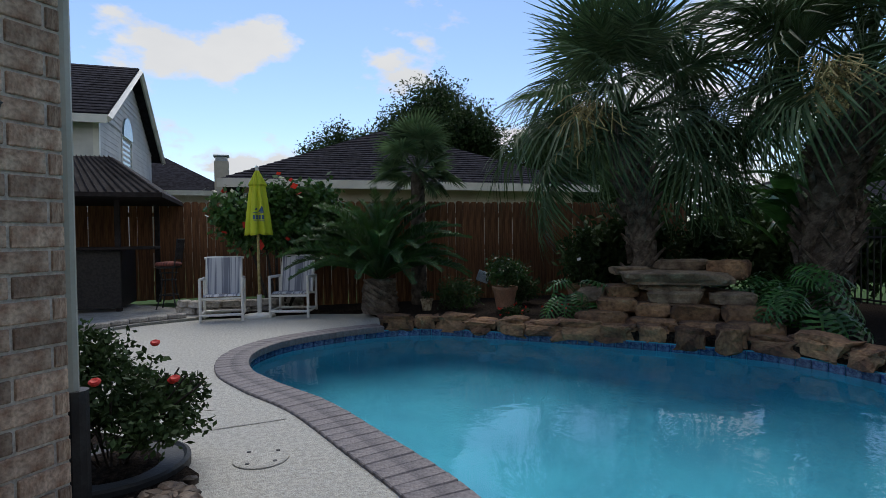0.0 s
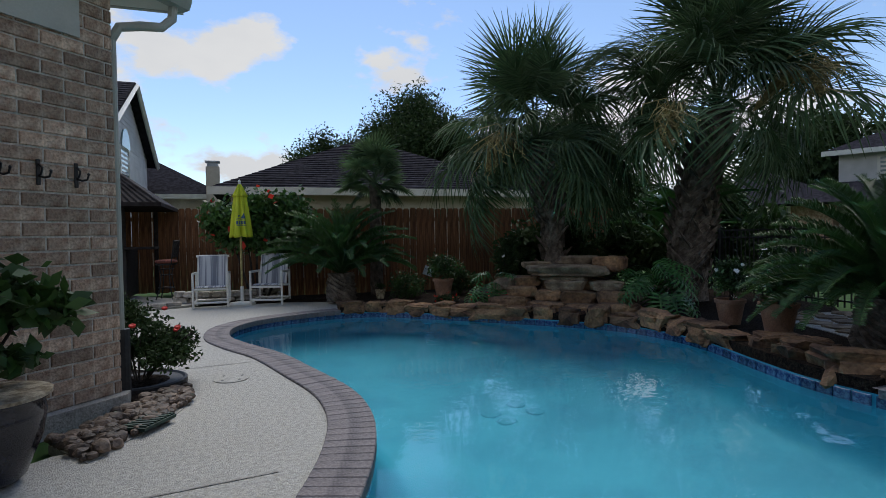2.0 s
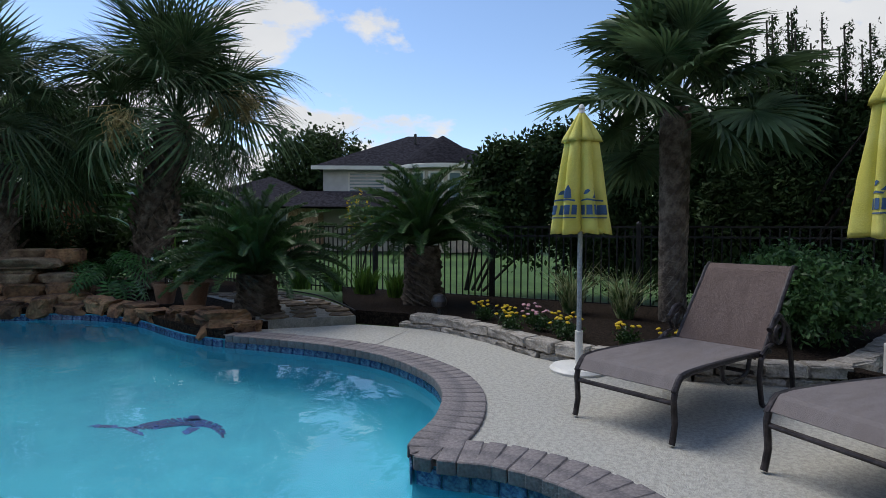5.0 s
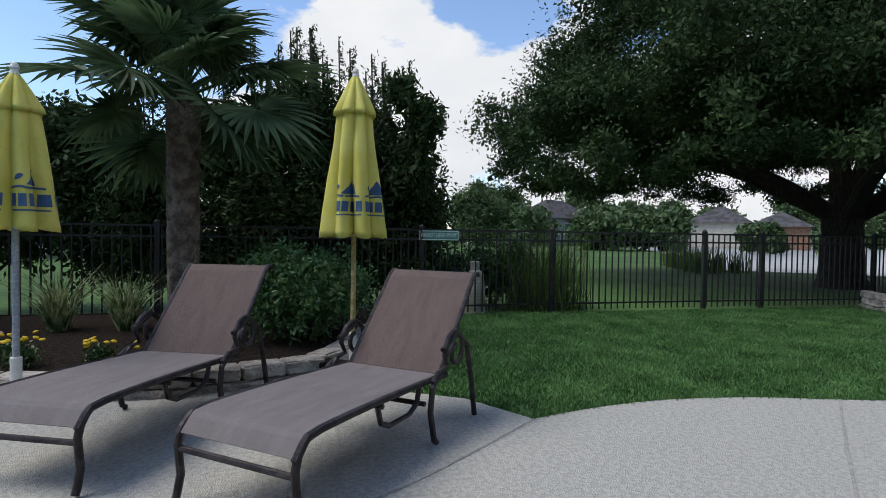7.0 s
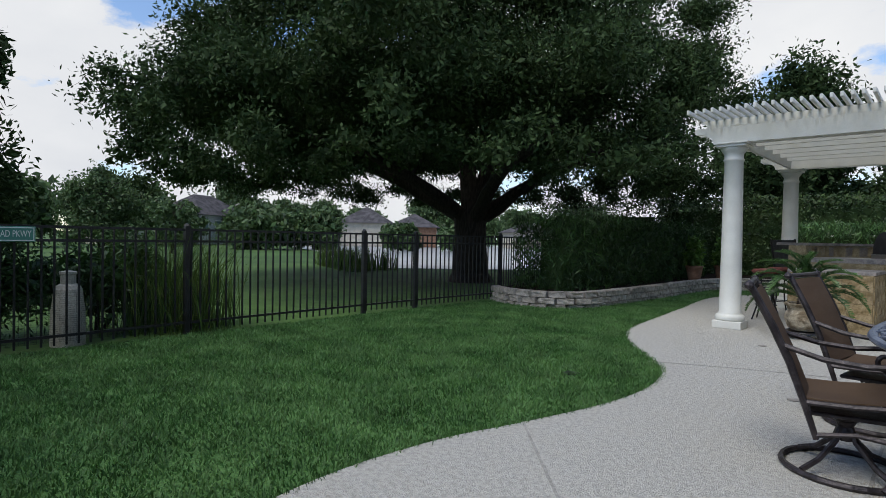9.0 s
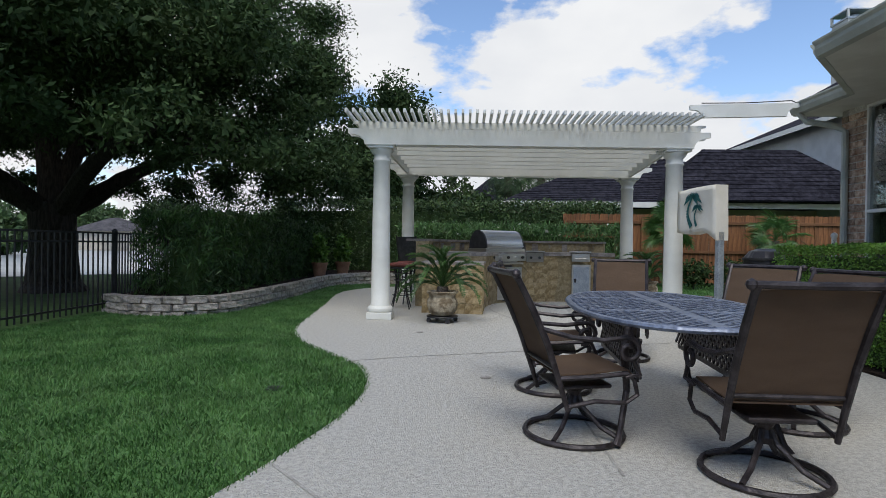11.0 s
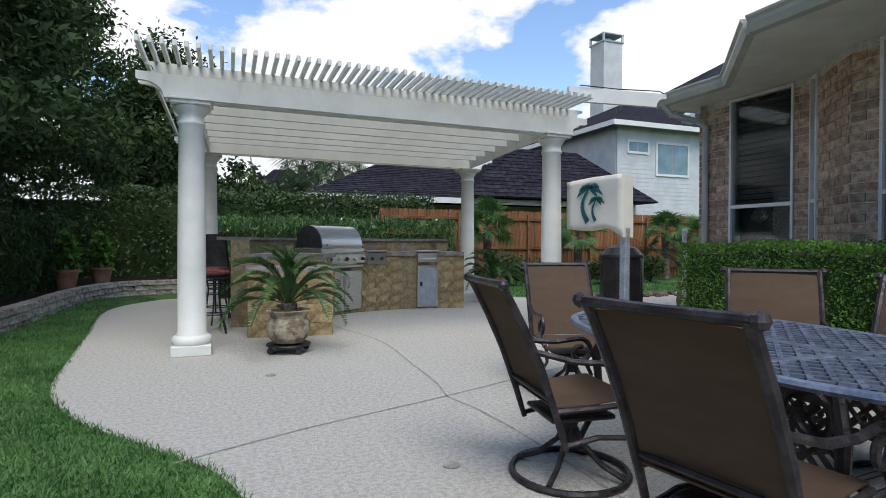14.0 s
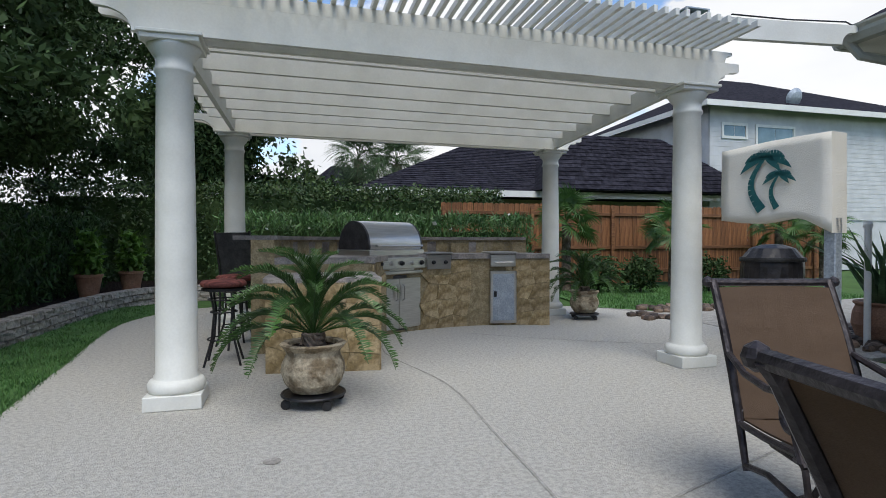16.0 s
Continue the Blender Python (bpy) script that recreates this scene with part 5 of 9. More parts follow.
# ---- boulders, waterfall, retaining walls ----
rng = random.Random(12)
edge = empty("rock_edge", Matrix.Identity(4), "row of rough sandstone boulders edging the pool", "boulders")
rk = [mesh_of("boulder", boulder(0.25, 0.19, 0.16, 3 + i, 3, 0.36, 0.46), "rock") for i in range(7)]
rl = offset(rock_line, 0.17 * OUT, False)
for i, (p, d) in enumerate(along(rl, 0.42)):
    if p.y < 2.45:
        continue
    piece("boulder", rk[(i * 3) % 7], edge, frame_at(p, d, 0.03 + rng.uniform(-0.02, 0.03)) @ Matrix.Rotation(rng.uniform(-0.25, 0.25) + (math.pi if i % 2 else 0), 4, "Z") @ Matrix.Diagonal((rng.uniform(0.62, 1.18), rng.uniform(0.85, 1.1), rng.uniform(0.5, 0.92), 1)))
for x, y, s in ((4.92, 0.86, 0.62), (4.94, 1.26, 1.12), (5.02, 1.76, 1.05), (5.18, 2.22, 0.9), (5.4, 1.95, 0.7)):
    piece("boulder", rk[int(s * 10) % 7], edge, Matrix.Translation((x + 0.05, y, 0.06)) @ Matrix.Rotation(rng.random() * 6, 4, "Z") @ Matrix.Diagonal((s, s, 0.8 * s, 1)))
fall = empty("rock_waterfall", Matrix.Identity(4), "stacked flagstone waterfall rising behind the pool", "waterfall")
for i, (x, y, z, sx, sy, sz, rz, q) in enumerate((
        (4.08, 6.0, 0.10, 0.30, 0.24, 0.17, -40, 0), (4.52, 5.62, 0.06, 0.30, 0.24, 0.14, -40, 0), (4.92, 5.2, 0.06, 0.28, 0.22, 0.13, -48, 0), (5.2, 4.75, 0.08, 0.30, 0.24, 0.15, -58, 0),
        (4.30, 6.02, 0.32, 0.24, 0.2, 0.10, -30, 0), (4.66, 5.76, 0.27, 0.20, 0.2, 0.09, -42, 0), (5.0, 5.42, 0.25, 0.27, 0.22, 0.11, -45, 0), (5.34, 4.98, 0.27, 0.25, 0.22, 0.10, -52, 0),
        (4.45, 6.16, 0.47, 0.22, 0.2, 0.08, -15, 0), (4.92, 5.68, 0.42, 0.30, 0.26, 0.09, -42, 1), (5.36, 5.2, 0.43, 0.24, 0.22, 0.08, -50, 1), (4.2, 6.32, 0.42, 0.2, 0.18, 0.1, 32, 1),
        (4.96, 5.78, 0.545, 0.38, 0.3, 0.05, -42, 1), (5.02, 5.78, 0.655, 0.66, 0.40, 0.085, -42, 1), (5.36, 6.02, 0.80, 0.36, 0.24, 0.065, -36, 1), (5.66, 5.56, 0.74, 0.22, 0.26, 0.13, -60, 0), (4.72, 6.28, 0.72, 0.24, 0.2, 0.06, -20, 1))):
    part("stone", boulder(sx, sy, sz, 40 + i, 3, 0.16, 0.42), "slabrock" if q else "rock", fall, m=Matrix.Translation((x, y, z)) @ Matrix.Rotation(radians(rz), 4, "Z"))
part("core", boulder(0.70, 0.36, 0.28, 77, 2, 0.2), "rock", fall, m=Matrix.Translation((5.12, 5.86, 0.24)) @ Matrix.Rotation(radians(-45), 4, "Z"))


def block_wall(line, courses, z0, label, blk=(0.15, 0.11, 0.115), cap=True):
    ob = empty("block_wall", Matrix.Identity(4), label, "retaining wall", kind="structure")
    bms = []
    for s in range(3):
        bm = box(B(), -blk[0], blk[0], -blk[1], blk[1], 0, blk[2] - 0.006, 0.014)
        bmesh.ops.subdivide_edges(bm, edges=bm.edges[:], cuts=1, use_grid_fill=True)
        g = random.Random(s)
        for v in bm.verts:
            v.co += Vector((g.uniform(-0.008, 0.008), g.uniform(-0.012, 0.012), g.uniform(-0.003, 0.003)))
        bms.append(mesh_of("block", bm, "block"))
    g = random.Random(courses)
    for c in range(courses):
        for i, (p, d) in enumerate(along(line, blk[0] * 2 + 0.008)):
            piece("block", bms[(i + c) % 3], ob, frame_at(p, d, z0 + c * blk[2]) @ Matrix.Translation(((blk[0] if c % 2 else 0), g.uniform(-0.01, 0.01), 0)) @ Matrix.Rotation(g.uniform(-0.04, 0.04) + (math.pi if i % 2 else 0), 4, "Z"))
    return ob


block_wall(smoothed([(x + 0.13, y) for x, y in STONE_FOOT[1:8]] + [(5.55, -4.9), (6.2, -5.25), (7.1, -5.6), (8.4, -6.15)], 0.06), 2, -0.05, "low wall of tumbled tan stone blocks round the flower bed", (0.16, 0.10, 0.11))
block_wall(smoothed([(8.72, -14.72), (8.1, -14.38), (7.35, -14.38), (6.85, -14.85), (6.7, -16.0), (6.6, -17.6), (6.58, -19.3), (6.45, -20.9), (6.0, -22.0), (4.9, -22.4), (3.2, -22.5)], 0.06), 3, -0.06, "curving retaining wall of grey split-face blocks", (0.15, 0.1, 0.115))
ring = [(0.0 + 0.95 * math.cos(a), 10.05 + 0.62 * math.sin(a)) for a in [math.pi * (1.02 + 0.96 * i / 10) for i in range(11)]]
block_wall(smoothed([(x - 0.25, y) for x, y in ring], 0.06), 2, 0.03, "small curved planter wall of tan stone blocks", (0.13, 0.08, 0.11))
bm_pl = bed("flower_bed_ring", [(x * 0.86 - 0.2, 10.05 + (y - 10.05) * 0.8) for x, y in ring] + [(0.9, 10.0), (-1.1, 10.0)], 0.2, "mulch filling the little stone planter")

# river pebbles at the house corner
g = np.random.default_rng(7)
peb = empty("pebble_bed", Matrix.Identity(4), "bed of rounded river pebbles beside the foundation", "pebbles", kind="structure")
pms = [mesh_of("pebble", boulder(0.055, 0.042, 0.034, 90 + i, 2, 0.2, 0.85), "river") for i in range(5)]
area = [(-0.70, 1.5), (-0.34, 2.25), (-0.26, 2.6), (-0.33, 2.95), (-0.56, 2.78), (-0.66, 2.5), (-1.0, 1.9)]
q = g.random((900, 2)) * np.array([0.9, 1.6]) + np.array([-1.05, 1.4])
q = q[inside(area, q)][:260]
for i, (x, y) in enumerate(q):
    piece("pebble", pms[i % 5], peb, Matrix.Translation((x, y, 0.02 + 0.03 * g.random())) @ Matrix.Rotation(g.random() * 6, 4, "Z") @ Matrix.Scale(0.55 + 0.6 * g.random() ** 2, 4))
tagged(part("pebble_base", prism(B(), area, -0.1, 0.006), "joint"), "gritty soil under the pebbles", "soil", kind="structure")
gr = part("drain_grate", box(B(), -0.15, 0.15, -0.09, 0.09, 0.0, 0.02), "grate", m=Matrix.Translation((-0.47, 2.02, 0.035)) @ Matrix.Rotation(radians(60), 4, "Z"))
tagged(gr, "dark green slotted plastic drain grate among the pebbles", "drain grate")
for i in range(9):
    part("bar", box(B(), -0.13 + i * 0.032, -0.115 + i * 0.032, -0.08, 0.08, 0.02, 0.03), "grate", gr)
lg = part("lawn_drain", box(B(), -0.06, 0.06, -0.06, 0.06, 0, 0.012), "rubber", m=Matrix.Translation((4.5, -10.15, -0.01)))
tagged(lg, "dark round drain grate sunk in the lawn", "drain grate")
for i in range(6):
    part("bar", box(B(), -0.055 + i * 0.02, -0.047 + i * 0.02, -0.05, 0.05, 0.012, 0.016), "steeldark", lg)

# pool floor mosaic
dol = empty("dolphin_mosaic", Matrix.Translation((1.29, -0.08, -1.338)) @ Matrix.Diagonal((0.64, 1.15, 1.0, 1.0)), "cobalt blue leaping fish mosaic set in the pool floor", "mosaic")
spine = smoothed([(2.98, 0.52), (3.14, 0.40), (3.34, 0.33), (3.54, 0.24), (3.66, 0.08), (3.66, -0.08), (3.56, -0.20), (3.48, -0.26)], 0.03)
marks = along(spine, 0.048)
for i, (p, d) in enumerate(marks):
    t = i / (len(marks) - 1)
    w = 0.012 + 0.10 * math.sin(math.pi * min(1.0, 0.06 + t * 0.86)) ** 1.5 * (1.0 if t < 0.86 else max(0.25, (1 - t) / 0.14))
    k = max(1, round(2 * w / 0.05))
    for j in range(k):
        part("tile", box(B(), -0.0215, 0.0215, -w / k + 0.0025, w / k - 0.0025, 0, 0.006), "dolphin", dol, m=frame_at(p, d) @ Matrix.Translation((0, -w + 2 * w * (j + 0.5) / k, 0)))
for poly in ([(3.0, 0.51), (2.86, 0.66), (2.80, 0.74), (2.90, 0.70), (3.03, 0.58)], [(3.02, 0.50), (2.98, 0.36), (3.00, 0.24), (3.05, 0.30), (3.08, 0.44)],
             [(3.60, 0.22), (3.74, 0.27), (3.80, 0.22), (3.72, 0.10)], [(3.50, 0.10), (3.36, 0.08), (3.30, 0.02), (3.44, 0.01), (3.54, 0.03)]):
    part("fin", prism(B(), poly, 0, 0.006), "dolphin", dol)
for x, y in ((2.37, 2.93), (2.45, 2.72), (2.80, 2.83), (2.72, 3.08)):
    tagged(part("drain_cover", lathe(B(), [(0.10, 0), (0.10, 0.012), (0.08, 0.025), (0.01, 0.03)], 24), "plaster", m=Matrix.Translation((x, y, -1.349))), "round pale blue drain cover on the pool floor", "drain cover", "covers on the pool floor")

# ---- garden furniture ----
def sling_mesh(path, w, th=0.008, bow=0.0, n=6):
    """A cloth stretched along a path in the y-z plane, w wide."""
    bm = B()
    rows = []
    for s in (0, 1):
        for (y, z), (ny, nz) in zip(path, normals2(path)):
            rows.append([bm.verts.new((-w / 2 + w * j / n, y - ny * th * s - ny * bow * math.sin(math.pi * j / n), z - nz * th * s - nz * bow * math.sin(math.pi * j / n))) for j in range(n + 1)])
    k = len(path)
    for s in (0, 1):
        for i in range(k - 1):
            for j in range(n):
                a, b = rows[s * k + i], rows[s * k + i + 1]
                bm.faces.new((a[j], a[j + 1], b[j + 1], b[j]))
    for i in range(k - 1):
        for j in (0, n):
            bm.faces.new((rows[i][j], rows[i + 1][j], rows[k + i + 1][j], rows[k + i][j]))
    for i in (0, k - 1):
        for j in range(n):
            bm.faces.new((rows[i][j], rows[i][j + 1], rows[k + i][j + 1], rows[k + i][j]))
    return bm


def normals2(path):
    out = []
    for i in range(len(path)):
        a, b = path[max(i - 1, 0)], path[min(i + 1, len(path) - 1)]
        dy, dz = b[0] - a[0], b[1] - a[1]
        L = math.hypot(dy, dz) or 1
        out.append((-dz / L, dy / L))
    return out


def curve2(pts, step=0.04):
    return [(p.x, p.y) for p in smoothed(pts, step)]


def lounger(at, heading, label):
    """Foot end at the origin, head towards +y."""
    ob = empty("sun_lounger", Matrix.Translation((*at, 0)) @ Matrix.Rotation(heading, 4, "Z"), label, "sun lounger", "loungers by the pool")
    seat = curve2([(-0.03, 0.30), (0.02, 0.36), (0.12, 0.385), (0.6, 0.38), (1.22, 0.355)])
    back = curve2([(1.24, 0.36), (1.36, 0.50), (1.63, 0.80), (1.70, 0.885), (1.75, 0.925), (1.80, 0.92)])
    for s in (-1, 1):
        x = 0.325 * s
        part("rail", tube(B(), [(x, y, z) for y, z in seat] + [(x, 1.3, 0.35)], 0.019, 8), "bronze", ob)
        part("back_rail", tube(B(), [(0.315 * s, y, z) for y, z in back], 0.017, 8), "bronze", ob)
        part("leg", tube(B(), [(x, -0.01, 0.33), (x, -0.03, 0.26), (x, -0.015, 0.12), (x, -0.035, 0.035), (x, -0.045, 0.012)], 0.018, 8), "bronze", ob)
        part("leg", tube(B(), [(x * 1.1, 1.14, 0.40), (x * 1.12, 1.05, 0.33), (x * 1.12, 1.03, 0.2), (x * 1.12, 1.08, 0.03), (x * 1.12, 1.11, 0.012)], 0.018, 8), "bronze", ob)
        part("leg", tube(B(), [(x * 1.12, 1.18, 0.52), (x * 1.12, 1.36, 0.60), (x * 1.12, 1.52, 0.50), (x * 1.12, 1.60, 0.25), (x * 1.12, 1.66, 0.015)], 0.018, 8), "bronze", ob)
        sc = [(x * 1.12, 1.36 - 0.02 + 0.001 * i - (0.14 - 0.0055 * i) * math.cos(i * 0.42), 0.49 + (0.14 - 0.0055 * i) * math.sin(i * 0.42)) for i in range(19)]
        part("armrest", tube(B(), [(x * 1.12, 1.05, 0.36), (x * 1.12, 1.14, 0.40), (x * 1.12, 1.24, 0.42)] + sc, 0.015, 8), "bronze", ob, "scrolled metal armrest")
        part("skid", tube(B(), [(x, 0.55, 0.36), (x, 0.58, 0.27), (x, 0.66, 0.235), (x, 0.86, 0.235), (x, 0.94, 0.27), (x, 0.97, 0.355)], 0.014, 6), "bronze", ob)
    for y, z in ((-0.025, 0.24), (1.04, 0.24), (0.6, 0.345), (1.80, 0.915)):
        part("crossbar", tube(B(), [(-0.325, y, z), (0.325, y, z)], 0.015, 8), "bronze", ob)
    part("seat_sling", sling_mesh([(y, z + 0.012) for y, z in seat], 0.63), "slinggrey", ob, "grey-brown mesh seat with the sky sheen put into its colour")
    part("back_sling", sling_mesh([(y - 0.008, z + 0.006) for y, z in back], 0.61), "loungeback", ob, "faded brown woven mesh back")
    return ob


lounger((3.19, -4.55), -math.atan2(0.765, -0.644), "bronze-framed sun lounger with grey-brown mesh sling, back raised")
lounger((3.68, -3.56), -math.atan2(0.916, -0.40), "bronze-framed sun lounger with brown mesh sling, back raised")


def dining_chair(m, label):
    """Faces +y."""
    ob = empty("dining_chair", m, label, "chair", "chairs round the table")
    part("base_ring", tube(B(), [(0.29 * math.cos(a), 0.29 * math.sin(a), 0.018) for a in [2 * math.pi * i / 28 for i in range(28)]], 0.017, 6, True), "bronze", ob)
    for i in range(4):
        a = math.pi / 4 + i * math.pi / 2
        part("spoke", tube(B(), [(0.28 * math.cos(a), 0.28 * math.sin(a), 0.03), (0.17 * math.cos(a), 0.17 * math.sin(a), 0.075), (0.06 * math.cos(a), 0.06 * math.sin(a), 0.17), (0.03 * math.cos(a), 0.03 * math.sin(a), 0.24)], 0.015, 6), "bronze", ob)
    part("pedestal", lathe(B(), [(0.045, 0.17), (0.05, 0.2), (0.035, 0.24), (0.05, 0.27), (0.075, 0.285), (0.075, 0.30), (0.03, 0.315)], 16), "bronze", ob)
    part("rocker_plate", box(B(), -0.16, 0.16, -0.17, 0.17, 0.31, 0.335, 0.008), "bronze", ob)
    seat = curve2([(0.25, 0.385), (0.22, 0.42), (0.0, 0.405), (-0.2, 0.40)])
    back = curve2([(-0.2, 0.42), (-0.26, 0.58), (-0.345, 0.78), (-0.435, 0.955)])
    for s in (-1, 1):
        x = 0.265 * s
        part("seat_rail", tube(B(), [(x, 0.25, 0.385), (x, 0.21, 0.42), (x, 0.0, 0.405), (x, -0.2, 0.40)], 0.014, 6), "bronze", ob)
        part("back_post", tube(B(), [(x, -0.14, 0.22), (x, -0.19, 0.38), (x, -0.265, 0.60), (x, -0.345, 0.78), (x, -0.43, 0.945), (x, -0.455, 0.985)], [0.014, 0.017, 0.02, 0.02, 0.018, 0.022], 8), "bronze", ob)
        part("brace", tube(B(), [(x, -0.15, 0.24), (x, 0.02, 0.27), (x, 0.2, 0.255), (x, 0.27, 0.30), (x, 0.25, 0.385)], 0.013, 6), "bronze", ob)
        sc = [(x * 1.1, 0.20 - (0.075 - 0.0032 * i) * math.cos(i * 0.45 + 1.3), 0.555 + (0.075 - 0.0032 * i) * math.sin(i * 0.45 + 1.3)) for i in range(17)]
        part("armrest", tube(B(), [(x, -0.30, 0.68), (x * 1.08, -0.12, 0.63), (x * 1.1, 0.05, 0.615)] + sc, 0.015, 6), "bronze", ob, "scrolled metal armrest")
        part("arm_post", tube(B(), [(x * 1.1, 0.23, 0.50), (x * 1.1, 0.27, 0.42), (x, 0.2, 0.40)], 0.013, 6), "bronze", ob)
    part("top_rail", tube(B(), [(-0.29, -0.452, 0.982), (0, -0.456, 0.98), (0.29, -0.452, 0.982)], 0.018, 8), "bronze", ob)
    for sx in (-0.29, 0.29):
        part("finial", lathe(B(), [(0.004, -0.026), (0.02, -0.016), (0.026, 0), (0.02, 0.016), (0.004, 0.026)], 10, (sx, -0.454, 0.983)), "bronze", ob)
    part("lower_rail", tube(B(), [(-0.265, -0.21, 0.45), (0.265, -0.21, 0.45)], 0.012, 6), "bronze", ob)
    part("seat_sling", sling_mesh([(y, z + 0.012) for y, z in seat], 0.50), "sling", ob, "brown woven mesh seat")
    part("back_sling", sling_mesh([(y + 0.004, z) for y, z in back], 0.50, 0.008, 0.02), "sling", ob, "brown woven mesh back")
    return ob


chair = dining_chair(Matrix.Translation((2.37, -9.225, 0)) @ Matrix.Rotation(radians(100), 4, "Z"), "dark bronze swivel chair with brown mesh sling by the table")
for x, y, a, lb in ((2.31, -10.30, 81, "dark bronze swivel chair with brown mesh sling, drawn to the table"), (1.54, -8.66, 178, "dark bronze swivel chair with brown mesh sling at the table end"), (1.42, -11.58, -17, "dark bronze swivel chair at the far table end"), (0.83, -10.3, -48, "dark bronze swivel chair on the hedge side"), (0.88, -9.53, -75, "dark bronze swivel chair on the hedge side")):
    c = copy_thing(chair, Matrix.Translation((x, y, 0)) @ Matrix.Rotation(radians(a), 4, "Z"))
    tagged(c, lb)

table = empty("dining_table", Matrix.Translation((1.65, -9.77, 0)) @ Matrix.Rotation(radians(-5), 4, "Z"), "oval cast-metal patio table with a basket-weave top", "table")
TA, TB = 0.62, 1.14
el = [(TA * math.copysign(abs(math.cos(t)) ** 0.85, math.cos(t)), TB * math.copysign(abs(math.sin(t)) ** 0.85, math.sin(t))) for t in [2 * math.pi * i / 64 for i in range(64)]]
part("rim", tube(B(), [(x, y, 0.72) for x, y in el], 0.026, 8, True, 0.7), "tabletop", table)
bm = B()
i = 0
for ix in range(-14, 15):
    for iy in range(-26, 27):
        x, y = ix * 0.047, iy * 0.047
        if (abs(x) / (TA - 0.03)) ** 2.3 + (abs(y) / (TB - 0.03)) ** 2.3 > 1:
            continue
        if abs(x) < 0.045 or abs(abs(y) - 0.42) < 0.03:
            continue
        horiz = (ix + iy) % 2 == 0
        boxm(bm, Matrix.Translation((x, y, 0.732 if horiz else 0.729)) @ Matrix.Rotation(radians(45 if horiz else -45), 4, "Z"), 0.058, 0.02, 0.012)
tagged(part("weave", bm, "tabletop", table, "cast basket-weave lattice"), kind="stuff")
for y in (-0.42, 0.42):
    part("band", box(B(), -0.56, 0.56, y - 0.025, y + 0.025, 0.722, 0.738, 0.003), "tabletop", table)
part("band", box(B(), -0.035, 0.035, -1.11, 1.11, 0.723, 0.7385, 0.003), "tabletop", table)
for sx in (-1, 1):
    for sy in (-1, 1):
        part("leg", tube(B(), [(0.36 * sx, 0.66 * sy, 0.70), (0.40 * sx, 0.72 * sy, 0.55), (0.38 * sx, 0.70 * sy, 0.30), (0.44 * sx, 0.80 * sy, 0.06), (0.46 * sx, 0.83 * sy, 0.015)], [0.022, 0.026, 0.019, 0.017, 0.026], 8), "bronze", table)
        sc = [(0.34 * sx, (0.55 - (0.11 - 0.004 * i) * math.cos(i * 0.4)) * sy, 0.56 + (0.11 - 0.004 * i) * math.sin(i * 0.4)) for i in range(18)]
        part("scroll", tube(B(), sc, 0.014, 6), "bronze", table)
for s in (-1, 1):
    bm = box(box(B(), 0.30 * s - 0.008, 0.30 * s + 0.008, -0.62, 0.62, 0.60, 0.69), 0.30 * s - 0.008, 0.30 * s + 0.008, -0.62, 0.62, 0.33, 0.36)
    for i in range(18):
        for q in (45, -45):
            boxm(bm, Matrix.Translation((0.30 * s, -0.58 + 0.068 * i, 0.48)) @ Matrix.Rotation(radians(q), 4, "X"), 0.012, 0.018, 0.32)
    part("apron", bm, "bronze", table, "pierced lattice apron panel")


def patio_chair(m, label):
    ob = empty("patio_chair", m, label, "chair", "white chairs by the pool")
    for s in (-1, 1):
        x = 0.29 * s
        for y in (0.26, -0.26):
            part("leg", tube(B(), [(x, y, 0.0), (x, y, 0.62 if y > 0 else 0.60)], 0.021, 8), "pvc", ob)
        part("armrest", tube(B(), [(x, 0.28, 0.625), (x, -0.27, 0.615)], 0.022, 8), "pvc", ob)
        part("runner", tube(B(), [(x, 0.26, 0.10), (x, -0.26, 0.10)], 0.02, 8), "pvc", ob)
        part("back_post", tube(B(), [(0.25 * s, -0.16, 0.36), (0.25 * s, -0.34, 0.93)], 0.02, 8), "pvc", ob)
    for y, z in ((0.26, 0.34), (-0.26, 0.34), (-0.34, 0.92), (0.26, 0.10), (-0.26, 0.10)):
        part("crossbar", tube(B(), [(-0.29, y, z), (0.29, y, z)], 0.02, 8), "pvc", ob)
    part("seat_sling", sling_mesh(curve2([(0.28, 0.37), (0.2, 0.39), (-0.1, 0.37), (-0.18, 0.37)]), 0.5), "stripe", ob, "grey-and-white striped seat cloth")
    part("back_sling", sling_mesh(curve2([(-0.17, 0.38), (-0.25, 0.66), (-0.325, 0.92), (-0.355, 0.94)]), 0.5), "stripe", ob, "grey-and-white striped back cloth")
    return ob


pc = patio_chair(Matrix.Translation((-0.50, 9.03, 0)) @ Matrix.Rotation(radians(178), 4, "Z"), "white pipe-frame patio chair with striped sling")
copy_thing(pc, Matrix.Translation((0.53, 9.04, 0)) @ Matrix.Rotation(radians(161), 4, "Z"))


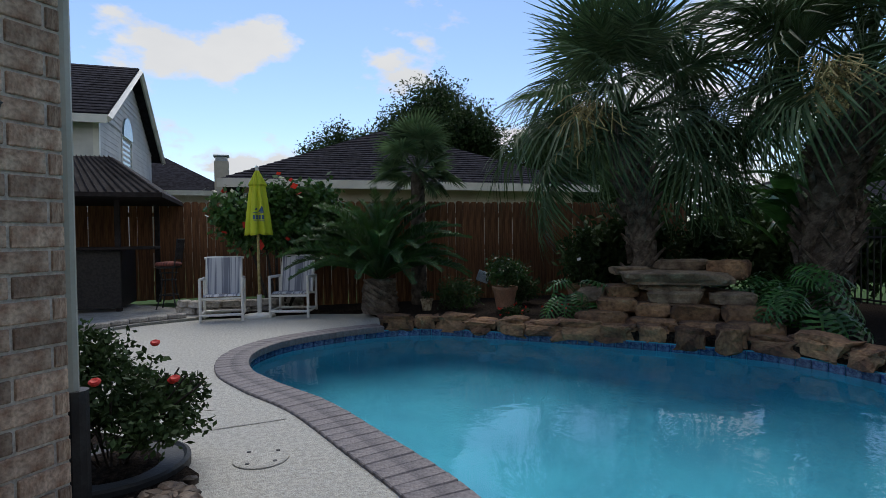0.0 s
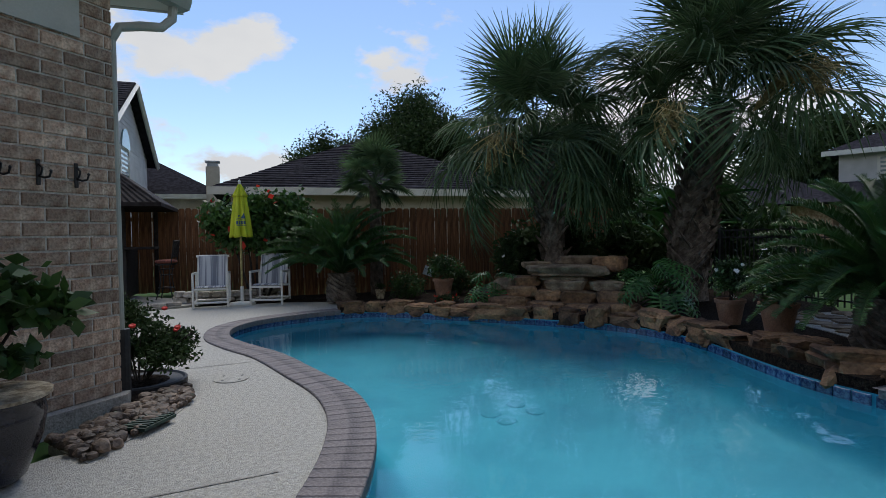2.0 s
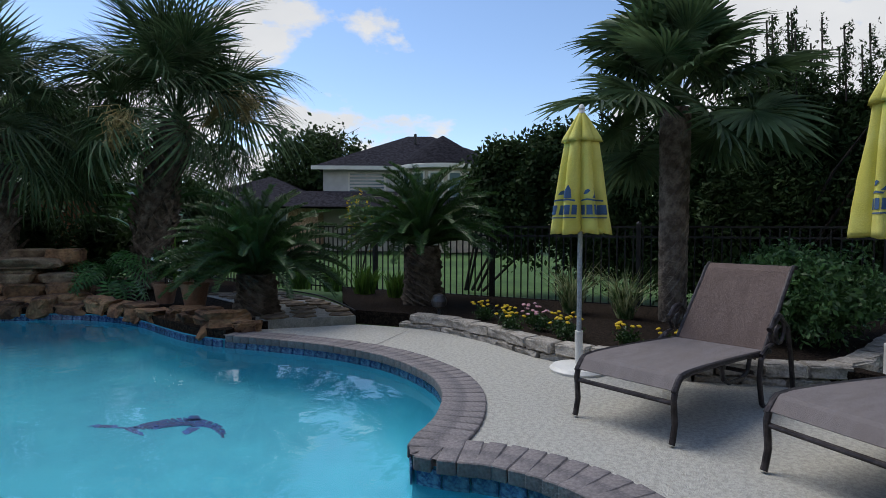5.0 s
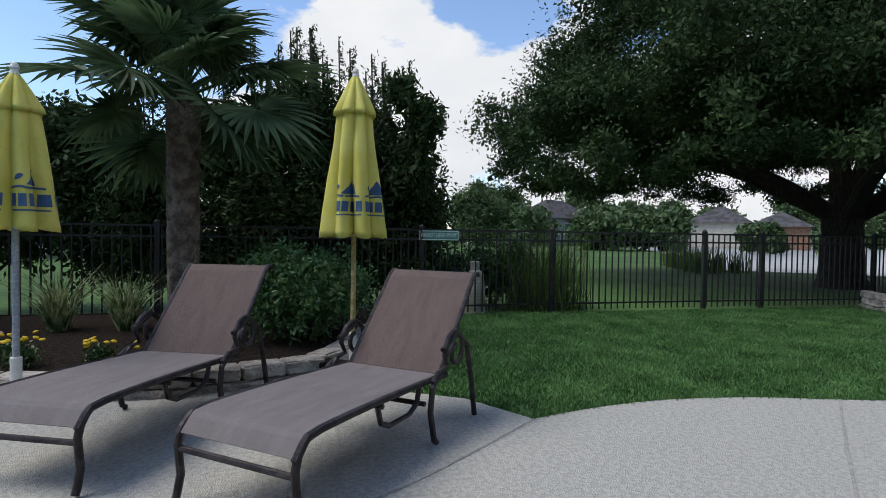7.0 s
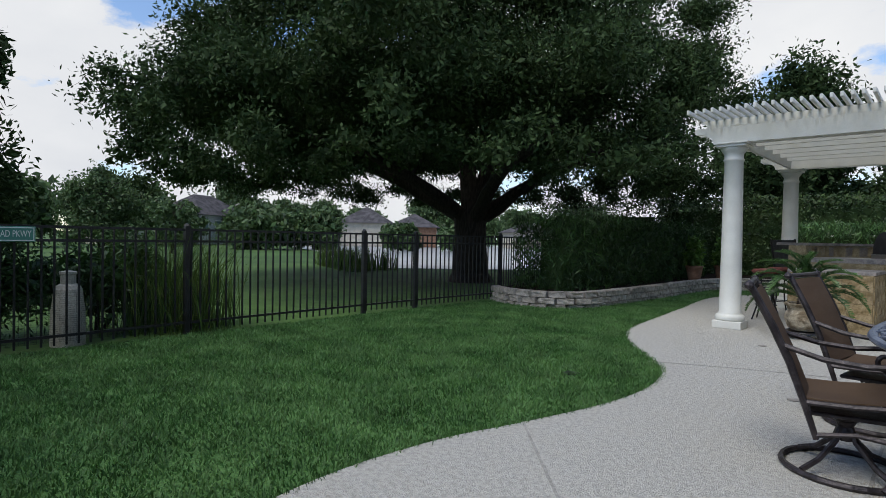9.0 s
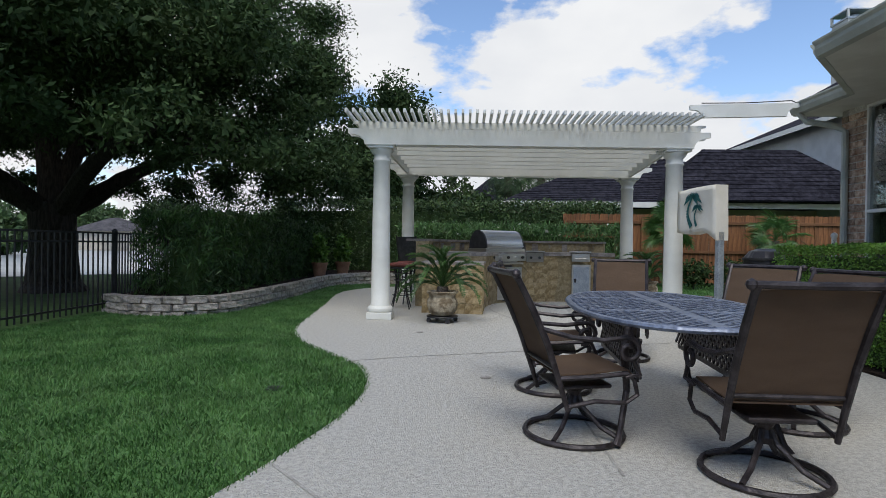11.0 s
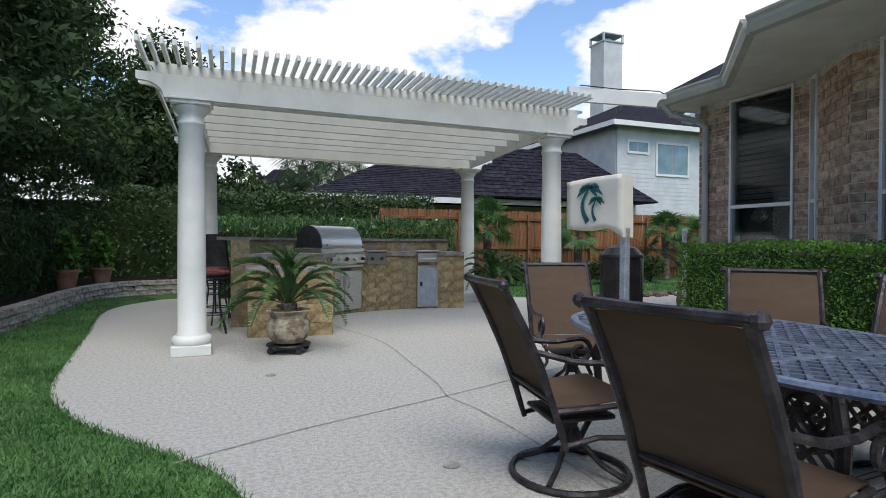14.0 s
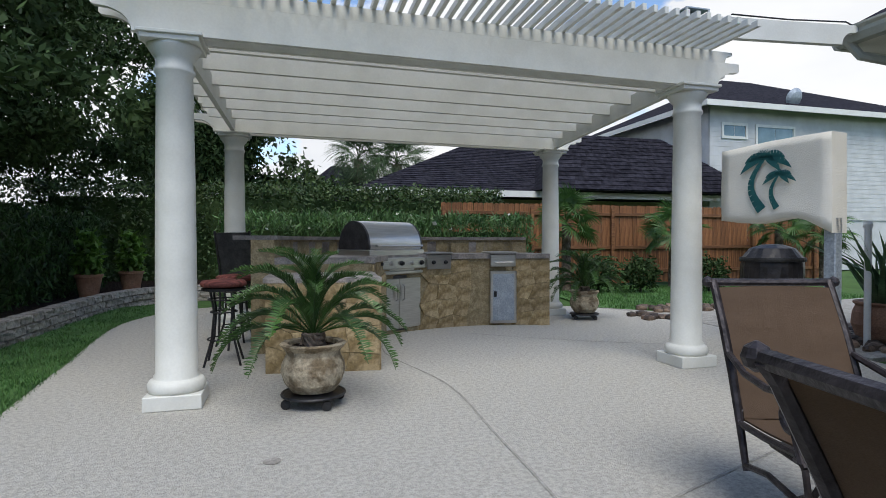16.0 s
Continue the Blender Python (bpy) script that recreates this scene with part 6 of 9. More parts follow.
def closed_umbrella(at, top, bottom, r, material, label, prints, rz=0.0):
    ob = empty("patio_umbrella", Matrix.Translation((*at, 0)) @ Matrix.Rotation(rz, 4, "Z"), label, "umbrella")
    h = top - bottom

    def fold(t, z):
        k = 0.35 + 0.65 * min(1.0, max(0.0, (h - z) / h + 0.1))
        w = abs(math.cos(3.5 * t + 0.4 + 0.35 * math.sin(z * 3)))
        return 1 + k * (0.72 * (w ** 0.65 - 0.72) + 0.07 * math.sin(11 * t + z * 5) + 0.08 * math.sin(3 * t + 1.3))
    prof = [(r * 0.2, 0.05 * h), (r * 0.94, 0), (r * 0.92, 0.03 * h), (r * 0.86, 0.15 * h), (r * 0.78, 0.32 * h), (r * 0.66, 0.55 * h), (r * 0.55, 0.74 * h), (r * 0.42, 0.83 * h), (r * 0.13, 0.985 * h)]
    bm = lathe(B(), prof, 112, (0, 0, bottom), fold)
    for v in bm.verts:
        q = (v.co.z - bottom) / h
        if q < 0.02:
            v.co.z -= 0.05 * (math.hypot(v.co.x, v.co.y) / r - 0.8)
    part("canopy", bm, material, ob, smooth=True)
    part("vent_flap", lathe(B(), [(r * 0.55, 0.765 * h), (r * 0.66, 0.745 * h), (r * 0.62, 0.78 * h), (r * 0.44, 0.86 * h), (r * 0.24, 0.945 * h), (r * 0.12, 0.99 * h)], 112, (0, 0, bottom), fold), material, ob, smooth=True)
    part("pole", tube(B(), [(0, 0, 0.04), (0, 0, bottom + 0.1)], 0.021, 12), "greypost" if prints == "pale" else "stalk", ob)
    part("finial", lathe(B(), [(0.02, 0), (0.03, 0.02), (0.022, 0.045), (0.03, 0.06), (0.02, 0.085), (0.004, 0.1)], 12, (0, 0, top - 0.03)), "pvc", ob)
    part("base", lathe(B(), [(0.24, 0.0), (0.245, 0.02), (0.22, 0.045), (0.08, 0.06), (0.03, 0.065)], 32), "pvc", ob, "round white plastic base")
    part("base_tube", lathe(B(), [(0.032, 0.06), (0.034, 0.34), (0.03, 0.345)], 16), "pvc", ob)

    def skin(t, z):
        """Radius of the cloth at an angle and a height above the hem."""
        body = prof[1:]
        for (r0, z0), (r1, z1) in zip(body, body[1:]):
            if z <= z1:
                k = (z - z0) / (z1 - z0)
                return r0 * fold(t, z0) * (1 - k) + r1 * fold(t, z1) * k
        return body[-1][0]
    return ob, skin


def cloth_print(ob, skin, bottom, ang, z0, r, shapes, material):
    """Printed shapes that follow the folds of the cloth; each is a list of (across, up) corners, filled column by column."""
    for poly in shapes:
        lo, hi = min(p[0] for p in poly), max(p[0] for p in poly)
        n = max(2, int((hi - lo) / 0.008))
        v, f = [], []
        for i in range(n + 1):
            x = lo + (hi - lo) * min(max(i / n, 0.001), 0.999)
            cuts = []
            for (a, b), (c, d) in zip(poly, poly[1:] + poly[:1]):
                if (a - x) * (c - x) < 0:
                    cuts.append(b + (d - b) * (x - a) / (c - a))
            zs = (min(cuts), max(cuts)) if len(cuts) > 1 else (0.0, 0.001)
            for q in range(5):
                z = z0 - bottom + zs[0] + (zs[1] - zs[0]) * q / 4
                t = ang - math.pi / 2 + x / r
                k = skin(t, z) + 0.005
                v.append((k * math.cos(t), k * math.sin(t), z + bottom))
        for i in range(n):
            f += [(5 * i + q, 5 * i + 5 + q, 5 * i + 6 + q, 5 * i + 1 + q) for q in range(4)]
        part("print", (v, f), material, ob)


u1, skin1 = closed_umbrella((0.02, 9.12), 2.28, 1.28, 0.19, "lime", "closed lime-yellow patio umbrella with a printed emblem", "small")
u2, skin2 = closed_umbrella((4.97, -2.99), 2.19, 1.18, 0.225, "yellow", "closed yellow patio umbrella with blue printing", "pale", 0.4)
u3, skin3 = closed_umbrella((5.52, -5.22), 2.50, 1.16, 0.25, "yellow", "closed yellow patio umbrella with blue printing, by the loungers", "big", 0.9)
sail = [(-0.02, 0.0), (0.075, 0.0), (0.07, 0.06), (0.045, 0.115), (0.02, 0.06)]
wave = [(-0.10, -0.012), (-0.05, -0.002), (0.0, -0.014), (0.05, -0.004), (0.10, -0.014), (0.10, -0.028), (0.05, -0.018), (0.0, -0.028), (-0.05, -0.016), (-0.10, -0.026)]
palms = [(-0.075, 0.03), (-0.05, 0.035), (-0.03, 0.06), (-0.045, 0.075), (-0.07, 0.06)]
word = [[(x, -0.135), (x + 0.034, -0.135), (x + 0.034, -0.055), (x, -0.055)] for x in (-0.10, -0.055, -0.01, 0.035, 0.08)]
small_line = [(-0.09, -0.165), (0.11, -0.165), (0.11, -0.155), (-0.09, -0.155)]
for u, sk, low, z, r, k, angs in ((u1, skin1, 1.28, 1.62, 0.16, 0.85, (0.15,)), (u2, skin2, 1.18, 1.46, 0.19, 1.0, (-2.5, -1.2, 0.1)), (u3, skin3, 1.16, 1.50, 0.21, 1.05, (-2.9, -1.7, -0.6))):
    for a in angs:
        cloth_print(u, sk, low, a, z, r, [[(x * k, q * k) for x, q in poly] for poly in [sail, wave, palms, small_line] + word], "navy")

# ---- stools, covered sign, smoker, hanging basket ----
def bar_stool(m, label, back=False):
    ob = empty("bar_stool", m, label, "stool", "stools at the bar")
    for i in range(4):
        a = math.pi / 4 + i * math.pi / 2
        c, s = math.cos(a), math.sin(a)
        part("leg", tube(B(), [(0.15 * c, 0.15 * s, 0.70), (0.11 * c, 0.11 * s, 0.5), (0.14 * c, 0.14 * s, 0.25), (0.23 * c, 0.23 * s, 0.0)], 0.012, 6), "iron", ob)
    for z, r in ((0.24, 0.15), (0.5, 0.12), (0.62, 0.14)):
        part("ring", tube(B(), [(r * math.cos(a), r * math.sin(a), z) for a in [2 * math.pi * i / 20 for i in range(20)]], 0.008, 5, True), "iron", ob)
    part("seat", lathe(B(), [(0.17, 0.70), (0.20, 0.705), (0.20, 0.73), (0.17, 0.735)], 24), "iron", ob)
    part("cushion", lathe(B(), [(0.16, 0.735), (0.205, 0.745), (0.215, 0.775), (0.19, 0.80), (0.08, 0.812), (0.01, 0.812)], 28), "redcushion", ob, "round red striped cushion", smooth=True)
    if back:
        for s in (-1, 1):
            part("back_post", tube(B(), [(0.18 * s, -0.15, 0.70), (0.19 * s, -0.21, 1.2)], 0.012, 6), "iron", ob)
        bm = B()
        for i in range(7):
            tube(bm, [(-0.16 + 0.053 * i, -0.165, 0.85), (-0.16 + 0.053 * i, -0.21, 1.18)], 0.008, 5)
        tube(bm, [(-0.19, -0.21, 1.19), (0.19, -0.21, 1.19)], 0.012, 6)
        part("backrest", bm, "wicker", ob)
    return ob


st = bar_stool(Matrix.Translation((4.06, -15.65, 0)), "black iron bar stool with a round red cushion")
copy_thing(st, Matrix.Translation((4.02, -16.5, 0)) @ Matrix.Rotation(0.5, 4, "Z"))
bar_stool(Matrix.Translation((-1.45, 10.6, 0.03)) @ Matrix.Rotation(radians(80), 4, "Z"), "dark bar stool with a slatted back beside the gazebo bar", True)
mc = empty("mesh_chair", Matrix.Translation((3.95, -17.35, 0)) @ Matrix.Rotation(radians(150), 4, "Z"), "tall grey mesh bar chair behind the counter", "chair")
part("backrest", sling_mesh(curve2([(-0.2, 0.75), (-0.26, 1.0), (-0.32, 1.28)]), 0.46), "steeldark", mc, "grey woven mesh back")
part("seat", sling_mesh(curve2([(0.22, 0.74), (0.0, 0.73), (-0.2, 0.74)]), 0.46), "steeldark", mc)
for s in (-1, 1):
    part("frame", tube(B(), [(0.24 * s, -0.33, 1.3), (0.24 * s, -0.22, 0.76), (0.25 * s, -0.24, 0.0)], 0.014, 6), "iron", mc)
    part("leg", tube(B(), [(0.24 * s, -0.2, 0.74), (0.24 * s, 0.22, 0.74), (0.25 * s, 0.24, 0.0)], 0.014, 6), "iron", mc)

SGM = Matrix.Translation((-0.15, -13.34, 0)) @ Matrix.Rotation(radians(90 + 9), 4, "Z")
sign = empty("covered_board", SGM, "cream canvas cover with two teal palm trees on a post", "canvas cover")
bm = box(B(), -0.43, 0.44, -0.085, 0.085, 1.33, 1.93)
bmesh.ops.subdivide_edges(bm, edges=bm.edges[:], cuts=9, use_grid_fill=True)
for v in bm.verts:
    f = noise.noise(v.co * 3) * 0.010 + noise.noise(v.co * 9) * 0.004
    v.co.y += f
    if v.co.z < 1.5:
        v.co.z += (0.018 * math.sin(v.co.x * 9) - 0.09 * max(0.0, v.co.x - 0.22) / 0.22) * (1.5 - v.co.z) / 0.17
    v.co.z += f * 0.5 - 0.05 * max(0.0, -v.co.x) * (1 if v.co.z > 1.7 else 0)
cov = part("cover", bm, "canvas", sign)
for p in cov.data.polygons:
    p.use_smooth = abs(p.normal.y) > 0.7


def flat_palm(bm, x, z, s, lean):
    """A printed palm: a trunk bowed like a bracket and seven arching fronds."""
    def ribbon(pts, ws):
        for (a, b), (c, d), w0, w1 in zip(pts, pts[1:], ws, ws[1:]):
            t = Vector((c - a, d - b)).normalized()
            n = Vector((-t.y, t.x))
            bm.faces.new([bm.verts.new((p, -0.106, q)) for p, q in ((a - n.x * w0, b - n.y * w0), (a + n.x * w0, b + n.y * w0), (c + n.x * w1, d + n.y * w1), (c - n.x * w1, d - n.y * w1))])
    k = 10
    pts = [(x + lean * s * math.sin(math.pi * i / k) + 0.06 * s * i / k, z + s * i / k) for i in range(k + 1)]
    ribbon(pts, [(0.10 - 0.07 * i / k) * s for i in range(k + 1)])
    tx, tz = pts[-1]
    for ang, ln in ((5, 0.52), (38, 0.5), (75, 0.36), (112, 0.4), (148, 0.5), (178, 0.52), (-25, 0.34)):
        fr = [(tx + ln * s * t * math.cos(radians(ang)), tz + ln * s * t * math.sin(radians(ang)) * 0.75 - 0.55 * ln * s * t * t) for t in [i / 7 for i in range(8)]]
        ribbon(fr, [0.075 * s * math.sin(math.pi * (0.12 + 0.86 * i / 7)) for i in range(8)])


bm = B()
flat_palm(bm, -0.06, 1.41, 0.40, -0.26)
flat_palm(bm, 0.06, 1.42, 0.25, -0.22)
part("palm_print", bm, "teal", sign, "two teal palm trees printed on the canvas")
part("post", box(B(), 0.36, 0.44, -0.04, 0.04, 0.0, 1.34, 0.006), "greypost", sign, "square grey metal post")
smk = empty("covered_smoker", Matrix.Translation((-2.0, -15.18, 0)) @ Matrix.Scale(1.17, 4), "upright smoker under a black vinyl cover", "smoker")
part("cover", lathe(B(), [(0.27, 0.06), (0.285, 0.3), (0.28, 0.75), (0.27, 0.84), (0.2, 0.93), (0.1, 0.965), (0.02, 0.97)], 30, (0, 0, 0), lambda t, z: 1 + 0.025 * math.sin(9 * t + z * 5)), "cover", smk)
part("strap", lathe(B(), [(0.292, 0.80), (0.296, 0.82), (0.292, 0.84)], 30), "rubber", smk)
for a in (0.5, 2.6, 4.7):
    part("leg", tube(B(), [(0.2 * math.cos(a), 0.2 * math.sin(a), 0), (0.2 * math.cos(a), 0.2 * math.sin(a), 0.08)], 0.02, 6), "rubber", smk)
pv = part("pipe_post", tube(B(), [(-2.74, -14.62, 0), (-2.74, -14.62, 1.33)], 0.035, 14), "pvc")
tagged(pv, "white plastic standpipe with a domed cap", "pipe")
part("cap", lathe(B(), [(0.045, 1.32), (0.048, 1.36), (0.03, 1.39), (0.004, 1.395)], 14, (-2.74, -14.62, 0)), "pvc", pv)
hb = empty("hanging_basket", Matrix.Translation((-1.35, -10.58, 0)), "dark basket of pink and red flowers on an iron crook", "flower basket")
part("crook", tube(B(), [(0.1, 0, 0), (0.1, 0, 2.1), (0.06, 0, 2.28), (-0.03, 0, 2.3), (-0.06, 0, 2.18), (-0.02, 0, 2.12)], 0.009, 6), "iron", hb)
part("basket", lathe(B(), [(0.13, 1.52), (0.2, 1.66), (0.21, 1.68), (0.19, 1.68)], 20), "rubber", hb)
for i in range(3):
    a = i * 2.1
    part("wire", tube(B(), [(0.2 * math.cos(a), 0.2 * math.sin(a), 1.68), (-0.02, 0, 2.12)], 0.003, 4), "iron", hb)
part("foliage", leaves([(0, 0, 1.72, 0.3, 0.3, 0.17), (0.15, 0.1, 1.6, 0.2, 0.2, 0.15), (-0.15, -0.12, 1.6, 0.2, 0.2, 0.15)], 1800, 0.03, 51, 0.4), "leafbright", hb)
part("blossom", leaves([(0, 0, 1.74, 0.33, 0.33, 0.19), (0.15, 0.15, 1.58, 0.24, 0.24, 0.15)], 80, 0.022, 52, 0.9, 0.9), "magenta", hb)

# ---- pots and potted plants ----
URN = [(0.10, 0.10), (0.155, 0.11), (0.20, 0.17), (0.225, 0.25), (0.22, 0.31), (0.19, 0.37), (0.195, 0.40), (0.225, 0.43), (0.235, 0.445), (0.22, 0.455), (0.18, 0.45), (0.17, 0.40), (0.02, 0.40)]


def urn_sago(at, scale, seed):
    ob = empty("potted_sago", Matrix.Translation((*at, 0)) @ Matrix.Scale(scale, 4), "sago palm in a weathered stone urn on a wheeled caddy", "potted plant", "urn palms by the kitchen")
    part("urn", lathe(B(), URN, 36, (0, 0, 0.0), lambda t, z: 1 + (0.018 * math.cos(22 * t) if z < 0.3 else 0)), "urn", ob, "weathered tan urn with ribs")
    part("soil", lathe(B(), [(0.178, 0.40), (0.16, 0.425), (0.01, 0.43)], 20), "mulch", ob)
    part("caddy", tube(B(), [(0.22 * math.cos(a), 0.22 * math.sin(a), 0.085) for a in [2 * math.pi * i / 28 for i in range(28)]], 0.012, 6, True), "iron", ob, "black iron plant caddy")
    part("caddy_plate", lathe(B(), [(0.21, 0.078), (0.21, 0.092)], 24), "iron", ob)
    for i in range(4):
        a = 0.4 + i * math.pi / 2
        part("wheel", lathe(B(), [(0.012, -0.012), (0.034, -0.01), (0.034, 0.01), (0.012, 0.012)], 12), "rubber", ob, m=Matrix.Translation((0.21 * math.cos(a), 0.21 * math.sin(a), 0.035)) @ Matrix.Rotation(radians(90), 4, "X"))
    part("trunk", bumpy_trunk(0.085, 0.07, 0.1, seed, amp=0.35, step=0.03), "palmbark", ob, m=Matrix.Translation((0, 0, 0.42)))
    g = random.Random(seed)
    for i in range(30):
        t = i / 30
        piece("frond", SAGO_MID, ob, Matrix.Translation((0, 0, 0.5)) @ Matrix.Rotation(i * 2.39996 + g.uniform(-0.2, 0.2), 4, "Z") @ Matrix.Rotation(-radians(-28 + 88 * t ** 1.2), 4, "Y") @ Matrix.Scale(g.uniform(0.8, 1.0) * 0.98, 4))
    return ob


urn_sago((3.29, -14.02), 1.0, 61)
urn_sago((-0.84, -17.45), 0.95, 62)
POT = [(0.12, 0.0), (0.17, 0.27), (0.185, 0.275), (0.19, 0.32), (0.165, 0.32), (0.16, 0.28), (0.02, 0.28)]


def potted(at, z0, scale, material, blobs, n, size, leaf, seed, label, flowers=None, name="potted_plant"):
    ob = empty(name, Matrix.Translation((*at, z0)) @ Matrix.Scale(scale, 4), label, "potted plant")
    part("pot", lathe(B(), POT, 30), material, ob)
    part("stem", tube(tube(B(), [(0, 0, 0.27), (0.02, 0.01, 0.5), (-0.03, 0.02, 0.7)], 0.012, 5), [(0.03, 0, 0.27), (0.08, 0.03, 0.6)], 0.008, 5), "bark", ob)
    part("foliage", leaves(blobs, n, size, seed, 0.35), leaf, ob)
    if flowers:
        part("blossom", leaves(blobs, flowers[1], size * 1.3, seed + 1, 0.95, 0.9), flowers[0], ob)
    return ob


potted((5.72, 3.25), 0.1, 0.95, "terracotta", [(0, 0, 0.62, 0.3, 0.3, 0.3)], 1400, 0.03, "leafmid", 71, "terracotta pot with a leafy flowering shrub", ("whiteflower", 10))
potted((5.62, 2.5), 0.1, 1.08, "terracotta", [(0, 0, 0.55, 0.36, 0.36, 0.26), (0.1, 0.1, 0.75, 0.2, 0.2, 0.2)], 1500, 0.03, "leafmid", 72, "terracotta pot with a white-flowered shrub by the boulders", ("whiteflower", 14))
potted((3.56, 7.75), 0.1, 1.05, "terracotta", [(0, 0, 0.55, 0.38, 0.38, 0.25)], 1600, 0.028, "leafmid", 73, "terracotta pot with a bushy green plant")
potted((4.75, 7.6), 0.1, 1.05, "terracotta", [(0, 0, 0.65, 0.32, 0.32, 0.38), (0.1, 0, 0.95, 0.2, 0.2, 0.2)], 1300, 0.032, "leafdark", 74, "terracotta pot with a tall leafy plant", ("whiteflower", 4))
potted((2.5, 8.35), 0.06, 0.55, "urn", [(0, 0, 0.45, 0.2, 0.2, 0.12)], 250, 0.03, "leafdark", 75, "small pale urn under the palm")
for x, y in ((6.8, -20.9), (6.38, -21.9)):
    potted((x, y), 0.22, 1.2, "terracotta", [(0, 0, 0.5, 0.26, 0.26, 0.24), (0, 0, 0.78, 0.2, 0.2, 0.2)], 900, 0.05, "leafbright", 76, "terracotta pot with a broad-leaved green shrub")
ag = empty("potted_agave", Matrix.Translation((-3.1, -14.7, 0)), "terracotta pot of long spiky leaves", "potted plant")
part("pot", lathe(B(), [(0.20, 0), (0.27, 0.08), (0.315, 0.22), (0.30, 0.36), (0.27, 0.43), (0.30, 0.46), (0.29, 0.48), (0.24, 0.47), (0.02, 0.42)], 32), "terracotta", ag)
a = np.random.default_rng(3).random(60) * 6.28
part("foliage", blades(np.column_stack([0.08 * np.cos(a), 0.08 * np.sin(a), np.full(60, 0.42)]), 0.72, 0.030, 78, 1.5), "agave", ag)
# black glazed pot with a hibiscus, and the rose at the corner
gp = empty("glazed_planter", Matrix.Translation((-1.11, 1.35, 0.02)) @ Matrix.Scale(0.86, 4), "glossy black glazed planter with a leafy hibiscus", "potted plant")
part("pot", lathe(B(), [(0.17, 0), (0.20, 0.03), (0.29, 0.25), (0.315, 0.40), (0.30, 0.47), (0.335, 0.49), (0.34, 0.51), (0.30, 0.51), (0.28, 0.46), (0.02, 0.44)], 40), "glaze", gp, "rounded black pot with a tan rim", smooth=True)
part("rim", lathe(B(), [(0.298, 0.505), (0.345, 0.50), (0.345, 0.52), (0.30, 0.525)], 40), "urn", gp)
part("stem", tube(tube(B(), [(0, 0, 0.44), (0.03, 0.02, 0.8), (0.0, 0.05, 1.15)], 0.018, 6), [(0.03, 0.02, 0.7), (0.15, 0.14, 0.95)], 0.01, 5), "bark", gp)
part("foliage", leaves([(0.05, 0.08, 1.12, 0.34, 0.36, 0.24), (0.12, 0.2, 1.0, 0.28, 0.26, 0.17), (0.1, 0.22, 0.68, 0.16, 0.16, 0.07), (0.34, 0.02, 1.02, 0.26, 0.24, 0.2), (0.2, -0.1, 0.74, 0.16, 0.14, 0.12)], 520, 0.064, 81, 0.3, 0.62), "leafmid", gp)
rose = empty("rose_bush", Matrix.Translation((-0.74, 3.28, -0.02)) @ Matrix.Diagonal((1, 1, 0.92, 1)), "dark rose bush with red blooms in a black planter ring", "shrub")
part("planter_ring", lathe(B(), [(0.36, 0.0), (0.38, 0.02), (0.38, 0.07), (0.36, 0.08), (0.345, 0.06)], 36), "rubber", rose, "black plastic planter ring")
part("soil", lathe(B(), [(0.35, 0.03), (0.2, 0.07), (0.01, 0.08)], 24), "mulch", rose)
bm = B()
g = random.Random(5)
for i in range(26):
    t = g.random() * 6.28
    r = 0.2 + 0.28 * g.random()
    tube(bm, [(0.05 * math.cos(t), 0.05 * math.sin(t), 0.05), (r * 0.6 * math.cos(t), r * 0.6 * math.sin(t), 0.35), (r * math.cos(t), r * math.sin(t), 0.46 + 0.12 * g.random())], 0.005, 4)
part("cane", bm, "bark", rose)
part("foliage", leaves([(-0.05, 0, 0.50, 0.36, 0.36, 0.26), (0.22, -0.12, 0.34, 0.30, 0.30, 0.2), (-0.15, 0.15, 0.70, 0.25, 0.25, 0.16), (0.3, 0.1, 0.42, 0.22, 0.22, 0.13), (-0.2, -0.25, 0.4, 0.22, 0.22, 0.2)], 7000, 0.021, 82, 0.45, 0.55), "leafdark", rose)
for k in range(8):
    a, q = k * 2.39996, 0.30 + 0.05 * (k % 3)
    part("bloom", lathe(B(), [(0.006, 0), (0.022, 0.012), (0.027, 0.026), (0.018, 0.034), (0.004, 0.03)], 9), "red", rose, m=Matrix.Translation((q * math.cos(a), q * math.sin(a), 0.50 + 0.06 * (k % 4))) @ Matrix.Rotation(0.5, 4, "X"))

